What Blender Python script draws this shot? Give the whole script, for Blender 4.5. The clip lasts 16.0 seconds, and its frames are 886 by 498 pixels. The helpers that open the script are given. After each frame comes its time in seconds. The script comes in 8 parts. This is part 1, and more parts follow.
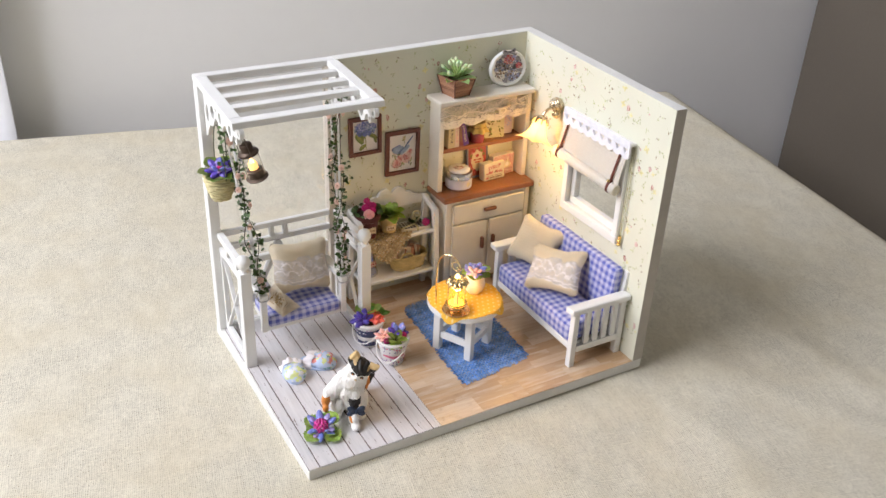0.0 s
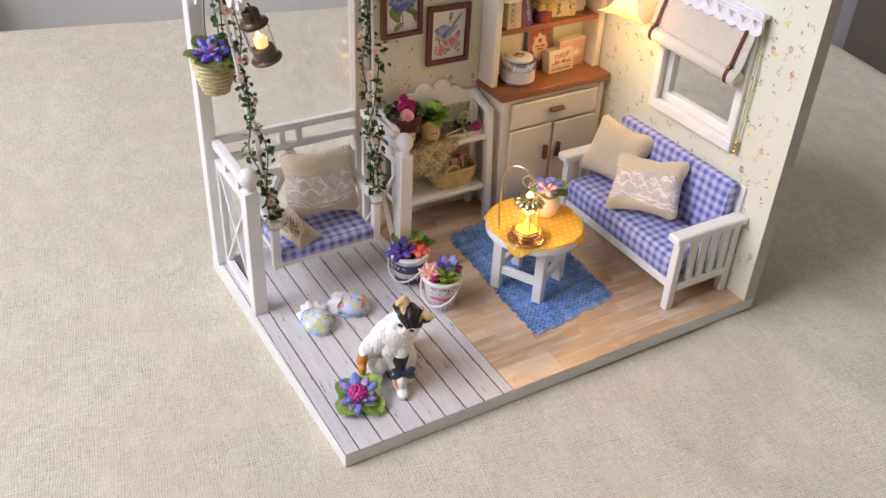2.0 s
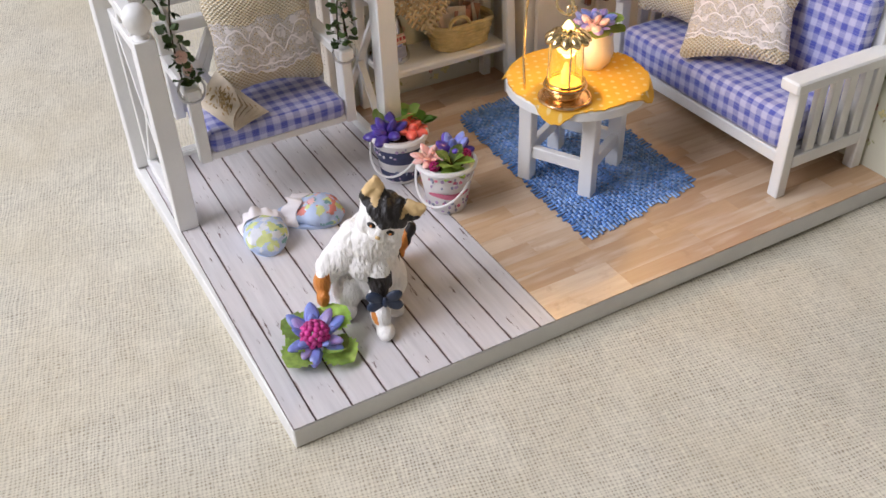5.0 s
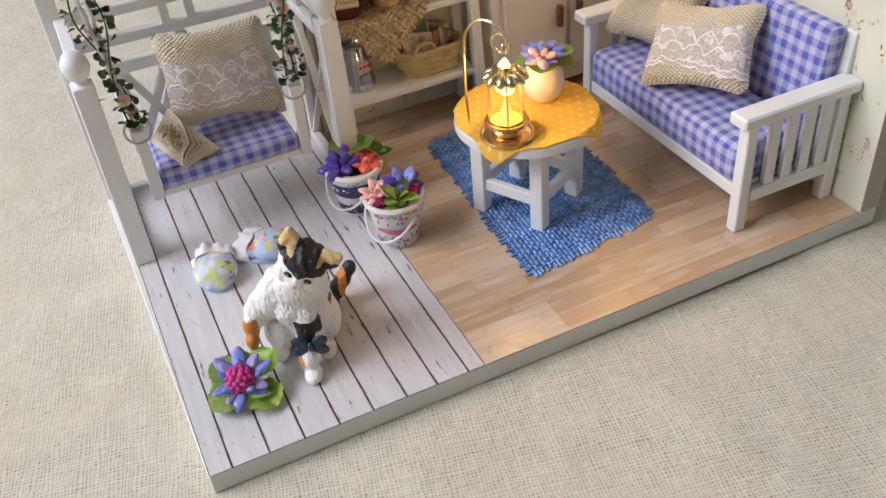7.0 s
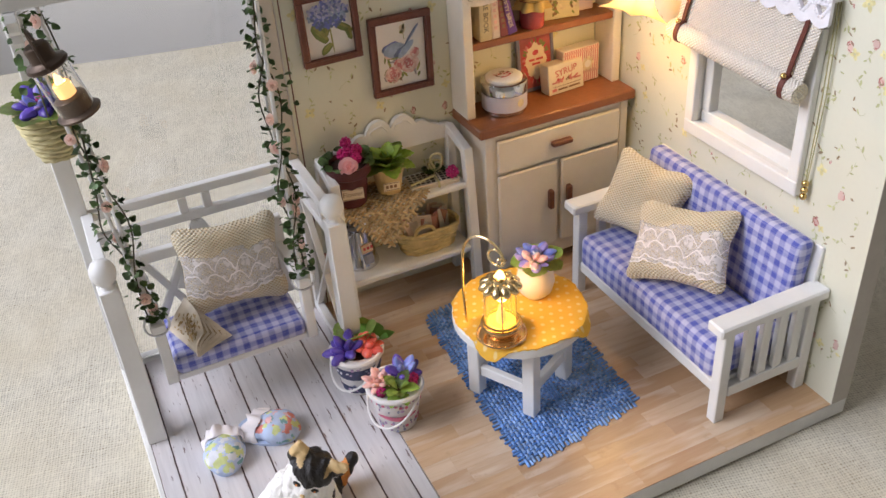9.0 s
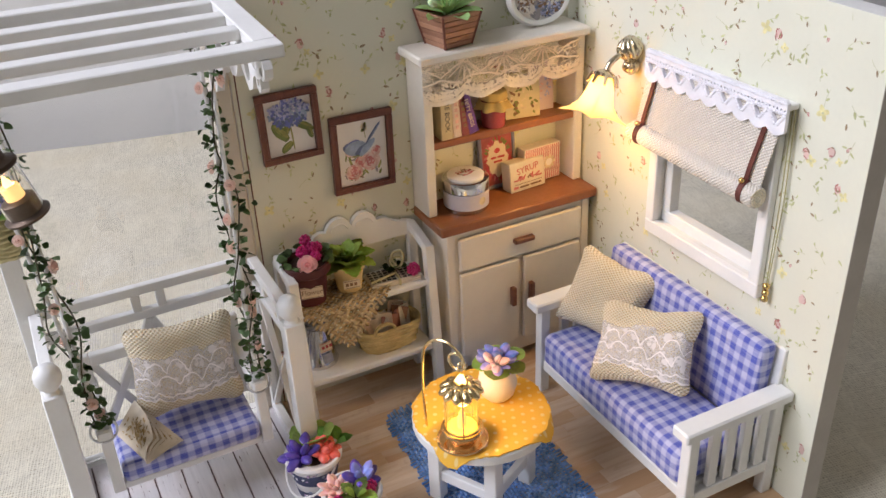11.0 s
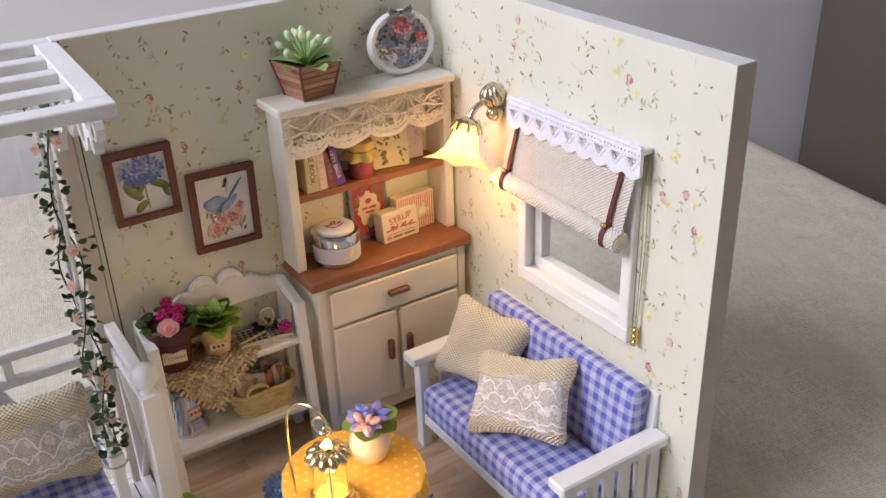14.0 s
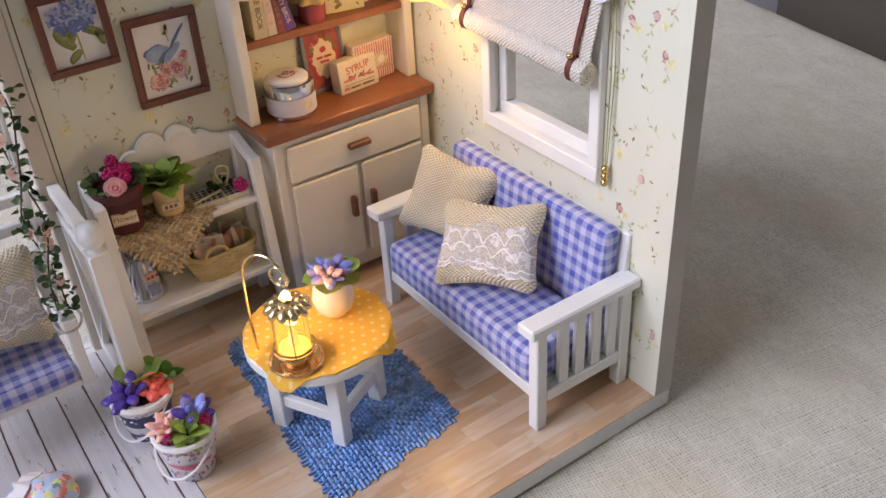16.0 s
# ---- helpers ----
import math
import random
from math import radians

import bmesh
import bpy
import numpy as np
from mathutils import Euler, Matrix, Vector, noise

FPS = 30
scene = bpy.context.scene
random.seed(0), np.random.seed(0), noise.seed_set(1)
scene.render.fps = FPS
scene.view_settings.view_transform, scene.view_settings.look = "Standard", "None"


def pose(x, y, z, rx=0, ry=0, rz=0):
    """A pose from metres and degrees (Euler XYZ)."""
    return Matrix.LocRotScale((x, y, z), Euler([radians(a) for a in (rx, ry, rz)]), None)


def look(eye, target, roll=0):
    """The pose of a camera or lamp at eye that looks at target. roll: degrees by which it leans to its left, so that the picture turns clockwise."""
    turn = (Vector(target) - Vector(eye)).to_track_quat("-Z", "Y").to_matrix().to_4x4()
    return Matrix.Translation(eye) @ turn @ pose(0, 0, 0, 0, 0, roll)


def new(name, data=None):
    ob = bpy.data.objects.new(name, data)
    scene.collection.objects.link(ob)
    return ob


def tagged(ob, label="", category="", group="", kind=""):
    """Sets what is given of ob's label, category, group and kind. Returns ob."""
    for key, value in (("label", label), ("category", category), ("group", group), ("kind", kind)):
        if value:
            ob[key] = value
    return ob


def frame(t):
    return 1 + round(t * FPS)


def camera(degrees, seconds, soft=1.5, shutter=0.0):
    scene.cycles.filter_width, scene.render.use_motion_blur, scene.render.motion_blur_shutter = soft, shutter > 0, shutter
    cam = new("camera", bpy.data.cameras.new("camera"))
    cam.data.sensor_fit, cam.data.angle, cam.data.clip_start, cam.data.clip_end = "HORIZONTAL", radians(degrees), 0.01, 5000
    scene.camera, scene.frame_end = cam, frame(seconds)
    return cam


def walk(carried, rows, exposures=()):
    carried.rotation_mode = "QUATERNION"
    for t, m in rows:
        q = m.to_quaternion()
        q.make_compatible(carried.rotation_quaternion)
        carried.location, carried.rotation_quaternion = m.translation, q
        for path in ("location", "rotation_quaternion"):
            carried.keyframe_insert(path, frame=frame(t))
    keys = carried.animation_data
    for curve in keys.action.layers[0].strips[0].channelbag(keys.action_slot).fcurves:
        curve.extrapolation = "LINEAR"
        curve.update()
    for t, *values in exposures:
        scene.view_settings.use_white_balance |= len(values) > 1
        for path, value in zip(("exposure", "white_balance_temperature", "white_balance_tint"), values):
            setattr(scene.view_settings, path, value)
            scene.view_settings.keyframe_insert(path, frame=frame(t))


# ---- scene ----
import itertools

from mathutils import geometry

# A doll's house on a cloth-covered table.  Builders below take centimetres; U turns them into metres.
U = 0.01
cam = camera(52.0, 16.0)
# seconds, eye (m), yaw, pitch, roll (degrees)
PATH = [
    (0.0, -0.09944, -0.27154, 0.27298, -30.493, -29.726, 2.662),
    (0.5, -0.09412, -0.24669, 0.26187, -30.6, -31.074, 2.755),
    (1.0, -0.08831, -0.22201, 0.24744, -31.045, -32.364, 2.964),
    (1.5, -0.08551, -0.20278, 0.23866, -31.238, -33.639, 3.127),
    (2.0, -0.08083, -0.18255, 0.21776, -31.793, -34.645, 2.955),
    (2.5, -0.0714, -0.16634, 0.20315, -32.436, -35.678, 2.75),
    (3.0, -0.06455, -0.15521, 0.18744, -32.554, -35.885, 2.219),
    (3.5, -0.05647, -0.14205, 0.17005, -32.238, -35.588, 1.242),
    (4.0, -0.04927, -0.12895, 0.15228, -31.954, -35.614, 0.652),
    (4.2, -0.04559, -0.12386, 0.14491, -31.501, -35.954, 0.208),
    (6.3, -0.00374, -0.1246, 0.13747, -22.069, -38.487, -5.491),
    (6.5, 0.00018, -0.12546, 0.13852, -21.831, -38.468, -5.707),
    (7.0, 0.00405, -0.131, 0.1485, -21.894, -38.394, -5.758),
    (7.5, 0.00562, -0.13254, 0.15824, -22.165, -37.75, -5.359),
    (8.0, 0.00679, -0.12946, 0.16769, -22.41, -36.524, -5.044),
    (8.5, 0.00775, -0.12747, 0.17842, -22.75, -35.146, -4.67),
    (9.0, 0.00691, -0.12584, 0.18413, -23.13, -33.955, -4.288),
    (9.2, 0.00746, -0.12497, 0.18567, -23.005, -33.485, -4.318),
    (11.5, 0.01269, -0.12072, 0.18747, -27.213, -27.663, -1.876),
    (12.0, 0.01485, -0.12198, 0.18902, -28.313, -26.228, -1.35),
    (12.5, 0.0161, -0.12263, 0.18985, -29.546, -25.202, -1.175),
    (13.0, 0.01752, -0.12324, 0.1899, -30.617, -25.156, -1.23),
    (13.5, 0.02253, -0.12172, 0.18871, -31.538, -25.773, -1.645),
    (14.0, 0.02635, -0.1204, 0.18644, -32.18, -26.811, -2.136),
    (14.5, 0.0289, -0.12003, 0.18366, -32.697, -27.976, -2.558),
    (15.0, 0.02959, -0.12081, 0.17763, -33.149, -29.708, -2.995),
    (15.5, 0.03103, -0.1195, 0.17436, -33.414, -32.005, -3.428),
    (16.0, 0.03197, -0.11839, 0.17127, -33.352, -33.983, -3.566),
]
walk(cam, [(t, pose(x, y, z, 90 + pitch, 0, yaw) @ pose(0, 0, 0, 0, 0, roll)) for t, x, y, z, yaw, pitch, roll in PATH],
     exposures=[(0, -0.04, 6130, 10), (2, -0.24, 6110, 15), (3.5, -0.29, 6080, 14), (6.5, -0.31, 6010, 12), (9, -0.27, 5940, 12), (12.5, -0.24, 5950, 14), (16, -0.32, 5690, 17)])


# ---- light ----
def lamp(name, kind, power, colour, m, **more):
    data = bpy.data.lights.new(name, kind)
    data.energy, data.color = power, colour
    ob = new(name, data)
    ob.matrix_basis = m
    if kind == "AREA":
        data.shape, data.size, data.size_y = "RECTANGLE", more["size"][0], more["size"][1]
    else:
        data.shadow_soft_size = more["radius"]
    return ob


world = bpy.data.worlds.new("world")
scene.world = world
world.use_nodes = True
sky = world.node_tree.nodes.new("ShaderNodeTexSky")
sky.sky_type, sky.sun_disc, sky.sun_elevation, sky.sun_rotation = "NISHITA", False, radians(40), radians(250)
world.node_tree.links.new(sky.outputs[0], world.node_tree.nodes["Background"].inputs[0])
world.node_tree.nodes["Background"].inputs[1].default_value = 0.1

# The table and the room stand twelve degrees askew to the doll's house.
ROOM = pose(0.48, 0.31, 0, 0, 0, -12)
# daylight in the window of the left wall
lamp("window_daylight", "AREA", 34.5, (0.975, 0.94, 0.965), ROOM @ look((-1.50, -0.34, 1.02), (-0.3, -0.32, 0.0)), size=(1.1, 0.9))
WARM = (1.0, 0.56, 0.165)
lamp("wall_lamp_bulb", "POINT", 0.050, WARM, pose(0.1593, 0.0799, 0.0936), radius=0.004)
lamp("table_lantern_bulb", "POINT", 0.095, WARM, pose(0.0930, 0.0398, 0.0432), radius=0.002)
lamp("hanging_lantern_bulb", "POINT", 0.008, WARM, pose(0.0077, 0.0705, 0.1110), radius=0.0012)


# ---- materials ----
class Net:
    """A node material, built a node at a time."""

    def __init__(self, name):
        self.mat = bpy.data.materials.new(name)
        self.mat.use_nodes = True
        self.tree = self.mat.node_tree
        self.bsdf = self.tree.nodes["Principled BSDF"]
        self.out = self.tree.nodes["Material Output"]

    def put(self, node, key, value):
        sock = node.inputs[key]
        if isinstance(value, bpy.types.NodeSocket):
            self.tree.links.new(value, sock)
        elif isinstance(value, (tuple, list)) and len(value) == 3 and sock.type == "RGBA":
            sock.default_value = (*value, 1)
        else:
            sock.default_value = value

    def node(self, kind, props=None, **ins):
        n = self.tree.nodes.new("ShaderNode" + kind)
        for k, v in (props or {}).items():
            if k == "operation":
                n.operation = v
            elif k == "data_type":
                n.data_type = v
            elif k == "blend_type":
                n.blend_type = v
            elif k == "feature":
                n.feature = v
        for k, v in ins.items():
            self.put(n, int(k[1:]) if k[0] == "i" and k[1:].isdigit() else k.replace("_", " "), v)
        return n

    def math(self, op, a, b=0.0, c=0.0):
        return self.node("Math", {"operation": op}, i0=a, i1=b, i2=c).outputs[0]

    def mix(self, f, a, b, blend="MIX"):
        n = self.node("MixRGB", {"blend_type": blend}, i0=f, i1=a, i2=b)
        return n.outputs[0]

    def coord(self, which="Object"):
        return self.node("TexCoord").outputs[which]

    def noise(self, vec, scale, detail=3.0, rough=0.5):
        return self.node("TexNoise", Vector=vec, Scale=scale, Detail=detail, Roughness=rough).outputs[0]

    def ramp(self, f, lo, hi):
        return self.node("MapRange", i0=f, i1=lo, i2=hi, i3=0.0, i4=1.0).outputs[0]

    def scaled(self, vec, s):
        return self.node("VectorMath", {"operation": "MULTIPLY"}, i0=vec, i1=s).outputs[0]

    def bump(self, height, strength, distance):
        n = self.node("Bump", Strength=strength, Distance=distance, Height=height)
        self.put(self.bsdf, "Normal", n.outputs[0])

    def surface(self, **ins):
        for k, v in ins.items():
            self.put(self.bsdf, k.replace("_", " "), v)
        return self.mat


def tone(c, f):
    return tuple(min(1.0, v * f) for v in c)


def paint(name, c, rough=0.5, metal=0.0, var=0.10, vs=90.0, bump=0.15, bs=700.0, worn=None, coat=0.0):
    """Paint, clay, plastic or metal with a slow drift of tone, a fine grain and, with worn, small chips of another colour."""
    n = Net(name)
    v = n.coord()
    slow, fine = n.noise(v, vs, 2.0), n.noise(v, bs, 4.0, 0.6)
    col = n.mix(n.ramp(slow, 0.3, 0.7), tone(c, 1 - var), tone(c, 1 + var * 0.6))
    col = n.mix(n.math("MULTIPLY", n.ramp(fine, 0.45, 0.75), 0.25), col, tone(c, 1 - 2 * var))
    if worn:
        chips = n.ramp(n.noise(v, 260.0, 6.0, 0.7), 0.70, 0.74)
        col = n.mix(chips, col, worn)
    n.bump(fine, bump, 0.0002)
    r = n.math("ADD", n.math("MULTIPLY", n.math("SUBTRACT", fine, 0.5), 0.25), rough)
    return n.surface(Base_Color=col, Roughness=r, Metallic=metal, Coat_Weight=coat)


def wood(name, c1, c2, rough=0.5, along="x", fine=1.0, per_piece=False, stops=(0.25, 0.75)):
    """Wood with grain drawn out along one axis."""
    n = Net(name)
    s = {"x": (60, 900, 900), "y": (900, 60, 900), "z": (900, 900, 60)}[along]
    v = n.coord()
    if per_piece:
        rnd = n.node("ObjectInfo").outputs["Random"]
        v = n.node("VectorMath", {"operation": "ADD"}, i0=v, i1=n.node("CombineXYZ", X=rnd, Y=n.math("MULTIPLY", rnd, 3.7), Z=rnd).outputs[0]).outputs[0]
    grain = n.noise(n.scaled(v, tuple(k * fine for k in s)), 1.0, 5.0, 0.6)
    col = n.mix(n.ramp(grain, *stops), c1, c2)
    blotch = n.noise(v, 130.0, 2.0)
    col = n.mix(n.math("MULTIPLY", n.ramp(blotch, 0.4, 0.7), 0.35), col, tone(c1, 0.75))
    if per_piece:
        col = n.mix(n.math("MULTIPLY", rnd, 0.55), col, n.mix(n.ramp(n.math("FRACT", n.math("MULTIPLY", rnd, 7.3)), 0.2, 0.9), tone(c2, 1.12), tone(c1, 0.8)))
    n.bump(grain, 0.12, 0.0001)
    return n.surface(Base_Color=col, Roughness=rough)


def weave(n, uv, per_cm):
    """Height and thread tone of a plain weave, from coordinates in centimetres."""
    p = n.node("SeparateXYZ", i0=n.scaled(uv, (per_cm, per_cm, per_cm)))
    u, v = p.outputs[0], p.outputs[1]
    par = n.math("MODULO", n.math("ADD", n.math("FLOOR", u), n.math("FLOOR", v)), 2.0)
    par = n.math("ABSOLUTE", par)
    su = n.math("ABSOLUTE", n.math("SINE", n.math("MULTIPLY", u, math.pi)))
    sv = n.math("ABSOLUTE", n.math("SINE", n.math("MULTIPLY", v, math.pi)))
    over = n.math("ADD", n.math("MULTIPLY", par, su), n.math("MULTIPLY", n.math("SUBTRACT", 1.0, par), sv))
    height = n.math("MULTIPLY", over, n.math("ADD", 0.55, n.math("MULTIPLY", n.math("MULTIPLY", su, sv), 0.45)))
    threads = n.noise(n.node("CombineXYZ", X=n.math("MULTIPLY", u, 0.12), Y=n.math("MULTIPLY", v, 1.1)).outputs[0], 1.0, 2.0)
    threads2 = n.noise(n.node("CombineXYZ", X=n.math("MULTIPLY", u, 1.1), Y=n.math("MULTIPLY", v, 0.12)).outputs[0], 1.0, 2.0)
    return height, n.math("MULTIPLY", n.math("ADD", threads, threads2), 0.5)


def canvas(name, c):
    """Rough cotton canvas: a plain weave of uneven threads, with a dark hole where four threads meet, slubs and small
    flecks. The shade on thread flanks and in the holes is put into the colour.
    """
    n = Net(name)
    uv = n.coord("UV")
    s = n.node("SeparateXYZ", i0=uv)
    du = n.math("MULTIPLY", n.noise(n.node("CombineXYZ", X=n.math("MULTIPLY", s.outputs[0], 3.0), Y=n.math("MULTIPLY", s.outputs[1], 0.7)).outputs[0], 1.0, 4.0), 0.24)
    dv = n.math("MULTIPLY", n.noise(n.node("CombineXYZ", X=n.math("MULTIPLY", s.outputs[0], 0.7), Y=n.math("MULTIPLY", s.outputs[1], 3.0), Z=4.0).outputs[0], 1.0, 4.0), 0.24)
    u = n.math("MULTIPLY", n.math("ADD", s.outputs[0], du), 12.0)
    v = n.math("MULTIPLY", n.math("ADD", s.outputs[1], dv), 12.0)
    su = n.math("ABSOLUTE", n.math("SINE", n.math("MULTIPLY", u, math.pi)))
    sv = n.math("ABSOLUTE", n.math("SINE", n.math("MULTIPLY", v, math.pi)))
    cell = n.node("CombineXYZ", X=n.math("ROUND", u), Y=n.math("ROUND", v)).outputs[0]
    lot = n.node("TexWhiteNoise", Vector=cell).outputs[0]
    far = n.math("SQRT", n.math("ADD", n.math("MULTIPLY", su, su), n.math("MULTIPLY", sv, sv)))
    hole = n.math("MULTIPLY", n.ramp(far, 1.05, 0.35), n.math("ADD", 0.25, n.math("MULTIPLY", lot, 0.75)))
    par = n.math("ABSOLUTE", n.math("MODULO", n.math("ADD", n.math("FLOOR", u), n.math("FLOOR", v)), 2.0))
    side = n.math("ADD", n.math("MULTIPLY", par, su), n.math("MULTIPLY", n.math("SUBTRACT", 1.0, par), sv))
    warp = n.noise(n.node("CombineXYZ", X=u, Y=n.math("MULTIPLY", v, 0.10)).outputs[0], 1.0, 3.0)
    weft = n.noise(n.node("CombineXYZ", X=n.math("MULTIPLY", u, 0.10), Y=v, Z=9.0).outputs[0], 1.0, 3.0)
    th = n.math("ADD", n.math("MULTIPLY", warp, 0.5), n.math("MULTIPLY", weft, 0.5))
    col = n.mix(n.ramp(th, 0.36, 0.64), tone(c, 0.88), tone(c, 1.08))
    col = n.mix(n.math("MULTIPLY", n.node("TexWhiteNoise", Vector=n.node("CombineXYZ", X=n.math("FLOOR", u), Y=n.math("FLOOR", v)).outputs[0]).outputs[0], 0.30), col, tone(c, 0.70))
    # shade between the threads, then in the holes, drawn as darker colour
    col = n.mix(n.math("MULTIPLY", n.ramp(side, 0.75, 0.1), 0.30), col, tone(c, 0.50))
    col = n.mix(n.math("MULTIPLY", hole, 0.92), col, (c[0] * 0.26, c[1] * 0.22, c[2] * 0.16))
    col = n.mix(n.math("MULTIPLY", n.ramp(n.noise(uv, 0.24, 6.0), 0.40, 0.66), 0.42), col, (c[0] * 0.86, c[1] * 0.80, c[2] * 0.68))
    col = n.mix(n.math("MULTIPLY", n.ramp(n.noise(n.scaled(uv, (0.9, 0.5, 1.0)), 1.0, 5.0, 0.65), 0.46, 0.68), 0.35), col, tone(c, 1.12))
    slub = n.ramp(n.noise(n.scaled(uv, (11.0, 1.4, 1.0)), 1.0, 3.0), 0.60, 0.72)
    col = n.mix(n.math("MULTIPLY", slub, 0.30), col, tone(c, 0.55))
    f = n.ramp(n.noise(n.scaled(uv, (3.0, 6.0, 1.0)), 1.0, 2.0), 0.75, 0.79)
    col = n.mix(n.math("MULTIPLY", f, 0.5), col, (0.24, 0.17, 0.10))
    n.bump(n.math("ADD", n.math("SUBTRACT", 1.0, hole), n.math("MULTIPLY", side, 0.5)), 0.25, 0.0003)
    return n.surface(Base_Color=col, Roughness=0.95)


def dot_cloth(name, light, dark, per_cm, rough=0.9):
    """A coarse cloth whose raised cream threads show as slanting rows of dots on a tan ground."""
    n = Net(name)
    uv = n.coord("UV")
    off = n.node("TexNoise", Vector=uv, Scale=1.2, Detail=2.0).outputs["Color"]
    uw = n.node("VectorMath", {"operation": "ADD"}, i0=uv, i1=n.scaled(off, (0.07, 0.07, 0.0))).outputs[0]
    p = n.node("SeparateXYZ", i0=uw)
    a = n.math("SINE", n.math("MULTIPLY", p.outputs[0], 2 * math.pi * per_cm * 0.5))
    b = n.math("SINE", n.math("MULTIPLY", p.outputs[1], 2 * math.pi * per_cm * 0.62))
    h = n.math("ADD", n.math("MULTIPLY", n.math("MULTIPLY", a, b), 0.5), 0.5)
    th = n.noise(n.scaled(uv, (per_cm * 0.9, per_cm * 0.25, 1.0)), 1.0, 2.0)
    col = n.mix(n.ramp(h, 0.30, 0.58), dark, light)
    col = n.mix(n.math("MULTIPLY", n.ramp(th, 0.35, 0.7), 0.35), col, tone(light, 0.72))
    col = n.mix(n.math("MULTIPLY", n.ramp(n.noise(uv, 0.5, 3.0), 0.4, 0.7), 0.18), col, tone(dark, 0.8))
    n.bump(h, 0.8, 0.0006)
    return n.surface(Base_Color=col, Roughness=rough, Sheen_Weight=0.15)


def gingham(name, c, period):
    """Woven check: white, half and full colour."""
    n = Net(name)
    uv = n.coord("UV")
    off = n.node("TexNoise", Vector=uv, Scale=1.1, Detail=3.0).outputs["Color"]
    p = n.node("SeparateXYZ", i0=n.node("VectorMath", {"operation": "ADD"}, i0=uv, i1=n.scaled(off, (0.13, 0.13, 0.0))).outputs[0])
    bands = []
    for k in (0, 1):
        w = n.math("SINE", n.math("MULTIPLY", p.outputs[k], 2 * math.pi / period))
        bands.append(n.ramp(w, -0.32, 0.32))
    amount = n.math("MULTIPLY", n.math("ADD", bands[0], bands[1]), 0.5)
    h, th = weave(n, uv, 22.0)
    white = (0.55, 0.56, 0.76)
    col = n.mix(amount, white, c)
    col = n.mix(n.math("MULTIPLY", n.ramp(th, 0.3, 0.7), 0.34), col, n.mix(amount, tone(white, 0.72), tone(c, 0.66)))
    col = n.mix(n.math("MULTIPLY", n.ramp(n.noise(n.scaled(uv, (1.2, 26.0, 1.0)), 1.0, 2.0), 0.50, 0.62), 0.16), col, tone(white, 1.2))
    n.bump(n.math("ADD", n.math("MULTIPLY", h, 0.5), n.noise(uv, 1.6, 3.0)), 0.35, 0.0006)
    return n.surface(Base_Color=col, Roughness=0.85, Sheen_Weight=0.2)


def glass(name, c=(1, 1, 1), rough=0.0, ior=1.45):
    return Net(name).surface(Base_Color=c, Roughness=rough, IOR=ior, Transmission_Weight=1.0)


def glow(name, c, strength):
    return Net(name).surface(Base_Color=c, Emission_Color=c, Emission_Strength=strength, Roughness=0.4)


WHITE = paint("white_paint", (0.80, 0.80, 0.78), 0.45, var=0.04, bump=0.3)
CREAM = paint("cream_paint", (0.78, 0.73, 0.64), 0.45, var=0.05, bump=0.25)
EDGE = paint("chalky_white_edge", (0.74, 0.74, 0.71), 0.6, var=0.06, bump=0.4)
BROWN_TOP = paint("brown_varnish", (0.27, 0.10, 0.035), 0.35, var=0.14, vs=160)
DARK_WOOD = wood("dark_red_wood", (0.10, 0.026, 0.016), (0.20, 0.062, 0.034), 0.4, "z", 0.6)
HANDLE = wood("brown_handle_wood", (0.10, 0.035, 0.02), (0.22, 0.08, 0.04), 0.4, "x", 0.6)
PAPER = paint("wallpaper_ground", (0.705, 0.70, 0.57), 0.75, var=0.03, vs=40, bump=0.05)
GINGHAM = gingham("blue_gingham", (0.085, 0.11, 0.50), 0.385)
LINEN = dot_cloth("beige_linen", (0.88, 0.80, 0.63), (0.60, 0.46, 0.25), 15.0)
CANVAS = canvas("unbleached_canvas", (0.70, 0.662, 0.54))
BLIND = dot_cloth("cream_blind_linen", (0.84, 0.79, 0.70), (0.73, 0.66, 0.55), 17.0)
# for room surfaces out of view; tone set by the fill light they bounce
WALL_GREY = paint("unseen_wall_bounce", (0.60, 0.575, 0.50), 0.8, var=0.02, vs=3, bump=0.05, bs=80)
GOLD = paint("gold_metal", (0.72, 0.52, 0.20), 0.22, 1.0, var=0.1)
BRONZE = paint("aged_bronze", (0.10, 0.07, 0.05), 0.4, 0.7, var=0.2, bump=0.4)
SILVER_GOLD = paint("pale_gold_metal", (0.66, 0.58, 0.42), 0.18, 1.0, var=0.1)
COPPER = paint("copper_gold_wire", (0.88, 0.62, 0.34), 0.22, 1.0, var=0.1)
ACRYLIC = glass("clear_acrylic", (1, 1, 1), 0.0, 1.49)


# ---- building helpers (centimetres) ----
WM = {}


def thing(name, at=(0, 0, 0), turn=(0, 0, 0), label="", category="", group="", kind=""):
    """An Empty at the base of a thing."""
    ob = new(name)
    ob.empty_display_size = 0.005
    ob.matrix_basis = pose(*(c * U for c in at), *turn)
    WM[ob] = pose(*at, *turn)
    return tagged(ob, label, category, group, kind)


def lay_uv(bm):
    """Coordinates in centimetres, thrown along each face's main axis."""
    layer = bm.loops.layers.uv.verify()
    for f in bm.faces:
        a = max(range(3), key=lambda k: abs(f.normal[k]))
        i, j = ((1, 2), (0, 2), (0, 1))[a]
        for lp in f.loops:
            lp[layer].uv = (lp.vert.co[i], lp.vert.co[j])


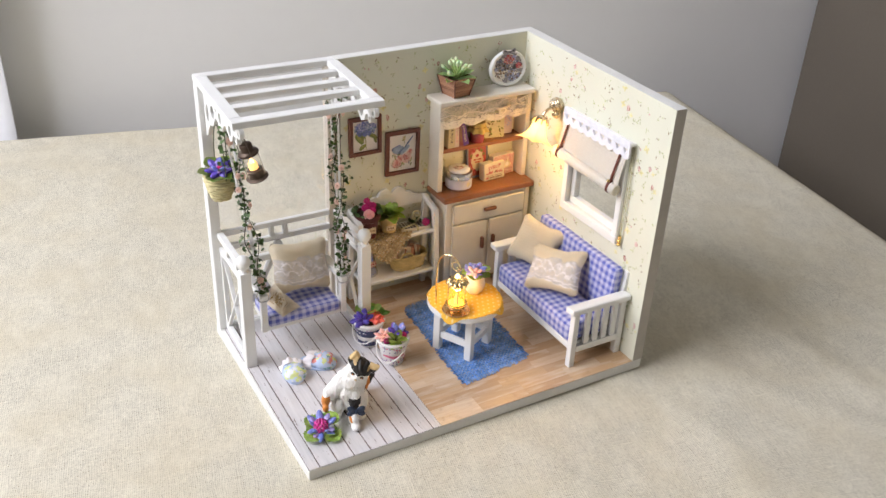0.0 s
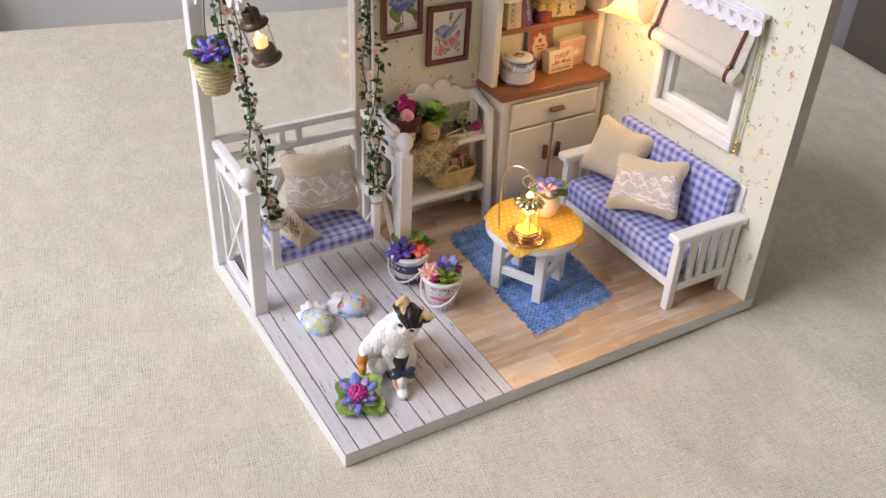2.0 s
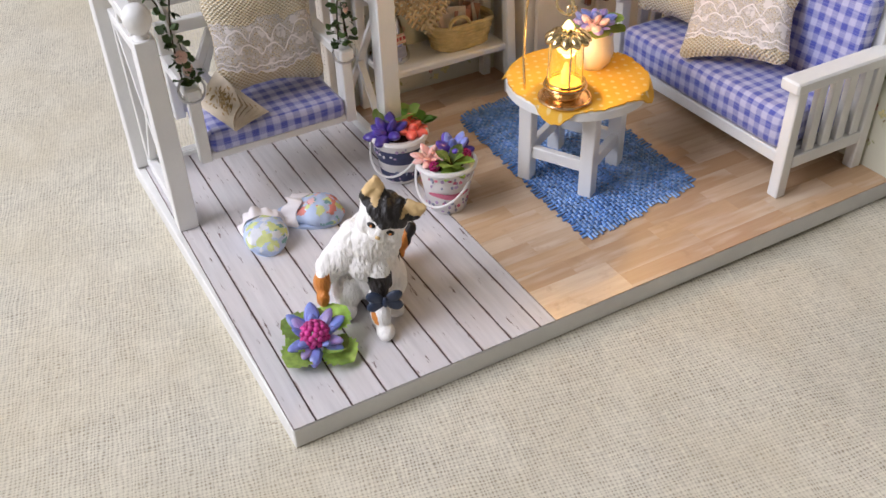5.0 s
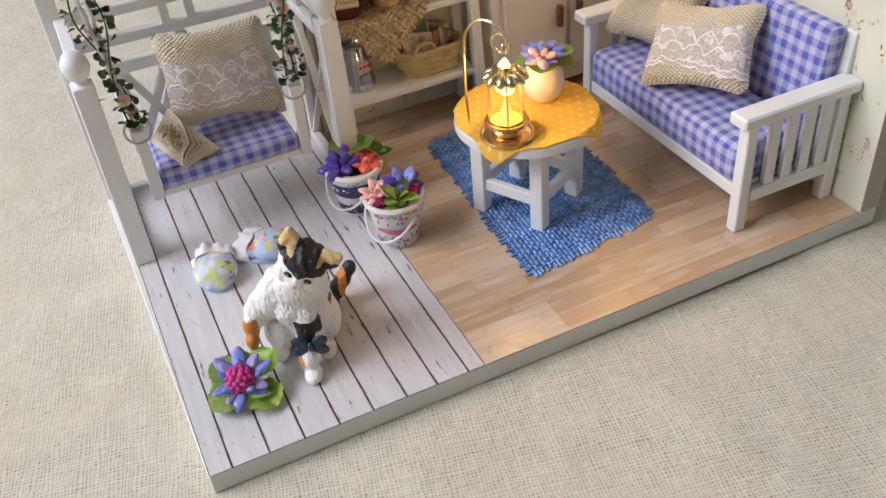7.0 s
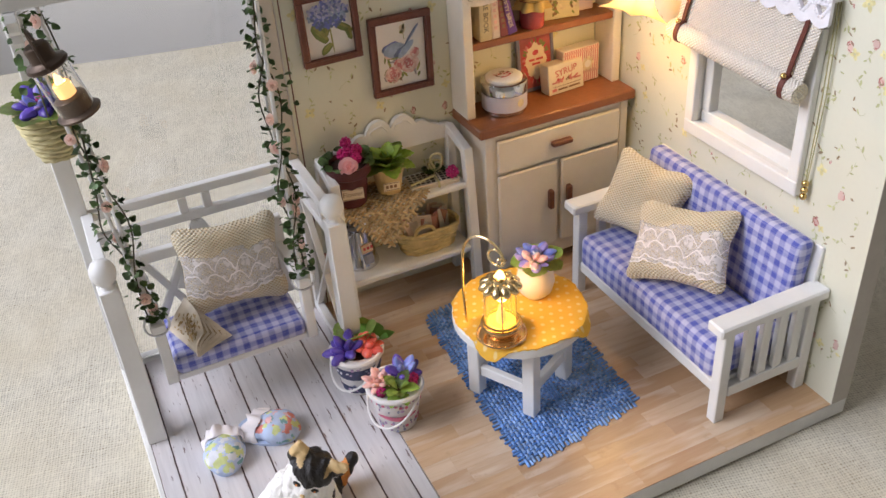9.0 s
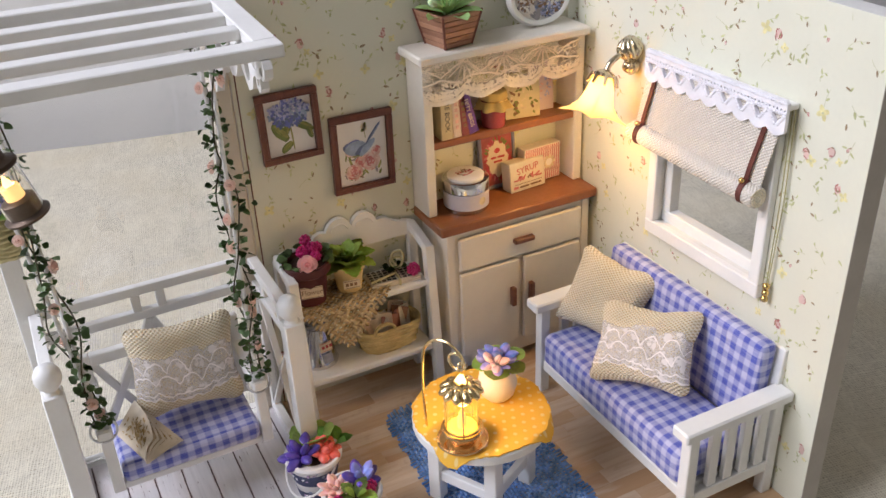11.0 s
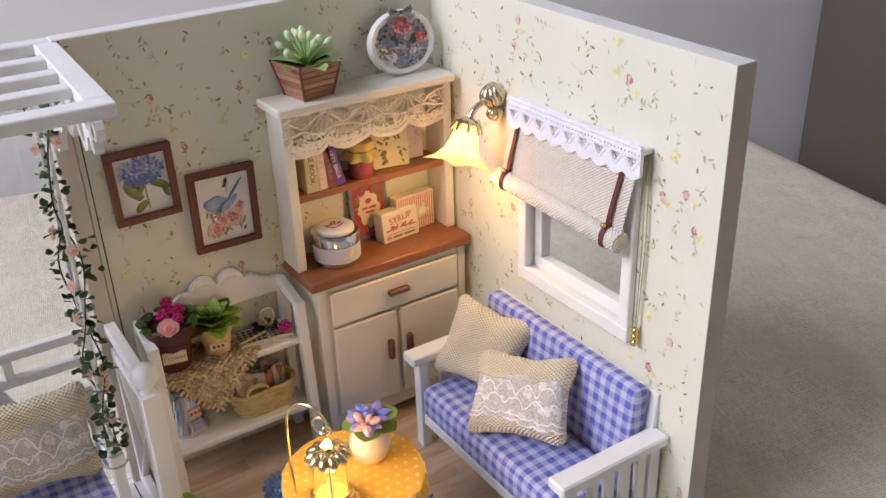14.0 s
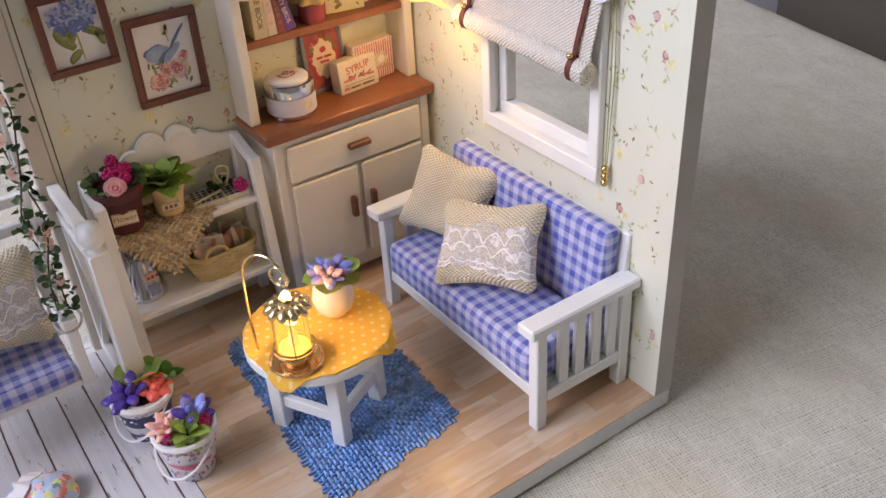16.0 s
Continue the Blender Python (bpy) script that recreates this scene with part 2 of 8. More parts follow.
def mesh_of(name, bm, mats, smooth=False, uv=False):
    bm.normal_update()
    if uv and not bm.loops.layers.uv:
        lay_uv(bm)
    bm.transform(Matrix.Scale(U, 4))
    me = bpy.data.meshes.new(name)
    bm.to_mesh(me)
    bm.free()
    for m in mats if isinstance(mats, (list, tuple)) else [mats]:
        me.materials.append(m)
    if smooth:
        me.polygons.foreach_set("use_smooth", [True] * len(me.polygons))
        me.set_sharp_from_angle(angle=radians(40))
    return me


def part(name, bm, mat, parent, label="", local=False, smooth=False, uv=False, kind=""):
    """A bmesh as ONE mesh object under a thing or a part. Unless local, it was drawn in the world's centimetres."""
    if not local:
        bm.transform(WM[parent].inverted())
    ob = new(name, mesh_of(name, bm, mat, smooth, uv))
    ob.parent = parent
    WM[ob] = WM[parent]
    return tagged(ob, label, kind=kind)


def solo(name, bm, mat, at, label="", category="", group="", kind="", smooth=False, uv=False, turn=(0, 0, 0), local=False):
    """A thing that is one mesh."""
    m = pose(*at, *turn)
    if not local:
        bm.transform(m.inverted())
    ob = new(name, mesh_of(name, bm, mat, smooth, uv))
    ob.matrix_basis = pose(*(c * U for c in at), *turn)
    WM[ob] = m
    return tagged(ob, label, category, group, kind)


def B():
    return bmesh.new()


def box(bm, lo, hi, bevel=0.0, m=None, mi=0, seg=1):
    lo, hi = Vector(lo), Vector(hi)
    geo = bmesh.ops.create_cube(bm, size=1.0, matrix=Matrix.Translation((lo + hi) / 2) @ Matrix.Diagonal((*(hi - lo), 1)))
    vs = geo["verts"]
    if bevel:
        es = list({e for v in vs for e in v.link_edges})
        res = bmesh.ops.bevel(bm, geom=es, offset=bevel, segments=seg, profile=0.5, affect="EDGES")
        vs = res["verts"]
    if m is not None:
        bmesh.ops.transform(bm, matrix=m, verts=list(vs))
    if mi:
        for f in {f for v in vs for f in v.link_faces}:
            f.material_index = mi
    return bm


def beam(bm, a, b, w, h, bevel=0.0, up=(0, 0, 1)):
    """A straight bar from a to b, w across and h along up."""
    a, b = Vector(a), Vector(b)
    z = (b - a).normalized()
    x = Vector(up).cross(z)
    x = x.normalized() if x.length > 1e-4 else Vector((1, 0, 0))
    y = z.cross(x)
    m = Matrix.Translation(a) @ Matrix((x, y, z)).transposed().to_4x4()
    return box(bm, (-w / 2, -h / 2, 0), (w / 2, h / 2, (b - a).length), bevel, m)


def ring_faces(bm, rows, closed=True, mi=0, cap0=False, cap1=False):
    for r0, r1 in zip(rows, rows[1:]):
        n = len(r0)
        for i in range(n if closed else n - 1):
            f = bm.faces.new((r0[i], r0[(i + 1) % n], r1[(i + 1) % n], r1[i]))
            f.material_index = mi
    if cap0:
        bm.faces.new(list(reversed(rows[0]))).material_index = mi
    if cap1:
        bm.faces.new(rows[-1]).material_index = mi


def lathe(bm, profile, n=20, m=None, mi=0, cap0=True, cap1=True, scallop=None):
    """A turned form from (radius, height) pairs; scallop(angle, k) scales the radius."""
    m = m or Matrix.Identity(4)
    rows = []
    for k, (r, z) in enumerate(profile):
        row = []
        for i in range(n):
            a = 2 * math.pi * i / n
            s = scallop(a, k) if scallop else 1.0
            row.append(bm.verts.new(m @ Vector((r * s * math.cos(a), r * s * math.sin(a), z))))
        rows.append(row)
    ring_faces(bm, rows, True, mi, cap0, cap1)
    return bm


def cyl(bm, a, b, r, r2=None, n=10, mi=0):
    a, b = Vector(a), Vector(b)
    q = (b - a).to_track_quat("Z", "Y").to_matrix().to_4x4()
    return lathe(bm, [(r, 0), (r if r2 is None else r2, (b - a).length)], n, Matrix.Translation(a) @ q, mi)


def tube(bm, pts, r, n=6, mi=0, taper=1.0, closed=False):
    """A round wire along points."""
    pts = [Vector(p) for p in pts]
    rows, x = [], None
    for i, p in enumerate(pts):
        d = (pts[min(i + 1, len(pts) - 1)] - pts[max(i - 1, 0)])
        d = d.normalized() if d.length > 1e-6 else Vector((0, 0, 1))
        if x is None:
            x = d.orthogonal().normalized()
        x = (x - d * x.dot(d)).normalized()
        y = d.cross(x)
        rr = r * (1 + (taper - 1) * i / max(1, len(pts) - 1))
        rows.append([bm.verts.new(p + rr * (math.cos(a) * x + math.sin(a) * y)) for a in (2 * math.pi * k / n for k in range(n))])
    ring_faces(bm, rows, True, mi, True, True)
    return bm


def ball(bm, c, r, m=None, u=14, v=9, mi=0):
    """An ellipsoid; r is a number or three."""
    r = (r, r, r) if not isinstance(r, (tuple, list)) else r
    mm = Matrix.Translation(c) @ (m or Matrix.Identity(4)) @ Matrix.Diagonal((*r, 1))
    geo = bmesh.ops.create_uvsphere(bm, u_segments=u, v_segments=v, radius=1.0, matrix=mm)
    if mi:
        for f in {f for w in geo["verts"] for f in w.link_faces}:
            f.material_index = mi
    return bm


def sheet(bm, nu, nv, at, thick=0.0, mi=0, uv=None):
    """A grid sheet at(u, v) -> point, with u and v from 0 to 1, made solid when thick."""
    rows = [[bm.verts.new(at(i / nu, j / nv)) for i in range(nu + 1)] for j in range(nv + 1)]
    faces = []
    for j in range(nv):
        for i in range(nu):
            f = bm.faces.new((rows[j][i], rows[j][i + 1], rows[j + 1][i + 1], rows[j + 1][i]))
            f.material_index = mi
            faces.append(f)
    if uv:
        layer = bm.loops.layers.uv.verify()
        for j in range(nv):
            for i in range(nu):
                f = faces[j * nu + i]
                for lp, (a, b) in zip(f.loops, ((i, j), (i + 1, j), (i + 1, j + 1), (i, j + 1))):
                    lp[layer].uv = (uv[0] * a / nu, uv[1] * b / nv)
    if thick:
        bm.normal_update()
        bmesh.ops.solidify(bm, geom=faces, thickness=thick)
    return bm


def axis_m(a, b):
    """The turn that lays z along a to b, at a."""
    a, b = Vector(a), Vector(b)
    return Matrix.Translation(a) @ (b - a).to_track_quat("Z", "Y").to_matrix().to_4x4()


def plate(bm, outline, thick, m, mi=0):
    """A flat plate with an outline in its own x, y, rising from z = 0."""
    lo = [bm.verts.new(m @ Vector((x, y, 0))) for x, y in outline]
    hi = [bm.verts.new(m @ Vector((x, y, thick))) for x, y in outline]
    ring_faces(bm, [lo, hi], True, mi)
    bm.faces.new(list(reversed(lo))).material_index = mi
    bm.faces.new(hi).material_index = mi
    return bm


UPRIGHT = pose(0, 0, 0, 90, 0, 0)      # a plate's x, y become the world's x, z, facing -y
SIDEWAYS = pose(0, 0, 0, 90, 0, -90)   # a plate's x, y become -y, z, facing -x


# ---- room and table ----
RC = pose(48, 31, 0, 0, 0, -12)        # the room's frame in centimetres
TABLE_Z = -0.56


def room_part(name, lo, hi, mat, label, bevel=0.0):
    return solo(name, box(B(), lo, hi, bevel), mat, (48, 31, 0), label, kind="structure", turn=(0, 0, -12), local=True)


room_part("floor_room", (-155, -240, -82), (90, 12, -76), paint("room_floor_boards", (0.30, 0.22, 0.15), 0.5), "brown wooden floor of the room")
room_part("wall_north", (-155, 5, -76), (90, 17, 170), paint("pale_wall_paint", (0.88, 0.88, 0.88), 0.8, var=0.02, vs=3, bump=0.05, bs=80), "plain pale grey painted room wall behind the table")
# East, south, ceiling and west are added out of view to close the room and bounce light.
room_part("wall_east", (78, -240, -76), (90, 5, 170), WALL_GREY, "unseen cream room wall toned for bounced light")
room_part("wall_south", (-155, -252, -76), (90, -240, 170), WALL_GREY, "unseen cream room wall toned for bounced light")
room_part("ceiling_room", (-155, -252, 170), (90, 17, 178), WALL_GREY, "unseen cream room ceiling toned for bounced light")
bm = B()
box(bm, (-167, -252, -76), (-155, -90, 170))
box(bm, (-167, 30, -76), (-155, 40, 170))
box(bm, (-167, -90, -76), (-155, 17, 45))
box(bm, (-167, -90, 158), (-155, 17, 170))
solo("wall_west", bm, WALL_GREY, (48, 31, 0), "cream room wall with a tall window opening", kind="structure", turn=(0, 0, -12), local=True)

# dark wardrobe standing in the corner beside the table
wd = thing("wardrobe", (48 + 40, 31 - 40, -76), (0, 0, -12), "tall dark grey-brown wardrobe standing beside the table", "wardrobe")
WARD = paint("wardrobe_lacquer", (0.128, 0.108, 0.083), 0.55, var=0.05, vs=6, bump=0.05)
WM[wd] = RC @ pose(0, 0, -76)
wd.matrix_basis = RC.copy()
wd.matrix_basis.translation = Vector(WM[wd].translation) * U
part("carcass", box(B(), (16.75, -95, 0), (70, 4.5, 210), 0.4), WARD, wd, local=True)
for y0, y1 in ((-94, -62), (-61.5, -30), (-29.5, 2.5)):
    part("door", box(B(), (15.65, y0, 6), (16.65, y1, 205), 0.3), WARD, wd, local=True)

# white curtain at the end of the wall
cu = B()
sheet(cu, 90, 6, lambda u, v: Vector((-82 + 26.3 * u, 3.4 + 0.8 * math.sin(u * 30) * (0.6 + 0.4 * v), -74 + 238 * v)), 0.15)
solo("curtain", cu, paint("sheer_white", (0.86, 0.87, 0.92), 0.8, var=0.03), (48, 31, 0), "white curtain hanging against the grey room wall", "curtain", turn=(0, 0, -12), local=True, smooth=True)

# table under the cloth
tb = thing("table", (48, 31, -76), (0, 0, -12), "wooden table hidden under a canvas cloth", "table")
TWOOD = wood("table_wood", (0.16, 0.09, 0.05), (0.28, 0.17, 0.10), 0.5, "x", 0.1)
part("tabletop", box(B(), (-108, -78, 72.1), (-1.5, -0.6, 74.9), 0.4), TWOOD, tb, local=True)
for x in (-104, -6):
    for y in (-74, -5):
        part("leg", box(B(), (x - 2.5, y - 2.5, 0), (x + 2.5, y + 2.5, 72.1), 0.3), TWOOD, tb, local=True)


def cloth_point(u, v):
    """The cloth lies flat with slow creases and falls over the table's rim."""
    x, y = -118 + u * 128.5, -90 + v * 100.5
    ox, oy = max(0.0, x + 0.6, -108.3 - x), max(0.0, y - 0.3, -78.3 - y)
    drop = math.hypot(ox, oy)
    fold = 0.24 * noise.noise((x * 0.10, y * 0.06, 1.0)) + 0.06 * noise.noise((x * 0.2, y * 0.3, 4.0))
    crease = 0.20 * (1 - abs(noise.noise((x * 0.13 + 0.05 * y, y * 0.07, 7.0)))) ** 6 + 0.16 * (1 - abs(noise.noise((x * 0.05, y * 0.15 - 0.04 * x, 11.0)))) ** 6
    ridge = 0.16 * math.exp(-((y + 6.0 - 0.12 * (x + 60)) / 1.6) ** 2) + 0.10 * math.exp(-((y + 13.5 + 0.05 * (x + 20)) / 1.2) ** 2)
    near = Vector((x, y)) - Vector((-40, -27))
    flat = min(1.0, max(0.0, (near.length - 13) / 8))
    flat *= 0.15 + 0.85 * min(1.0, max(0.0, -y / 14.0), max(0.0, -x / 14.0))      # drawn smooth towards the rim
    z = TABLE_Z - 0.004 + flat * (fold - 0.30 + ridge + crease)
    if drop > 0:
        z -= min(drop * 1.25, drop * drop * 0.8)
        x, y = max(-110.0, min(1.3, x)), max(-80.0, min(2.2, y))
    return Vector((x, y, z))


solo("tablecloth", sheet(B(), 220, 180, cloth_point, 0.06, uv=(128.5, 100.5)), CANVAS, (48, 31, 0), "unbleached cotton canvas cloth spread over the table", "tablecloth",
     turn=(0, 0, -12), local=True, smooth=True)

# ---- the doll's house: floor and walls ----
X1, Y1, H = 18.05, 12.25, 13.52
XI, YI = 17.45, 11.66
bm = box(B(), (0, 0, -0.56), (X1, Y1, -0.03), 0.03)
for v in bm.verts:
    if v.co.x < 0.5 and v.co.y > 6:
        v.co.x -= 0.22      # the board is a little out of square
floor = solo("floor", bm, EDGE, (0, 0, -0.56), "white-edged base board with deck and laminate flooring", kind="structure")
DARKGAP = paint("dark_joint", (0.06, 0.035, 0.03), 0.8)
part("underlay", box(B(), (0.02, 0.02, -0.03), (6.42, Y1 - 0.67, -0.022)), DARKGAP, floor)


def wall_print(bm, w, h, m, seed, skip=()):
    """Sprigs printed on wallpaper: curled stems with leaves, small roses, yellow blossoms. 0 leaf, 1 rose, 2 yellow, 3 dark leaf, 4 stem, 5 pale rose."""
    rng = random.Random(seed)
    lifts = itertools.cycle([0.002 + 0.0004 * k for k in range(16)])

    def inside(x, y, r):
        return r + 0.04 < x < w - r - 0.04 and r + 0.04 < y < h - r - 0.10 and not any(a < x < c and b < y < d for a, b, c, d in skip)

    def blob(cx, cy, a, l, b, mi, n=7, rag=0.0, tip=False):
        if not inside(cx, cy, l):
            return
        lift = next(lifts)
        vs = []
        for k in range(n):
            t = 2 * math.pi * k / n
            thin = (1 - 0.55 * max(0.0, math.cos(t)) ** 2) if tip else 1.0
            x, y = math.cos(t) * l * (1 + rng.uniform(-rag, rag)), math.sin(t) * b * thin * (1 + rng.uniform(-rag, rag))
            vs.append(bm.verts.new(m @ Vector((cx + x * math.cos(a) - y * math.sin(a), cy + x * math.sin(a) + y * math.cos(a), lift))))
        bm.faces.new(vs).material_index = mi

    def stem(cx, cy, a, length, bend, leaves):
        """A curled stem with leaves set along it on alternate sides."""
        prev, x, y, steps = None, cx, cy, 8
        lift = next(lifts)
        for k in range(steps + 1):
            if not inside(x, y, 0.03):
                break
            s = 0.008 * (1 - 0.5 * k / steps)
            nx, ny = -math.sin(a) * s, math.cos(a) * s
            pair = (bm.verts.new(m @ Vector((x + nx, y + ny, lift))), bm.verts.new(m @ Vector((x - nx, y - ny, lift))))
            if prev:
                bm.faces.new((prev[0], prev[1], pair[1], pair[0])).material_index = 4
            prev = pair
            if k in leaves:
                side = 1 if leaves.index(k) % 2 else -1
                b = a + side * rng.uniform(0.5, 1.1)
                l = rng.uniform(0.05, 0.095)
                blob(x + l * math.cos(b), y + l * math.sin(b), b, l, l * rng.uniform(0.32, 0.48), 0 if rng.random() < 0.78 else 3, 8, 0.06, True)
            x, y, a = x + math.cos(a) * length / steps, y + math.sin(a) * length / steps, a + bend / steps
        return x, y, a

    def rose(cx, cy, size):
        blob(cx, cy, rng.uniform(1.2, 1.9), size * 0.70, size * 0.48, 5, 10, 0.2)
        for k in range(9):
            b, q = rng.uniform(0, 6.28), size * rng.uniform(0.25, 0.75)
            blob(cx + 0.8 * q * math.cos(b), cy + 1.2 * q * math.sin(b), b + rng.uniform(1.1, 2.0), size * rng.uniform(0.24, 0.46), size * rng.uniform(0.07, 0.14), rng.choice((1, 1, 1, 3)), 7, 0.25)

    def blossom(cx, cy, size):
        a0 = rng.uniform(0, 6.28)
        for k in range(4):
            a = a0 + 1.57 * k
            blob(cx + 0.6 * size * math.cos(a), cy + 0.6 * size * math.sin(a), a, size * 0.62, size * 0.42, 2, 8, 0.12)
        blob(cx, cy, 0, size * 0.22, size * 0.2, 4, 6, 0.2)

    step = 0.80
    for j in range(int(h / step) + 1):
        for i in range(int(w / step) + 1):
            cx, cy = (i + 0.5 + 0.5 * (j % 2) + rng.uniform(-0.28, 0.28)) * step, (j + 0.5 + rng.uniform(-0.28, 0.28)) * step
            if not inside(cx, cy, 0.1):
                continue
            what, a = rng.random(), rng.uniform(0, 6.28)
            if what < 0.14:
                rose(cx, cy, rng.uniform(0.15, 0.20))
                stem(cx, cy - 0.13, -1.6 + rng.uniform(-0.5, 0.5), rng.uniform(0.3, 0.55), rng.uniform(-1.2, 1.2), [2, 5, 7])
                if rng.random() < 0.5:
                    blossom(cx + rng.uniform(0.16, 0.28), cy - rng.uniform(0.10, 0.3), rng.uniform(0.09, 0.13))
            elif what < 0.26:
                blossom(cx, cy, rng.uniform(0.11, 0.16))
                stem(cx, cy + 0.12, 1.5 + rng.uniform(-0.8, 0.8), rng.uniform(0.3, 0.5), rng.uniform(-2, 2), [3, 6])
            else:
                stem(cx, cy, a, rng.uniform(0.3, 0.6), rng.uniform(-2.6, 2.6), rng.choice(([2, 4, 6], [3, 5, 8], [1, 4, 6, 8], [5, 7])))
            for k in range(rng.choice((0, 1, 1, 2))):
                x, y, b = cx + rng.uniform(-0.45, 0.45), cy + rng.uniform(0.2, 0.45), rng.uniform(0, 6.28)
                blob(x, y, b, rng.uniform(0.05, 0.09), rng.uniform(0.018, 0.034), rng.choice((0, 0, 3)), 8, 0.05, True)
                if rng.random() < 0.18:
                    rose(x + 0.1, y - 0.05, 0.07)
    return bm


PRINTS = [paint("leaf_print", (0.53, 0.55, 0.28), 0.75, var=0.3, vs=300, bump=0), paint("rose_print", (0.50, 0.21, 0.18), 0.75, var=0.25, vs=500, bump=0),
          paint("yellow_print", (0.77, 0.71, 0.36), 0.75, var=0.2, vs=400, bump=0), paint("brown_leaf_print", (0.33, 0.25, 0.14), 0.75, var=0.25, vs=500, bump=0),
          paint("pale_stem_print", (0.56, 0.56, 0.36), 0.75, var=0.1, bump=0), paint("pale_rose_print", (0.70, 0.50, 0.44), 0.75, var=0.15, bump=0)]



def rise(bm):
    """The walls' tops climb a little towards the corner where they meet."""
    for v in bm.verts:
        if v.co.z > 13:
            v.co.z += 0.20 * (v.co.x - 6.5) / 11.0 * max(0.0, min(1.0, v.co.y / YI)) - 0.09 * max(0.0, 1 - v.co.y / YI)
    return bm


# back wall with its paper
wb = solo("wall_back", rise(box(B(), (6.52, YI + 0.02, -0.03), (X1, Y1, H), 0.02)), EDGE, (12, 12, 0), "back wall of the doll's house with white edges", kind="structure")
part("wallpaper", rise(box(B(), (6.56, YI, 0.0), (XI, YI + 0.02, H - 0.03))), PAPER, wb, "pale green paper with small rose sprigs")
part("paper_edge", box(B(), (6.655, YI - 0.012, 0.0), (6.69, YI, H - 0.03)), DARK_WOOD, wb, "dark edge where the paper ends")
part("printed_sprigs", wall_print(B(), XI - 6.56, H, pose(6.56, YI - 0.001, 0) @ UPRIGHT, 5), PRINTS, wb, kind="stuff")

# right wall with a window opening
WY0, WY1, WZ0, WZ1 = 2.70, 6.74, 5.95, 10.3
bm = B()
xi = XI + 0.02
box(bm, (xi, 0, -0.03), (X1, WY0, H))
box(bm, (xi, WY1, -0.03), (X1, YI + 0.02, H))
box(bm, (xi, WY0, -0.03), (X1, WY1, WZ0))
box(bm, (xi, WY0, WZ1), (X1, WY1, H))
wr = solo("wall_right", rise(bm), EDGE, (17.7, 6, 0), "right wall of the doll's house with a window opening", kind="structure")
bm = B()
for lo, hi in (((XI, 0.0, 0), (xi, WY0, H - 0.006)), ((XI, WY1, 0), (xi, YI, H - 0.006)), ((XI, WY0, 0), (xi, WY1, WZ0)), ((XI, WY0, WZ1), (xi, WY1, H - 0.006))):
    box(bm, lo, hi)
part("wallpaper", rise(bm), PAPER, wr, "cream paper with small rose sprigs")
# thin darker plate: the shade on the wall's white end is in its colour
part("end_face", rise(box(B(), (XI + 0.004, -0.012, 0.0), (X1 - 0.003, -0.002, H - 0.004))), paint("shaded_wall_end", (0.50, 0.465, 0.41), 0.75, var=0.08, bump=0.3), wr, "end of the wall board, its shade put into a darker colour")
part("printed_sprigs", wall_print(B(), YI, H, pose(XI - 0.001, YI, 0) @ SIDEWAYS, 9, [(YI - WY1 - 0.2, WZ0 - 0.3, YI - WY0 + 0.2, WZ1 + 0.4)]), PRINTS, wr, kind="stuff")

# window in the right wall
win = thing("window_1", (XI, 4.5, WZ0), label="white wooden sash window set in the papered wall", kind="structure")
bm = B()
F0, F1, G0, G1 = 2.38, 7.02, 5.58, 10.6
for lo, hi in (((XI - 0.22, F0, G0), (XI, F1, G0 + 0.42)), ((XI - 0.22, F0, G1 - 0.42), (XI, F1, G1)), ((XI - 0.22, F0, G0 + 0.42), (XI, F0 + 0.36, G1 - 0.42)), ((XI - 0.22, F1 - 0.36, G0 + 0.42), (XI, F1, G1 - 0.42))):
    box(bm, lo, hi, 0.03)
part("casing", bm, WHITE, win)
bm = B()
for lo, hi in (((XI + 0.16, WY0, WZ0), (X1 - 0.08, WY1, WZ0 + 0.36)), ((XI + 0.16, WY0, WZ1 - 0.36), (X1 - 0.08, WY1, WZ1)), ((XI + 0.16, WY0, WZ0 + 0.36), (X1 - 0.08, WY0 + 0.34, WZ1 - 0.36)), ((XI + 0.16, WY1 - 0.34, WZ0 + 0.36), (X1 - 0.08, WY1, WZ1 - 0.36))):
    box(bm, lo, hi, 0.025)
part("sash", bm, WHITE, win)

# ---- the porch ----
porch = thing("pergola", (3.2, 9.3, 0), label="white wooden pergola with slatted top and cut-out brackets", category="pergola")
PX0, PX1, PY0, PY1, PZ = -0.2, 6.67, 6.5, 12.27, 13.5
RH = 0.3


def sag(bm):
    """The slatted top falls a little towards its front."""
    for v in bm.verts:
        v.co.z -= 0.052 * (PY1 - v.co.y)
    return bm


for a, b in (((PX0, PY1 - 0.45), (PX1, PY1)), ((PX0, PY0 + 0.1), (PX1, PY0 + 0.6))):
    part("rail", sag(box(B(), (a[0], a[1], PZ - RH), (b[0], b[1], PZ), 0.03)), WHITE, porch)
for x in (PX0, PX1 - 0.55):
    part("rail", sag(box(B(), (x, PY0 + 0.6, PZ - RH), (x + 0.55, PY1 - 0.45, PZ), 0.03)), WHITE, porch)
for k in range(3):
    y = PY0 + 0.6 + (PY1 - PY0 - 1.05) * (k + 1) / 4
    part("slat", sag(box(B(), (PX0 + 0.55, y - 0.2, PZ - RH + 0.03), (PX1 - 0.55, y + 0.2, PZ - 0.02), 0.025)), WHITE, porch)
BARE = paint("unpapered_tan_card", (0.60, 0.54, 0.45), 0.7, var=0.06, bump=0.1)
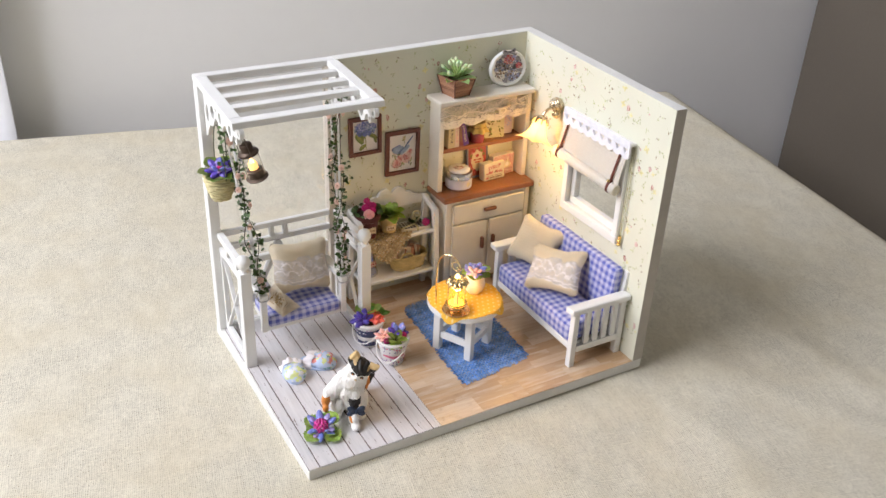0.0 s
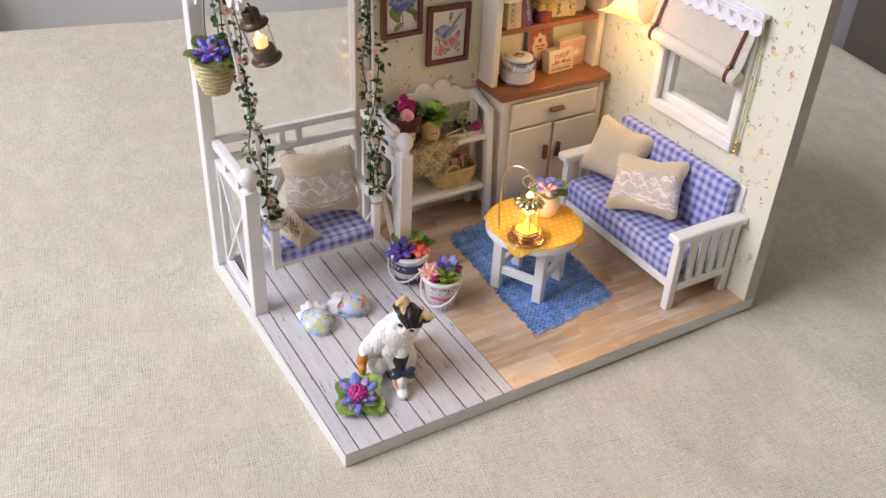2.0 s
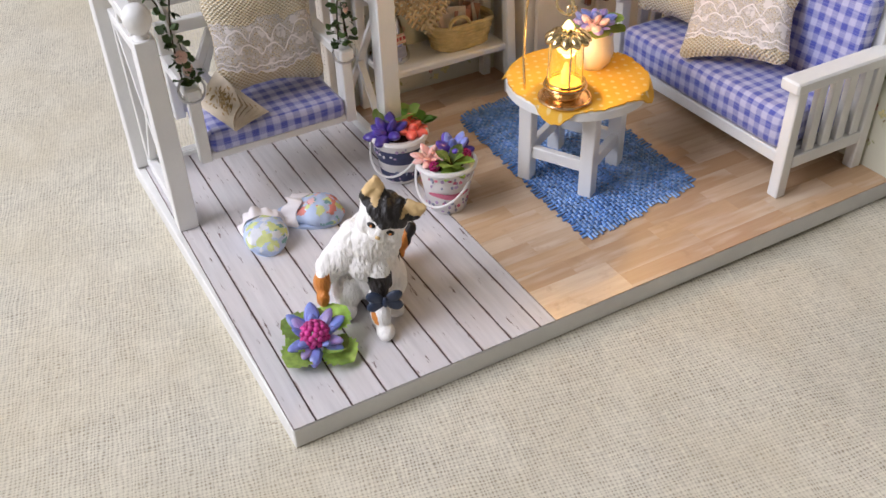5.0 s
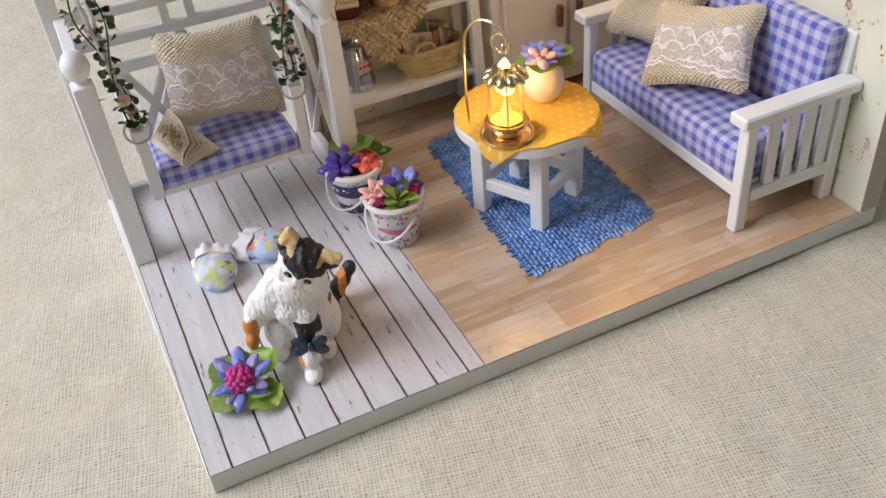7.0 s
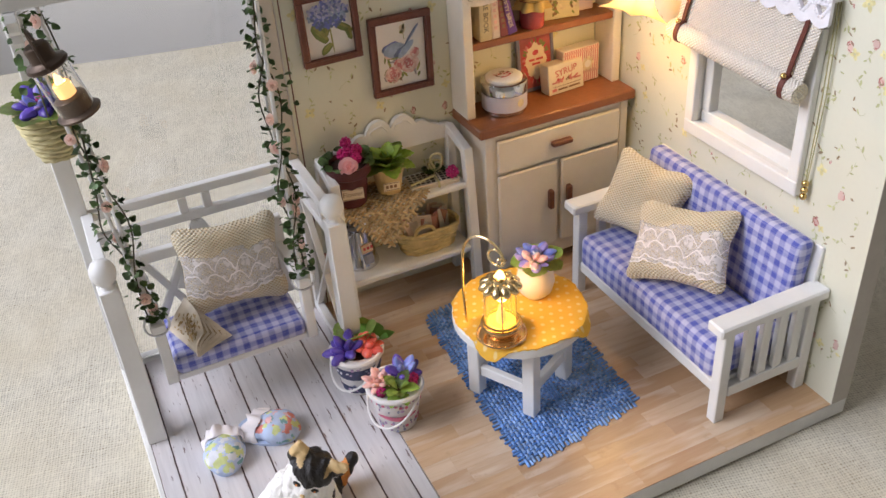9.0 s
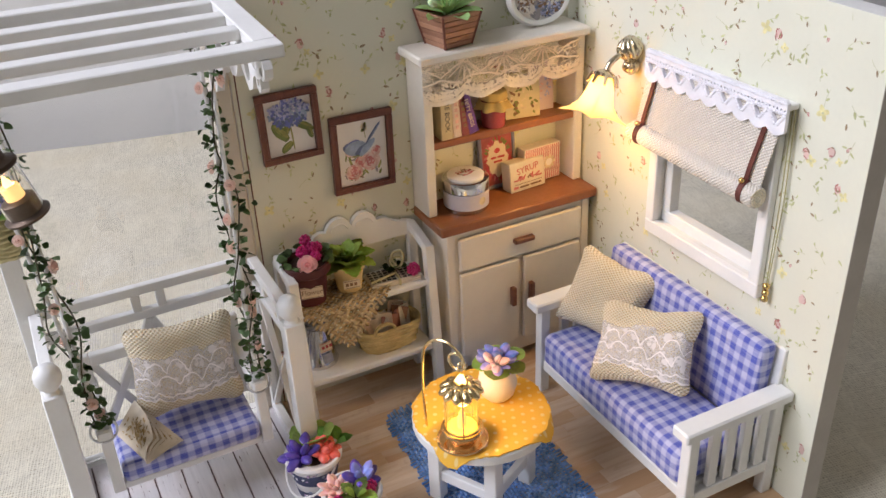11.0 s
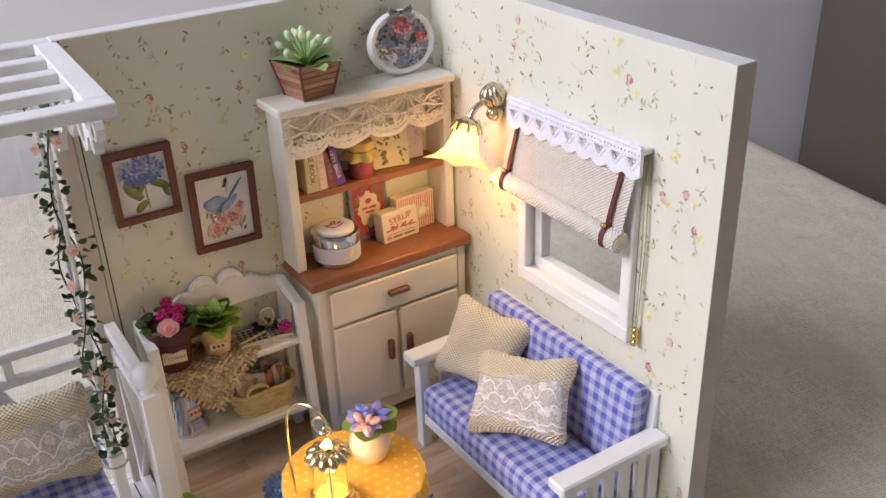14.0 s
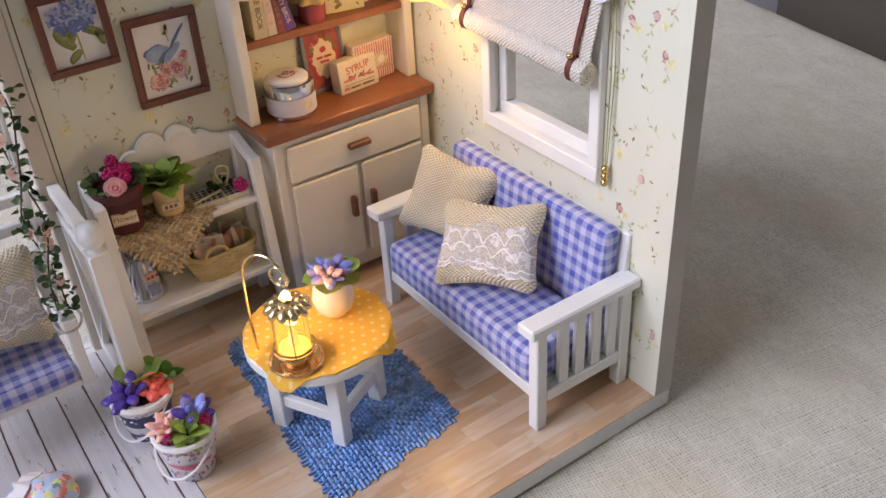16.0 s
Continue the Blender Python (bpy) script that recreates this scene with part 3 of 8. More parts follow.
for x0, x1, mat in ((-0.2, 0.3, WHITE), (6.0, 6.5, BARE)):
    part("post", box(B(), (x0, 11.6, 0), (x1, 12.2, PZ - RH - 0.04), 0.03), mat, porch, "" if mat is WHITE else "unpapered tan post")


def fret(outline, holes, thick, m):
    """A flat plate rising from z = 0, pierced by ovals (x, y, half width, half height) or by polygons."""
    bm = B()
    loops = [outline]
    for h in holes:
        loops.append(h if len(h) != 4 else [(h[0] + h[2] * math.cos(t), h[1] + h[3] * math.sin(t)) for t in np.linspace(0, 2 * math.pi, 15)[:-1]])
    flat = [p for lp in loops for p in lp]
    lo = [bm.verts.new(m @ Vector((x, y, 0))) for x, y in flat]
    hi = [bm.verts.new(m @ Vector((x, y, thick))) for x, y in flat]
    for a, b, c in geometry.tessellate_polygon([[Vector((x, y, 0)) for x, y in lp] for lp in loops]):
        bm.faces.new((lo[a], lo[b], lo[c]))
        bm.faces.new((hi[c], hi[b], hi[a]))
    i = 0
    for lp in loops:
        n = len(lp)
        for k in range(n):
            a, b = i + k, i + (k + 1) % n
            bm.faces.new((lo[a], lo[b], hi[b], hi[a]))
        i += n
    bmesh.ops.recalc_face_normals(bm, faces=bm.faces[:])
    return bm


def bracket(x):
    """A thin pierced bracket of scrolls under the side rail, running forward from the back post."""
    pts = [(0, 0), (5.1, 0), (5.18, -0.14), (5.14, -0.34), (4.98, -0.46), (4.8, -0.42), (4.72, -0.5), (4.74, -0.72), (4.6, -0.86), (4.44, -0.76), (4.40, -0.52), (4.2, -0.6), (4.02, -0.95), (3.7, -1.08), (3.45, -0.85), (3.2, -0.6), (2.9, -0.75), (2.62, -1.12),
           (2.25, -1.18), (2.0, -0.92), (1.75, -0.85), (1.5, -1.15), (1.2, -1.5), (0.8, -1.55), (0.5, -1.9), (0.25, -2.3), (0, -2.4)]
    holes = [(4.93, -0.25, 0.10, 0.10), (4.57, -0.62, 0.07, 0.10), (3.74, -0.58, 0.20, 0.26), (2.42, -0.64, 0.22, 0.28), (1.30, -0.80, 0.30, 0.30), (0.45, -1.15, 0.20, 0.42), (3.1, -0.28, 0.14, 0.12), (1.85, -0.40, 0.16, 0.16), (4.38, -0.26, 0.12, 0.11)]
    return fret(pts, holes, 0.2, pose(x, 11.6, PZ - RH) @ SIDEWAYS)


for x in (0.25, 6.3):
    part("bracket", sag(bracket(x)), WHITE, porch)
part("back_pane", box(B(), (0.3, 11.85, 0.0), (6.0, 11.9, PZ - RH - 0.06)), ACRYLIC, porch, "clear acrylic sheet").visible_shadow = False
bm = B()
for z in (5.33, 4.53):
    box(bm, (0.3, 11.6, z), (6.0, 11.84, z + 0.28), 0.02)
part("back_rail", bm, WHITE, porch)
for x in (2.75, 3.45):
    part("baluster", box(B(), (x, 11.6, 4.81), (x + 0.25, 11.84, 5.33), 0.02), WHITE, porch)
for a, b, yy in (((3.15, 4.45), (2.2, 2.3), 11.70), ((3.17, 4.45), (4.1, 2.3), 11.713)):
    part("brace", beam(B(), (a[0], yy, a[1]), (b[0], yy, b[1]), 0.28, 0.2, 0.02, (0, 1, 0)), WHITE, porch)


def side_fence(x, label):
    f = thing("fence", (x, 9.9, 0), label=label, category="fence", group="porch side fences")
    y0, y1 = 8.12, 11.6
    bm = box(B(), (x - 0.26, y0 - 0.26, 0), (x + 0.26, y0 + 0.26, 5.3), 0.03)
    lathe(bm, [(0.2, 5.3), (0.16, 5.36), (0.16, 5.42), (0.24, 5.5), (0.33, 5.68), (0.33, 5.86), (0.24, 6.04), (0.08, 6.12)], 18, pose(x, y0, 0))
    part("newel_post", bm, WHITE, f, smooth=True)
    for z0, z1, w in ((5.3, 5.62, 0.16), (4.55, 4.83, 0.13), (0.05, 0.35, 0.13)):
        part("rail", box(B(), (x - w, y0 + 0.26, z0), (x + w, y1, z1), 0.03), WHITE, f)
    part("end_post", box(B(), (x - 0.12, y1 - 0.24, 0.35), (x + 0.12, y1, 4.55), 0.02), WHITE, f)
    for a, b in ((0.35, 4.55), (4.55, 0.35)):
        part("cross_bar", beam(B(), (x, y0 + 0.3, a), (x, y1 - 0.25, b), 0.12 if a < 1 else 0.11, 0.2, 0.015, (1, 0, 0)), WHITE, f)
    for yy in (9.0, 10.4):
        part("baluster", box(B(), (x - 0.1, yy, 4.83), (x + 0.1, yy + 0.22, 5.3), 0.02), WHITE, f)
    return f


side_fence(0.25, "white porch fence with ball-topped post and crossed bars at deck edge")
side_fence(6.34, "white wooden porch fence with a ball-topped post, between porch and room")

# swing seat
sw = thing("porch_swing", (3.25, 9.3, 1.7), label="white wooden swing seat hung from the pergola on cords", category="swing")
S0, S1, SY0, SY1 = 0.98, 5.38, 8.15, 10.6
part("seat_board", box(B(), (S0 + 0.31, SY0 + 0.02, 1.62), (S1 - 0.31, SY1 - 0.26, 1.85), 0.04), WHITE, sw)
part("seat_cushion", box(B(), (S0 + 0.32, SY0 - 0.04, 1.8), (S1 - 0.32, SY1 - 0.27, 2.38), 0.17, seg=3), GINGHAM, sw, "blue and white gingham", smooth=True, uv=True)
for x in (S0, S1 - 0.3):
    part("arm_post", box(B(), (x, SY0, 1.6), (x + 0.3, SY0 + 0.3, 3.45), 0.03), WHITE, sw)
    part("armrest", box(B(), (x - 0.05, SY0 - 0.1, 3.45), (x + 0.35, SY1 + 0.1, 3.75), 0.05), WHITE, sw)
    part("back_post", box(B(), (x, SY1 - 0.25, 1.85), (x + 0.3, SY1, 4.6), 0.03), WHITE, sw)
part("back_rail", box(B(), (S0 + 0.3, SY1 - 0.25, 4.25), (S1 - 0.3, SY1, 4.6), 0.03), WHITE, sw)
for x0, x1 in ((S0 + 0.3, S0 + 1.5), (S1 - 0.3, S1 - 1.5)):
    part("brace", beam(B(), (x0, SY1 - 0.12, 2.0), (x1, SY1 - 0.12, 4.3), 0.22, 0.18, 0.02, (0, 1, 0)), WHITE, sw)
    part("brace", beam(B(), (x1, SY1 - 0.12, 2.0), (x0, SY1 - 0.12, 4.3), 0.2, 0.16, 0.02, (0, 1, 0)), WHITE, sw)

# ---- the room ----
sofa = thing("sofa", (15.9, 4.7, 0), label="white wooden slatted sofa with blue gingham cushions", category="sofa")
A0, A1, AX0, AX1 = 0.73, 8.28, 14.15, 17.4
for y in (A0 + 0.16, A1 - 0.47):
    for x, t in ((AX0, 3.2), (AX1 - 0.4, 3.2)):
        part("leg", box(B(), (x, y + 0.06, 0), (x + 0.34, y + 0.40, t), 0.03), WHITE, sofa)
    part("armrest", box(B(), (AX0 - 0.3, y - 0.12, 3.2), (AX1 + 0.03, y + 0.48, 3.52), 0.05), WHITE, sofa)
    part("side_rail", box(B(), (AX0 + 0.36, y + 0.06, 0.85), (AX1 - 0.4, y + 0.3, 1.2), 0.02), WHITE, sofa)
    for k in range(4):
        x = AX0 + 0.36 + (AX1 - AX0 - 0.76) * (k + 0.78) / 4.55
        part("slat", box(B(), (x, y + 0.1, 1.2), (x + 0.3, y + 0.28, 3.2), 0.02), WHITE, sofa)
part("seat_frame", box(B(), (AX0 + 0.05, A0 + 0.48, 0.95), (AX1 - 0.35, A1 - 0.47, 1.3), 0.03), WHITE, sofa)
part("seat_cushion", box(B(), (AX0 - 0.05, A0 + 0.5, 1.3), (AX1 - 0.95, A1 - 0.5, 2.42), 0.28, seg=4), GINGHAM, sofa, "blue and white gingham seat", smooth=True, uv=True)
mm = pose(AX1 - 0.62, 0, 1.6, 0, 6, 0)
part("back_board", box(B(), (0.26, A0 + 0.50, 0), (0.46, A1 - 0.12, 3.02), 0.03, mm), WHITE, sofa)
part("back_cushion", box(B(), (-0.35, A0 + 0.70, 0.5), (0.25, A1 - 0.30, 3.16), 0.2, mm, seg=4), GINGHAM, sofa, "blue and white gingham backrest", smooth=True, uv=True)

# round table
TC, TZ = (10.27, 4.82), 2.98
LC = (10.38, 5.00)
rt = thing("round_table", (*TC, 0), label="small white wooden round table on four legs, on the rug", category="table")
part("tabletop", lathe(B(), [(1.75, TZ - 0.3), (1.86, TZ - 0.26), (1.86, TZ - 0.04), (1.82, TZ)], 44, pose(*TC, 0)), WHITE, rt, smooth=True)
turn = 29.0
legs = []
for k in range(4):
    a = radians(turn + 45 + 90 * k)
    legs.append((LC[0] + 1.29 * math.cos(a), LC[1] + 1.29 * math.sin(a)))
for x, y in legs:
    part("leg", box(B(), (-0.19, -0.19, 0), (0.19, 0.19, TZ - 0.3), 0.025, pose(x, y, 0.03, 0, 0, turn)), WHITE, rt)
for k in range(4):
    (xa, ya), (xb, yb) = legs[k], legs[(k + 1) % 4]
    part("stretcher", beam(B(), (xa, ya, 0.9), (xb, yb, 0.9), 0.2, 0.34, 0.02), WHITE, rt)

# hutch
hx0, hx1, hy, hz = 11.95, 17.25, 9.9, 5.55
hutch = thing("hutch", (14.6, 10.6, 0), label="cream kitchen hutch with brown worktop and drawer against papered wall", category="hutch")
part("carcass", box(B(), (hx0 + 0.1, hy, 0.35), (hx1 - 0.1, YI - 0.02, hz), 0.02), CREAM, hutch)
for x in (hx0, hx1 - 0.3):
    part("side_panel", box(B(), (x, hy - 0.05, 0), (x + 0.3, YI - 0.02, hz), 0.03), CREAM, hutch)
part("worktop", box(B(), (hx0 - 0.25, hy - 0.24, hz), (17.40, YI - 0.01, hz + 0.33), 0.05), BROWN_TOP, hutch, "brown varnished worktop", smooth=True)
d = part("drawer", box(B(), (hx0 + 0.38, hy - 0.17, 4.15), (hx1 - 0.38, hy - 0.02, 5.3), 0.05), CREAM, hutch)
part("handle", box(B(), (14.22, hy - 0.38, 4.68), (14.97, hy - 0.17, 4.86), 0.04), HANDLE, d, "dark brown wooden handle")
for x0, x1, hx in ((hx0 + 0.38, 14.52, 14.2), (14.66, hx1 - 0.38, 14.9)):
    d = part("door", box(B(), (x0, hy - 0.17, 0.9), (x1, hy - 0.02, 4.05), 0.05), CREAM, hutch)
    part("handle", box(B(), (hx - 0.09, hy - 0.38, 2.4), (hx + 0.09, hy - 0.17, 3.1), 0.04), HANDLE, d, "dark brown wooden handle")
UY = 10.55
for x in (hx0 - 0.22, hx1 - 0.2):
    part("side_panel", box(B(), (x, UY, hz + 0.33), (x + 0.30, YI - 0.02, 10.82), 0.03), CREAM, hutch)
part("top_board", box(B(), (hx0 - 0.45, UY - 0.4, 10.82), (17.27, YI - 0.01, 11.08), 0.05), CREAM, hutch)
part("shelf", box(B(), (hx0 - 0.03, UY + 0.05, 8.05), (hx1 - 0.2, YI - 0.02, 8.28), 0.03), BROWN_TOP, hutch, "brown shelf board")

# plant shelf
ps = thing("plant_shelf", (9.3, 10.8, 0), label="white two-tier plant shelf with a scalloped back", category="shelf")
part("shelf_board", box(B(), (7.3, 10.1, 3.80), (11.4, 11.55, 4.0), 0.04), WHITE, ps)
part("shelf_board", box(B(), (7.2, 9.95, 1.46), (11.4, 11.55, 1.68), 0.04), WHITE, ps)
for x in (6.92, 11.33):
    part("front_leg", beam(B(), (x + 0.15, 9.85, 0), (x + 0.15, 10.25, 5.2), 0.3, 0.32, 0.03, (0, 1, 0)), WHITE, ps)
    part("back_leg", box(B(), (x, 11.3, 0), (x + 0.3, 11.6, 5.3), 0.03), WHITE, ps)
    part("top_rail", beam(B(), (x + 0.15, 10.13, 5.04), (x + 0.15, 11.5, 5.4), 0.27, 0.30, 0.03), WHITE, ps)


# ---- shared small forms ----
def piece(name, me, parent, m, label=""):
    """An object of its own on shared mesh data, at the world pose m (centimetres)."""
    ob = new(name, me)
    ob.parent = parent
    mm = WM[parent].inverted() @ m
    mm.translation *= U
    ob.matrix_basis = mm
    WM[ob] = m
    return tagged(ob, label)


def leaf_form(name, mat, width=0.5, curl=0.15, fold=0.12, tip=1.0, wavy=0.0, n=5):
    """A leaf one centimetre long along y, lying in x, y with a folded rib."""
    bm = B()
    rows = []
    for j in range(n + 1):
        v = j / n
        w = width / 2 * math.sin(math.pi * min(1.0, v ** 1.25)) ** 0.75 if 0 < j < n else (0.03 if j == 0 else 0.02 * tip)
        z = -curl * v * v + 0.02 * v
        rows.append([bm.verts.new((-w * (1 + wavy * (j % 2)), v, z + fold * w)), bm.verts.new((0, v, z)), bm.verts.new((w * (1 + wavy * (j % 2)), v, z + fold * w))])
    ring_faces(bm, rows, False)
    bmesh.ops.solidify(bm, geom=bm.faces[:], thickness=0.03)
    return mesh_of(name, bm, mat, True)


def petal_form(name, mat, fat=0.26, flat=0.6, sharp=0.75):
    """A plump pointed petal one centimetre long along y."""
    bm = B()
    prof = [(0.10, 0.0), (0.66, 0.16), (0.97, 0.40), (1.0, 0.62), (0.80, 0.82), (0.42, 0.95), (0.08, 1.0)]
    lathe(bm, [(r * fat * (1 if z < 0.6 else sharp + (1 - sharp) * (1 - z)), z) for r, z in prof], 8, pose(0, 0, 0, -90, 0, 0) @ Matrix.Diagonal((1, flat, 1, 1)))
    return mesh_of(name, bm, mat, True)


def rose_form(name, mat):
    """A small open rose about one centimetre across, facing z: a rolled heart inside widening petals."""
    bm = B()
    ball(bm, (0, 0, 0.18), (0.15, 0.15, 0.2), None, 10, 8)
    for ring, (n, r0, r1, h, size) in enumerate(((3, 0.10, 0.24, 0.40, 1.35), (5, 0.12, 0.44, 0.27, 1.2), (5, 0.10, 0.58, 0.10, 1.1))):
        for k in range(n):
            a0 = 2 * math.pi * k / n + ring * 0.7
            half = math.pi / n * size

            def at(u, v, a0=a0, half=half, r0=r0, r1=r1, h=h, ring=ring):
                a = a0 + (u - 0.5) * 2 * half * (0.35 + 0.65 * math.sin(math.pi * (0.15 + 0.6 * v)))
                rr = r0 + (r1 - r0) * v ** 0.8 + 0.03 * math.sin(math.pi * u)
                return Vector((rr * math.cos(a), rr * math.sin(a), h * math.sin(1.9 * v) + 0.012 * k - 0.05 * (2 * u - 1) ** 2 * v))
            sheet(bm, 5, 5, at)
    return mesh_of(name, bm, mat, True)


def berry_form(name, mat):
    bm = B()
    rng = random.Random(3)
    for k in range(26):
        z = 1 - 2 * (k + 0.5) / 26
        a, r = k * 2.4, math.sqrt(1 - z * z)
        ball(bm, (0.36 * r * math.cos(a), 0.36 * r * math.sin(a), 0.36 * z + 0.4), 0.15 + rng.uniform(-0.02, 0.02), u=6, v=4)
    return mesh_of(name, bm, mat, True)


def rot_to(p, d, size=1.0, spin=0.0):
    """A pose at p whose y looks along d, spun about it, with a size."""
    d = Vector(d).normalized()
    up = Vector((0, 0, 1)) if abs(d.z) < 0.98 else Vector((1, 0, 0))
    x = d.cross(up).normalized()
    z = x.cross(d)
    m = Matrix((x, d, z)).transposed().to_4x4()
    return Matrix.Translation(p) @ m @ pose(0, 0, 0, 0, spin, 0) @ Matrix.Scale(size, 4)


def rot_up(p, d, size=1.0, spin=0.0):
    """A pose at p whose z looks along d."""
    return Matrix.Translation(p) @ Vector(d).to_track_quat("Z", "Y").to_matrix().to_4x4() @ pose(0, 0, 0, 0, 0, spin) @ Matrix.Scale(size, 4)


def soft(name, c, rough=0.45, var=0.18, vs=350, sss=0.0):
    """Tinted clay, resin or foam of artificial flowers."""
    n = Net(name)
    v = n.coord()
    rnd = n.node("ObjectInfo").outputs["Random"]
    f = n.math("ADD", n.math("MULTIPLY", n.noise(v, vs, 3.0), 0.6), n.math("MULTIPLY", rnd, 0.4))
    col = n.mix(n.ramp(f, 0.25, 0.75), tone(c, 1 - var), tone(c, 1 + var))
    n.bump(n.noise(v, 900.0, 3.0), 0.15, 0.0001)
    return n.surface(Base_Color=col, Roughness=rough, Subsurface_Weight=sss, Subsurface_Scale=0.002)


def thin_petal(name, c):
    """A thin paper petal: half of the light goes through it."""
    n = Net(name)
    f = n.ramp(n.noise(n.coord(), 350.0, 3.0), 0.3, 0.7)
    n.surface(Base_Color=n.mix(f, tone(c, 0.93), tone(c, 1.03)), Roughness=0.7)
    t = n.node("BsdfTranslucent", Color=(*c, 1))
    m = n.node("MixShader", i0=0.5, i1=n.bsdf.outputs[0], i2=t.outputs[0])
    n.tree.links.new(m.outputs[0], n.out.inputs[0])
    return n.mat


IVY = soft("dark_ivy_green", (0.10, 0.17, 0.055), 0.45, 0.5)
GREEN = soft("fresh_green", (0.26, 0.41, 0.07), 0.55, 0.3)
LIME = soft("lime_leaf", (0.37, 0.52, 0.10), 0.5, 0.3, sss=0.25)
PALE_GREEN = soft("pale_succulent_green", (0.46, 0.66, 0.26), 0.4, 0.2, sss=0.2)
DEEP_GREEN = soft("deep_green", (0.13, 0.30, 0.05), 0.45, 0.35)
BUDS = soft("pale_bud_green", (0.62, 0.76, 0.45), 0.4, 0.1, sss=0.2)
PEACH = thin_petal("peach_rose", (0.98, 0.77, 0.68))
ROSE = thin_petal("pink_rose", (0.98, 0.60, 0.61))
MAGENTA = soft("magenta_berry", (0.45, 0.02, 0.15), 0.4, 0.25)
BLUE_P = soft("blue_violet_petal", (0.22, 0.26, 0.64), 0.35, 0.35, sss=0.25)
VIOLET_P = soft("violet_petal", (0.10, 0.06, 0.36), 0.3, 0.4, sss=0.2)
CORAL_P = soft("coral_petal", (0.75, 0.14, 0.10), 0.35, 0.2, sss=0.2)
PINK_P = soft("light_pink_petal", (0.86, 0.50, 0.43), 0.4, 0.15, sss=0.2)
LILAC_P = soft("lilac_petal", (0.36, 0.28, 0.58), 0.4, 0.3, sss=0.2)
STEM = soft("brown_stem", (0.07, 0.06, 0.03), 0.7)
SOIL = paint("dark_soil", (0.045, 0.02, 0.015), 0.9, var=0.4, vs=500, bump=1.0, bs=500)

IVY_LEAF = leaf_form("ivy_leaf", IVY, 1.2, 0.15, 0.25)
GREEN_LEAF = leaf_form("green_leaf", GREEN, 0.6, 0.25, 0.25, wavy=0.10, n=10)
BROAD_LEAF = leaf_form("broad_leaf", LIME, 0.95, 0.0, 0.12, wavy=0.15, n=15)
SERRATED_LEAF = leaf_form("serrated_leaf", soft("olive_green_leaf", (0.44, 0.60, 0.12), 0.5, 0.45, vs=500, sss=0.25), 1.0, 0.05, 0.22, wavy=0.20, n=15)
FRILLED_LEAF = leaf_form("frilled_leaf", soft("yellow_green_leaf", (0.32, 0.46, 0.07), 0.5, 0.5, vs=420, sss=0.2), 0.62, 0.28, 0.28, wavy=0.26, n=14)
DEEP_LEAF = leaf_form("deep_leaf", DEEP_GREEN, 0.7, 0.3, 0.3, wavy=0.1)
PALE_LEAF = leaf_form("pale_leaf", PALE_GREEN, 0.55, 0.1, 0.3)
PEACH_ROSE = rose_form("peach_rose_form", PEACH)
PINK_ROSE = rose_form("pink_rose_form", ROSE)
BERRY = berry_form("berry_form", MAGENTA)
P_BLUE, P_VIOLET, P_CORAL = petal_form("blue_petal", BLUE_P, 0.31, 0.65), petal_form("violet_petal", VIOLET_P, 0.33, 0.8), petal_form("coral_petal", CORAL_P, 0.44, 0.85)
P_PINK, P_LILAC = petal_form("pink_petal", PINK_P, 0.3), petal_form("lilac_petal", LILAC_P, 0.32)
P_BUD = petal_form("bud", BUDS, 0.32, 1.0, 0.95)


def rosette(parent, p, axis, rings, name="petal", spin=0.0, rng=None):
    """Petals set in rings round an axis: rings of (mesh, count, length, rise in degrees, start radius)."""
    rng = rng or random.Random(1)
    q = Vector(axis).to_track_quat("Z", "Y").to_matrix()
    for me, n, length, rise, r0 in rings:
        for k in range(n):
            a = 2 * math.pi * (k + 0.3 * rng.random()) / n + spin
            e = radians(rise + rng.uniform(-6, 6))
            d = q @ Vector((math.cos(a) * math.cos(e), math.sin(a) * math.cos(e), math.sin(e)))
            s = Vector(p) + q @ Vector((r0 * math.cos(a), r0 * math.sin(a), 0))
            piece(name, me, parent, rot_to(s, d, length * rng.uniform(0.9, 1.1)))
        spin += 0.5


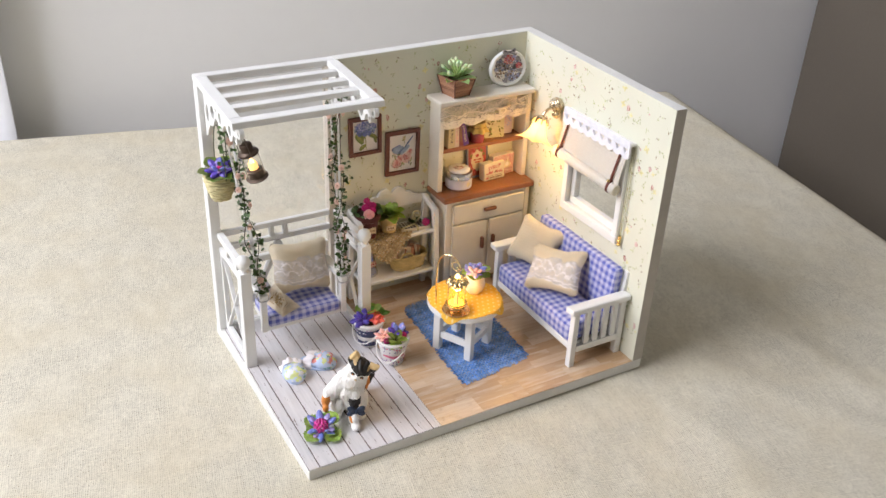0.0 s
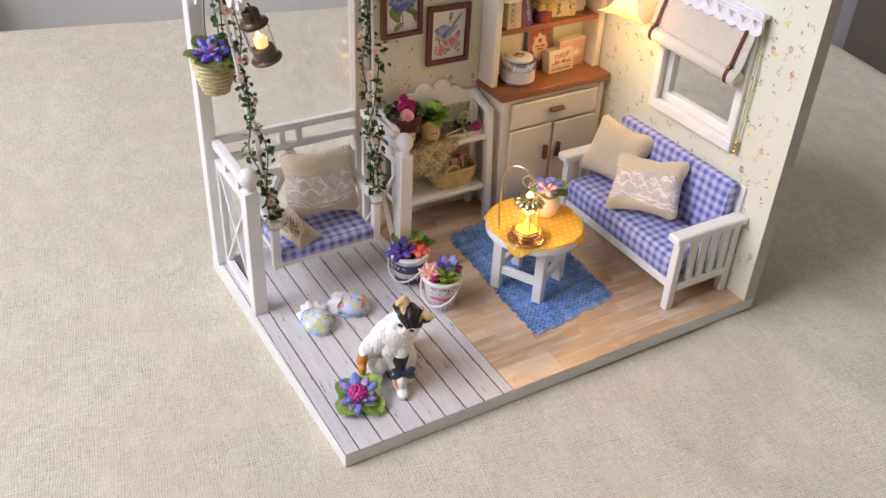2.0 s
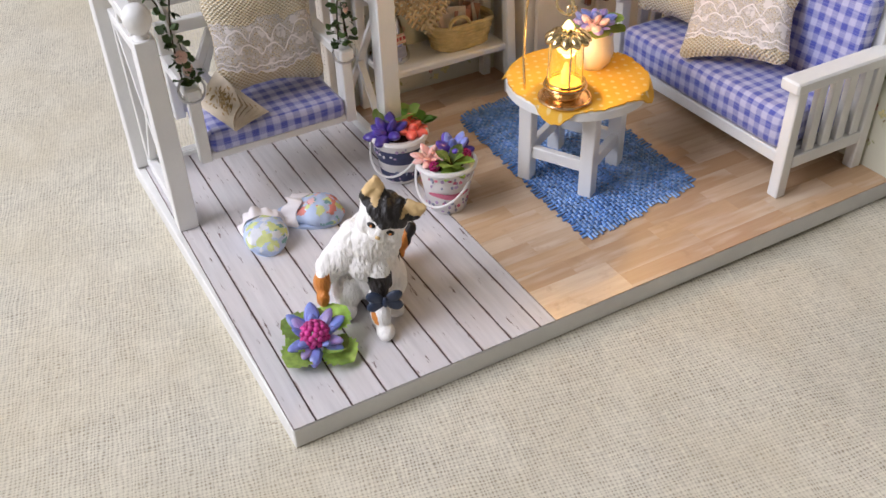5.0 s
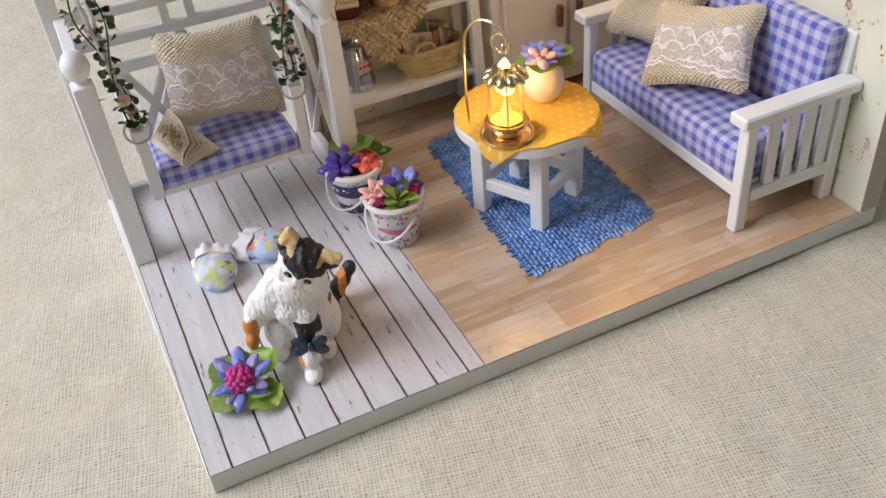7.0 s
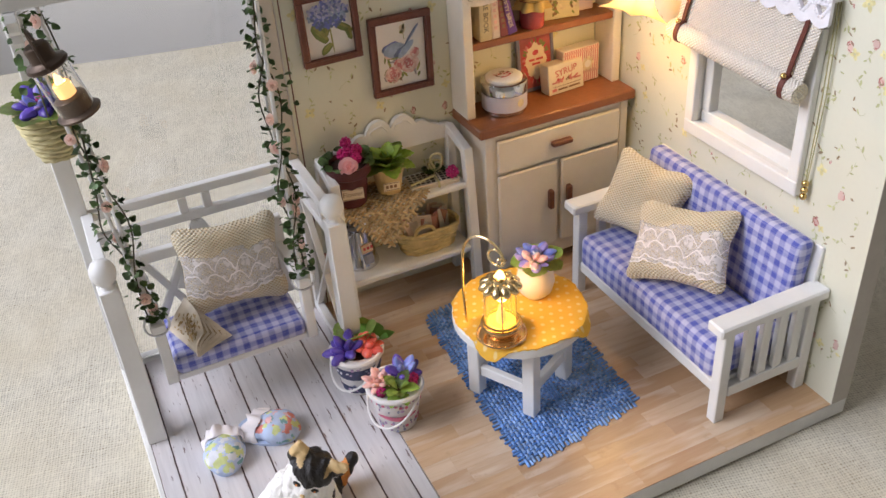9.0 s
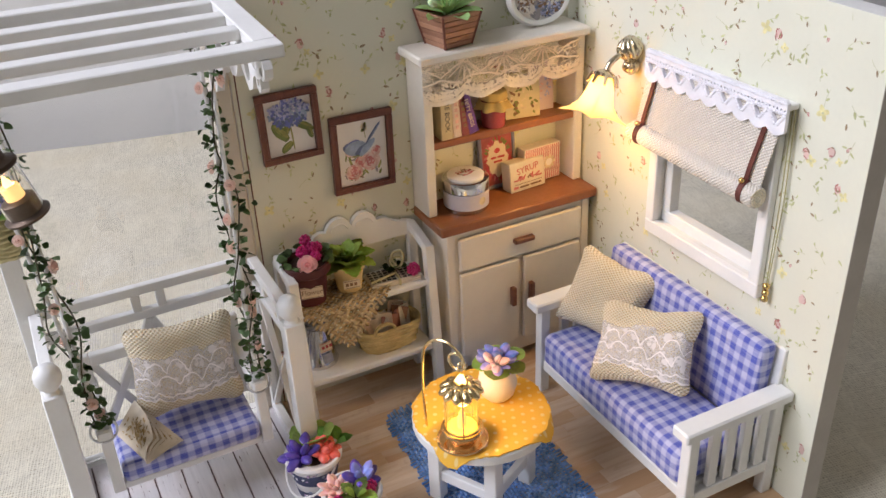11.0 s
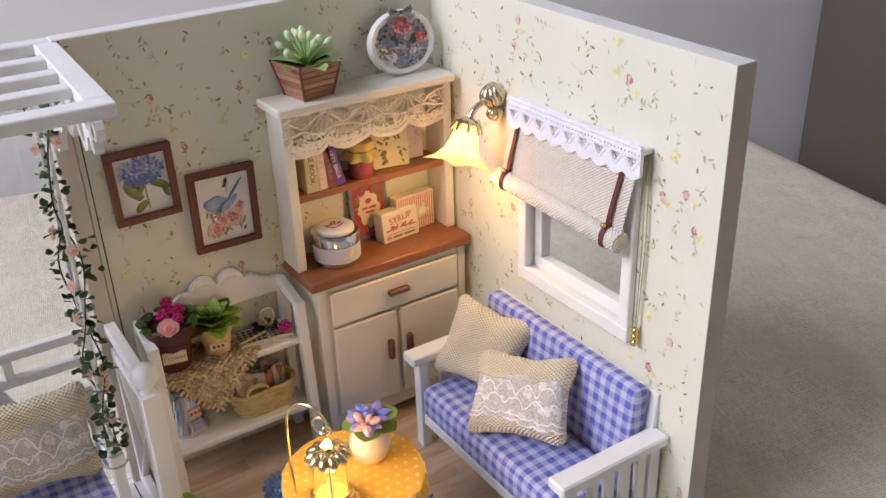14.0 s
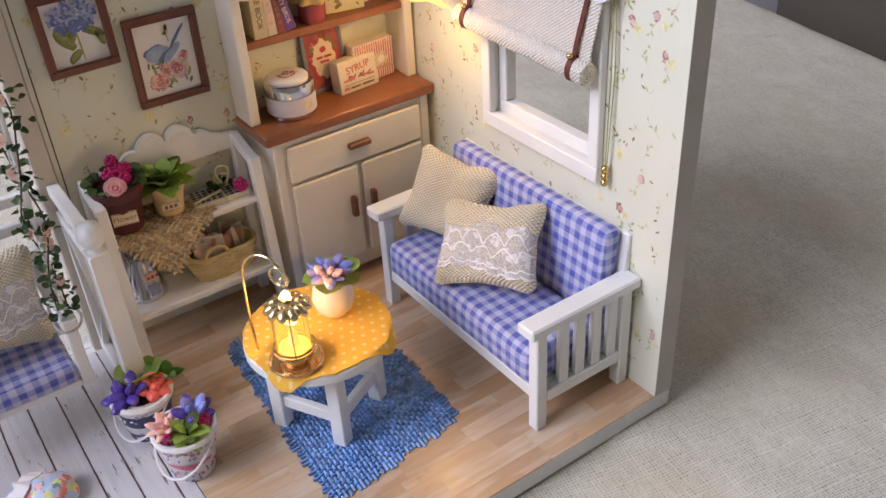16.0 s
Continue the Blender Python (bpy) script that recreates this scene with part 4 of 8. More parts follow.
# ---- porch dressing ----
def vine(p0, p1, seed):
    """A white cord with an ivy strand and small roses wound round it."""
    rng = random.Random(seed)
    v = thing("vine", p0, label="green ivy garland with small peach roses, wound round a swing cord", category="garland", group="swing garlands")
    p0, p1 = Vector(p0), Vector(p1)
    part("cord", tube(B(), [p0, p1], 0.055, 6), WHITE, v, "white cord")
    d = (p1 - p0).normalized()
    x = d.orthogonal().normalized()
    y = d.cross(x)
    n = 40
    pts = []
    for k in range(n + 1):
        t = k / n
        a = t * 13 + seed
        r = 0.12 + 0.16 * (0.5 + 0.5 * math.sin(t * 17 + seed * 2)) * (0.4 + 0.6 * math.sin(math.pi * t))
        pts.append(p0.lerp(p1, t) + r * (math.cos(a) * x + math.sin(a) * y))
    part("stem", tube(B(), pts, 0.022, 5), STEM, v)
    for k in range(155):
        t = rng.random() ** 1.15
        b = pts[min(n, int(t * n))]
        a = rng.uniform(0, 6.28)
        side = math.cos(a) * x + math.sin(a) * y
        out = side * rng.uniform(0.03, 0.16) * (1 + 1.5 * (rng.random() < 0.12))
        piece("leaf", IVY_LEAF, v, rot_to(b + out, side + d * rng.uniform(-0.9, 0.5), rng.uniform(0.15, 0.24), rng.uniform(-50, 50)))
    for k in range(5):
        t = (k + rng.random()) / 5.2 + 0.01
        a = rng.uniform(3.3, 5.9)
        side = Vector((math.cos(a), math.sin(a), 0))
        piece("rose", PEACH_ROSE, v, rot_up(p0.lerp(p1, t) + side * 0.15, side + Vector((0, 0, 0.3)), rng.uniform(0.23, 0.34), rng.uniform(0, 90)))
    return v


vine((5.22, 8.2, 3.95), (5.55, 10.3, 12.95), 2)
vine((5.22, 8.3, 3.95), (5.62, 9.4, 12.95), 5)
vine((1.1, 8.2, 3.95), (0.62, 10.3, 12.95), 8)
vine((1.1, 8.3, 3.95), (0.12, 9.4, 12.95), 11)
RINGS = paint("ring_metal", (0.62, 0.62, 0.62), 0.3, 0.9)
for x in (S0 + 0.15, S1 - 0.15):
    solo("swing_ring", tube(B(), [(x + 0.33 * math.cos(a), 8.2 + 0.05 * math.sin(a), 3.68 + 0.33 * math.sin(a)) for a in np.linspace(0, 6.2832, 30)], 0.035, 7), RINGS,
         (x, 8.2, 3.3), "bright metal ring looped round the armrest of the swing", "ring", group="swing rings", smooth=True)


def lace_mat(name, c, cells, period, top, fans=0.0):
    """Net lace: fine open net, scalloped arcs, florets or hanging fans, and a dense lower edge. v runs up from the lower edge in centimetres."""
    n = Net(name)
    uv = n.coord("UV")
    off = n.node("TexNoise", Vector=uv, Scale=2.5, Detail=2.0).outputs["Color"]
    p = n.node("SeparateXYZ", i0=n.node("VectorMath", {"operation": "ADD"}, i0=uv, i1=n.scaled(off, (0.16, 0.16, 0.0) if fans else (0.26, 0.22, 0.0))).outputs[0])
    u, v = p.outputs[0], n.math("SUBTRACT", p.outputs[1], 0.05)
    net = n.node("TexVoronoi", {"feature": "DISTANCE_TO_EDGE"}, Vector=uv, Scale=cells).outputs[0]
    solid = n.math("MULTIPLY", n.ramp(net, 0.20, 0.08), 0.14 if fans else 0.72)

    def arc(base, swing, shift, width):
        wave = n.math("ABSOLUTE", n.math("SINE", n.math("MULTIPLY", n.math("ADD", u, shift), math.pi / period)))
        d = n.math("ABSOLUTE", n.math("SUBTRACT", v, n.math("ADD", base, n.math("MULTIPLY", wave, swing))))
        return n.ramp(d, width, width * 0.6)
    marks = [arc(top * 0.36, top * 0.20, 0.0, 0.04), arc(top * 0.62, top * 0.24, period / 2, 0.035), arc(top * 0.16, 0.03, 0.2, 0.03), n.ramp(v, 0.13, 0.09)]
    if fans:
        vine = n.noise(uv, 2.6, 1.0)
        for level in (0.42, 0.50, 0.58):      # looping cords
            marks.append(n.ramp(n.math("ABSOLUTE", n.math("SUBTRACT", vine, level)), 0.020, 0.010))
        marks.append(n.math("MULTIPLY", n.ramp(n.noise(uv, 3.4, 2.0), 0.60, 0.64), 0.9))      # worked leaves and florets
        marks.append(n.math("MULTIPLY", n.ramp(v, 0.36, 0.30), n.math("ADD", 0.45, n.math("MULTIPLY", n.ramp(n.noise(uv, 9.0, 2.0), 0.40, 0.50), 0.5))))
        marks.append(n.ramp(v, top * 0.95, top * 0.97))
    else:
        marks.append(n.math("MULTIPLY", n.ramp(n.noise(uv, 3.0, 3.0, 0.6), 0.53, 0.58), 0.85))
    for m in marks:
        solid = n.math("MAXIMUM", solid, m)
    if not fans:
        ragged = n.ramp(n.math("SUBTRACT", v, n.math("MULTIPLY", n.noise(uv, 1.1, 2.0), 0.9)), top - 0.42, top - 0.48)
        solid = n.math("MULTIPLY", solid, ragged)
    n.bump(solid, 0.5, 0.0003)
    n.surface(Base_Color=c, Roughness=0.85)
    clear = n.node("BsdfTransparent")
    m = n.node("MixShader", i0=solid, i1=clear.outputs[0], i2=n.bsdf.outputs[0])
    n.tree.links.new(m.outputs[0], n.out.inputs[0])
    return n.mat


LACE = lace_mat("white_lace", (0.86, 0.81, 0.79), 15.0, 0.8, 1.3)
LACE_CREAM = lace_mat("cream_lace", (0.84, 0.77, 0.66), 11.0, 1.155, 1.05, 1.155)


def pillow(bm, w, h, t, m, n=22, seed=1):
    """A stuffed cushion with drawn-in sides and pointed corners, lying in x, y."""
    for side in (1, -1):
        def at(u, v, side=side):
            a, b = 2 * u - 1, 2 * v - 1
            x = w / 2 * a * (1 - 0.14 * (1 - b * b) - 0.11 * b ** 10 + 0.03 * noise.noise((b * 2.3, seed, a)))
            y = h / 2 * b * (1 - 0.19 * (1 - a * a) - 0.11 * a ** 10 + 0.04 * noise.noise((a * 2.3, seed + 5, b)))
            z = side * t / 2 * (max(0.0, (1 - a ** 4)) * max(0.0, (1 - b ** 4))) ** 0.5
            z *= 1 + 0.25 * noise.noise((a * 1.7 + seed, b * 1.7, side))
            return m @ Vector((x, y, z))
        sheet(bm, n, n, at, uv=(w, h))
    bmesh.ops.remove_doubles(bm, verts=bm.verts[:], dist=1e-4)
    bmesh.ops.recalc_face_normals(bm, faces=bm.faces[:])
    return bm


def pillow_lace(bm, w, h, t, m, y0, y1, waves, seed=1):
    """A lace strip laid across a cushion's front, its lower edge in loose waves."""
    def at(u, v):
        a = 2 * u - 1
        y = y0 + (y1 - y0) * v
        y += (1 - v) * (0.12 * math.sin(waves * u * 2 + seed) + 0.03 * math.sin(37 * u) + 0.02 * math.sin(71 * u))
        b = y / (h / 2) / (1 - 0.19 * (1 - a * a) - 0.11 * a ** 10)
        x = w / 2 * a * (1 - 0.14 * (1 - b * b) - 0.11 * b ** 10 + 0.03 * noise.noise((b * 2.3, seed, a))) * 0.99
        z = t / 2 * (max(0.0, (1 - a ** 4)) * max(0.0, (1 - b ** 4))) ** 0.5
        z *= 1 + 0.25 * noise.noise((a * 1.7 + seed, b * 1.7, 1))
        z += 0.03 + 0.02 * (1 - v) * (0.5 + 0.5 * math.sin(waves * 5 * u)) + 0.02 * noise.noise((a * 5, b * 5, 3))
        return m @ Vector((x, y, z))
    return sheet(bm, 90, 12, at, uv=(w * 1.15, y1 - y0))


def cushion(p, turn, w, h, t, label, lace=None, seed=1):
    c = thing("cushion", p, label=label, category="cushion")
    m = pose(*p, *turn)
    part("cover", pillow(B(), w, h, t, m, seed=seed), LINEN, c, smooth=True)
    if lace:
        part("lace", pillow_lace(B(), w, h, t, m, *lace, seed=seed), LACE, c, "gathered white lace strip", smooth=True)
    return c


cushion((3.6, 9.78, 3.86), (68, 3, -2), 3.15, 2.80, 1.0, "beige woven cushion with a white lace band on the swing", (-0.76, 0.54, 3), 2)


def fan_booklet():
    """A small booklet propped against the armrest: its pages share the upper edge and fan out from the lower corner."""
    low = Vector((1.91, 7.92, 2.43))
    f = thing("booklet", low, label="open paper booklet with printed flowers, pages fanned, on the swing", category="booklet")
    page = paint("old_paper", (0.76, 0.67, 0.53), 0.8, var=0.16, vs=250)
    pr = [soft("olive_print", (0.26, 0.17, 0.06), 0.8, 0.4), soft("pale_print", (0.46, 0.33, 0.17), 0.8, 0.3)]
    left, top = Vector((1.41, 9.15, 2.82)), Vector((2.08, 9.45, 3.43))

    def at(u, v, s):
        side = Vector((2.24, 8.18, 2.96)).lerp(Vector((2.99, 8.29, 2.50)), s)
        near = low + Vector((0.05, 0, -0.01)) * s
        a, b = near.lerp(side, u), left.lerp(top, u)
        a = a + (side - near).cross(Vector((0, 1, 0))).normalized() * 0.10 * math.sin(math.pi * u) * (1 - 0.7 * s)
        return a.lerp(b, v) + Vector((0.10, -0.03, 0.05)) * (math.sin(math.pi * v) * (1 - s)) - Vector((0, 0, 0.09)) * s * v
    for k in range(6):
        part("page", sheet(B(), 10, 10, lambda u, v, k=k: at(u, v, k / 5), 0.018), page, f, smooth=True)
    tan = paint("tan_print", (0.52, 0.40, 0.25), 0.8, var=0.3, vs=300)
    for k in range(1, 6):
        part("printed_panel", sheet(B(), 8, 8, lambda u, v, k=k: at(0.30 + 0.62 * u, 0.06 + 0.86 * v, k / 5) + Vector((0, -0.014, 0.014)), 0.004), tan, f, smooth=True)
    bm = B()
    rng = random.Random(4)
    for s in (0.0, 0.2, 0.4, 0.6, 0.8, 1.0):
        for k in range(90 if s == 0 else 30):
            u, v, r = min(0.88, max(0.12, rng.gauss(0.48, 0.2))), min(0.88, max(0.12, rng.gauss(0.5, 0.2))), rng.uniform(0.02, 0.05)
            if s > 0:
                u = rng.uniform(0.55, 0.93)
            q = at(u, v, s)
            d1, d2 = (at(u, v + 0.05, s) - q).normalized(), (at(u + 0.05, v, s) - q).normalized()
            n = d2.cross(d1).normalized()
            if n.y > 0:
                n = -n
            q = q + n * 0.014
            a = rng.uniform(0, 3)
            vs = [bm.verts.new(q + d1 * (r * 1.5 * math.cos(g) * math.cos(a) - r * 0.7 * math.sin(g) * math.sin(a)) + d2 * (r * 1.5 * math.cos(g) * math.sin(a) + r * 0.7 * math.sin(g) * math.cos(a)) + n * 0.0004 * k) for g in np.linspace(0, 6.2832, 7)[:-1]]
            bm.faces.new(vs).material_index = k % 2
    part("print", bm, pr, f, "brown flower print", kind="stuff")


fan_booklet()

# hanging lantern
LT, LB = Vector((0.36, 7.05, 12.25)), Vector((0.88, 7.05, 10.40))
lan = thing("hanging_lantern", LB, label="small bronze and glass lantern glowing warm, hung from the pergola", category="lantern")
lm = axis_m(LB, LT) @ Matrix.Scale(0.87, 4)
part("base", lathe(B(), [(0.44, 0.0), (0.55, 0.02), (0.57, 0.09), (0.50, 0.13), (0.41, 0.15), (0.41, 0.52), (0.34, 0.56)], 24, lm), BRONZE, lan, "dark bronze base", smooth=True)
part("chimney", lathe(B(), [(0.45, 0.13), (0.46, 0.5), (0.46, 1.45), (0.43, 1.45), (0.43, 0.5), (0.425, 0.13)], 28, lm, cap0=False, cap1=False), glass("lantern_glass", (1.0, 0.98, 0.95), 0.02, 1.25), lan, "clear glass chimney", smooth=True).visible_shadow = False
part("cap", lathe(B(), [(0.50, 1.40), (0.53, 1.45), (0.50, 1.52), (0.34, 1.58), (0.31, 1.62), (0.31, 1.92), (0.26, 1.98), (0.12, 2.0)], 24, lm), BRONZE, lan, "dark bronze cap", smooth=True)
part("candle", lathe(B(), [(0.20, 0.56), (0.23, 0.58), (0.22, 0.90), (0.17, 0.94), (0.12, 0.84)], 18, lm), glow("lantern_wax", (1.0, 0.60, 0.20), 1.3), lan, "amber glowing candle", smooth=True)
part("flame", lathe(B(), [(0.05, 0.84), (0.10, 0.90), (0.11, 0.98), (0.07, 1.08), (0.02, 1.18)], 14, lm), glow("lantern_flame", (1.0, 0.66, 0.26), 3.2), lan, "glowing flame bulb", smooth=True)
part("handle", tube(B(), [lm @ Vector((0.56 * math.cos(a), 0.0, 1.5 + 0.85 * math.sin(a))) for a in np.linspace(0.05, 3.09, 18)], 0.035, 6), BRONZE, lan, "bronze wire handle", smooth=True)
part("handle_lug", tube(B(), [lm @ Vector((0.5 + 0.1 * math.cos(a), 0.0, 1.55 + 0.1 * math.sin(a))) for a in np.linspace(0, 6.28, 12)], 0.03, 5), BRONZE, lan)

# hanging flower basket
BK = (0.13, 10.30)
bas = thing("hanging_basket", (*BK, 8.15), label="woven straw basket of violet flowers hung on a wire", category="basket")
STRAW = paint("pale_straw", (0.62, 0.55, 0.30), 0.8, var=0.22, vs=260, bump=0.6, bs=400)
bm = B()
for k in range(9):
    z = 8.2 + k * 0.15
    r = 0.37 + 0.31 * math.sin(min(1.0, k / 8 + 0.05) * 1.5)
    tube(bm, [(BK[0] + (r + 0.025 * math.sin(9 * a + k * 3)) * math.cos(a), BK[1] + (r + 0.025 * math.sin(9 * a + k * 3)) * math.sin(a), z + 0.02 * math.sin(3 * a + k)) for a in np.linspace(0, 6.2832, 30)], 0.085, 5)
part("wicker", bm, STRAW, bas, smooth=True)
part("filling", ball(B(), (*BK, 9.18), (0.60, 0.60, 0.35)), DEEP_GREEN, bas, smooth=True)
part("wire_handle", tube(B(), [(BK[0] + 0.05, BK[1] + 0.82 * math.cos(a), 9.2 + 2.5 * math.sin(a) ** 0.8) for a in np.linspace(0.02, 3.12, 24)], 0.025, 5), paint("green_wire", (0.14, 0.15, 0.09), 0.5, 0.5), bas, "thin dark wire", smooth=True)
rosette(bas, (BK[0] - 0.03, BK[1] - 0.10, 9.52), (-0.10, -0.30, 1), ((BROAD_LEAF, 6, 0.82, 14, 0.14), (P_VIOLET, 7, 0.60, 24, 0.12), (P_BLUE, 3, 0.58, 58, 0.08), (P_LILAC, 4, 0.46, 45, 0.06)), rng=random.Random(6))
for k in range(7):
    a = 0.9 * k
    piece("berry", BERRY, bas, rot_to((BK[0] + 0.08 * math.cos(a), BK[1] - 0.15 + 0.08 * math.sin(a), 9.66), (0.3 * math.cos(a), 0.3 * math.sin(a), 1), 0.26))

# ---- things on the deck ----
bucket_print = paint("enamel_white", (0.78, 0.76, 0.74), 0.35, var=0.05)


def bucket(p, label, bands, spin, seed, flowers):
    rng = random.Random(seed)
    b = thing("flower_bucket", p, label=label, category="bucket", group="flower buckets")
    m = pose(*p, 0, 0, spin) @ Matrix.Scale(0.94, 4)
    body = part("pail", lathe(B(), [(0.52, 0.0), (0.55, 0.03), (0.80, 1.42), (0.74, 1.42), (0.70, 1.2)], 32, m), bucket_print, b, smooth=True)
    part("rim", lathe(B(), [(0.78, 1.36), (0.86, 1.38), (0.88, 1.45), (0.84, 1.52), (0.76, 1.52), (0.74, 1.4)], 32, m), bucket_print, b, "white rolled rim", smooth=True)
    bm = B()
    for z0, z1, mi in bands:
        r0, r1 = 0.556 + 0.178 * (z0 - 0.03) / 1.0 + 0.004, 0.556 + 0.178 * (z1 - 0.03) / 1.0 + 0.004
        lathe(bm, [(r0, z0), (r1, z1)], 32, m, mi, False, False)
    for k in range(110):
        a, z = rng.uniform(0, 6.28), rng.choice((0.14, 0.30, 0.46, 1.0, 1.15, 1.28)) + rng.uniform(-0.05, 0.05)
        r = 0.556 + 0.178 * (z - 0.03) + 0.012
        q = m @ pose(r * math.cos(a), r * math.sin(a), z, 0, 80, math.degrees(a)) @ Matrix.Diagonal((rng.uniform(0.025, 0.06), rng.uniform(0.025, 0.07), 1, 1))
        lathe(bm, [(1, 0), (0.9, 0.006)], 6, q, rng.choice((1, 2, 3)))
    if seed % 2:      # a pink scroll on the side that faces the deck's front
        def scroll(u, v):
            a = radians(-112 - spin) + (u - 0.5) * 1.9
            z = 0.70 + (0.5 - abs(u - 0.5)) ** 0.35 * 0.26 * (v - 0.5) + 0.03 * math.sin(u * 9)
            q = 0.556 + 0.178 * (z - 0.03) + 0.016
            return m @ Vector((q * math.cos(a), q * math.sin(a), z))
        sheet(bm, 24, 3, scroll, mi=0)
    part("printed_band", bm, PAIL_INK[seed % 2], b, kind="stuff")
    part("soil", lathe(B(), [(0.76, 1.30), (0.74, 1.36), (0.5, 1.4), (0.2, 1.42)], 20, m), SOIL, b, smooth=True)
    part("handle", tube(B(), [pose(*p, 0, 0, -58) @ Matrix.Scale(0.94, 4) @ Vector((0.86 * math.cos(a), -0.86 * math.sin(a) * 0.98 - 0.02, 1.38 - 0.95 * math.sin(a))) for a in np.linspace(0, 3.14, 22)], 0.035, 6), bucket_print, b, "white wire bail", smooth=True)
    flowers(b, m, rng)
    return b


INKS = {k: paint(k + "_ink", c, 0.5, var=0.2, vs=500, bump=0) for k, c in (("pink", (0.62, 0.16, 0.25)), ("navy", (0.04, 0.05, 0.12)), ("grey_blue", (0.30, 0.32, 0.42)), ("lilac", (0.45, 0.33, 0.50)), ("white", (0.75, 0.74, 0.76)), ("sage", (0.30, 0.36, 0.24)))}
PAIL_INK = ([INKS["navy"], INKS["white"], INKS["grey_blue"], INKS["lilac"]], [INKS["pink"], INKS["lilac"], INKS["grey_blue"], INKS["pink"]])


def flowers_a(b, m, rng):
    q = m.to_3x3()
    rosette(b, m @ Vector((-0.28, -0.15, 1.5)), q @ Vector((-0.35, -0.25, 1)), ((P_VIOLET, 6, 0.58, 20, 0.08), (P_VIOLET, 3, 0.5, 60, 0.05)), rng=rng)
    rosette(b, m @ Vector((0.35, 0.1, 1.5)), q @ Vector((0.2, -0.1, 1)), ((P_CORAL, 7, 0.40, 14, 0.12), (P_CORAL, 4, 0.38, 58, 0.05)), rng=rng)
    rosette(b, m @ Vector((0.0, 0.45, 1.45)), (0, 0.2, 1), ((BROAD_LEAF, 5, 0.75, 35, 0.05),), "leaf", rng=rng)
    rosette(b, m @ Vector((0.55, 0.4, 1.45)), (0.3, 0.2, 1), ((DEEP_LEAF, 5, 0.6, 45, 0.05),), "leaf", rng=rng)


def flowers_b(b, m, rng):
    rosette(b, m @ Vector((-0.16, -0.34, 1.54)), (-0.25, -0.5, 1), ((FRILLED_LEAF, 6, 0.54, 26, 0.05), (FRILLED_LEAF, 4, 0.44, 58, 0.03)), "leaf", rng=rng)
    rosette(b, m @ Vector((-0.30, 0.32, 1.54)), (-0.15, -0.1, 1), ((P_PINK, 8, 0.42, 12, 0.10), (P_PINK, 6, 0.38, 40, 0.08), (P_PINK, 3, 0.3, 70, 0.04)), rng=rng)
    rosette(b, m @ Vector((0.42, 0.1, 1.5)), (0.3, 0, 1), ((P_VIOLET, 5, 0.56, 28, 0.06), (P_BLUE, 4, 0.55, 62, 0.04)), rng=rng)
    for x, y in ((0.35, -0.4), (0.5, -0.3), (-0.55, -0.05)):
        piece("berry", BERRY, b, m @ pose(x, y, 1.42) @ Matrix.Scale(0.33, 4))


bucket((6.2, 7.3, 0.0), "white and navy printed tin pail planted with violet and coral flowers", ((0.12, 0.45, 0), (0.75, 1.2, 0)), -30, 2, flowers_a)
bucket((6.60, 5.36, 0.0), "white and pink printed tin pail planted with pink and violet flowers", (), 20, 3, flowers_b)

# flower lying on the deck
fl = thing("flower", (1.32, 1.85, 0), label="blue and magenta artificial flower with green leaves on the deck", category="flower")
c = (1.32, 1.85, 0.45)
ax = (-0.12, -0.45, 1)
rosette(fl, (c[0] + 0.08, c[1] + 0.04, 0.30), ax, ((SERRATED_LEAF, 4, 0.84, 8, 0.16), (SERRATED_LEAF, 3, 0.60, 22, 0.14)), "leaf", 0.62, random.Random(3))
rosette(fl, c, ax, ((P_BLUE, 6, 0.58, 12, 0.17), (P_LILAC, 4, 0.54, 22, 0.16), (P_BLUE, 5, 0.44, 40, 0.14)), "petal", 0.2, random.Random(5))
STAMEN = mesh_of("stamen", ball(B(), (0, 0, 0), 1.0, u=8, v=6), soft("magenta_stamen", (0.52, 0.04, 0.24), 0.35, 0.35), True)
for k in range(30):
    z = 1 - (k + 0.5) / 30
    a, r = k * 2.4, math.sqrt(1 - z * z)
    q = Vector(ax).to_track_quat("Z", "Y").to_matrix() @ Vector((0.28 * r * math.cos(a), 0.28 * r * math.sin(a), 0.24 * z + 0.14))
    piece("stamen", STAMEN, fl, Matrix.Translation(Vector(c) + q) @ Matrix.Scale(0.078, 4))


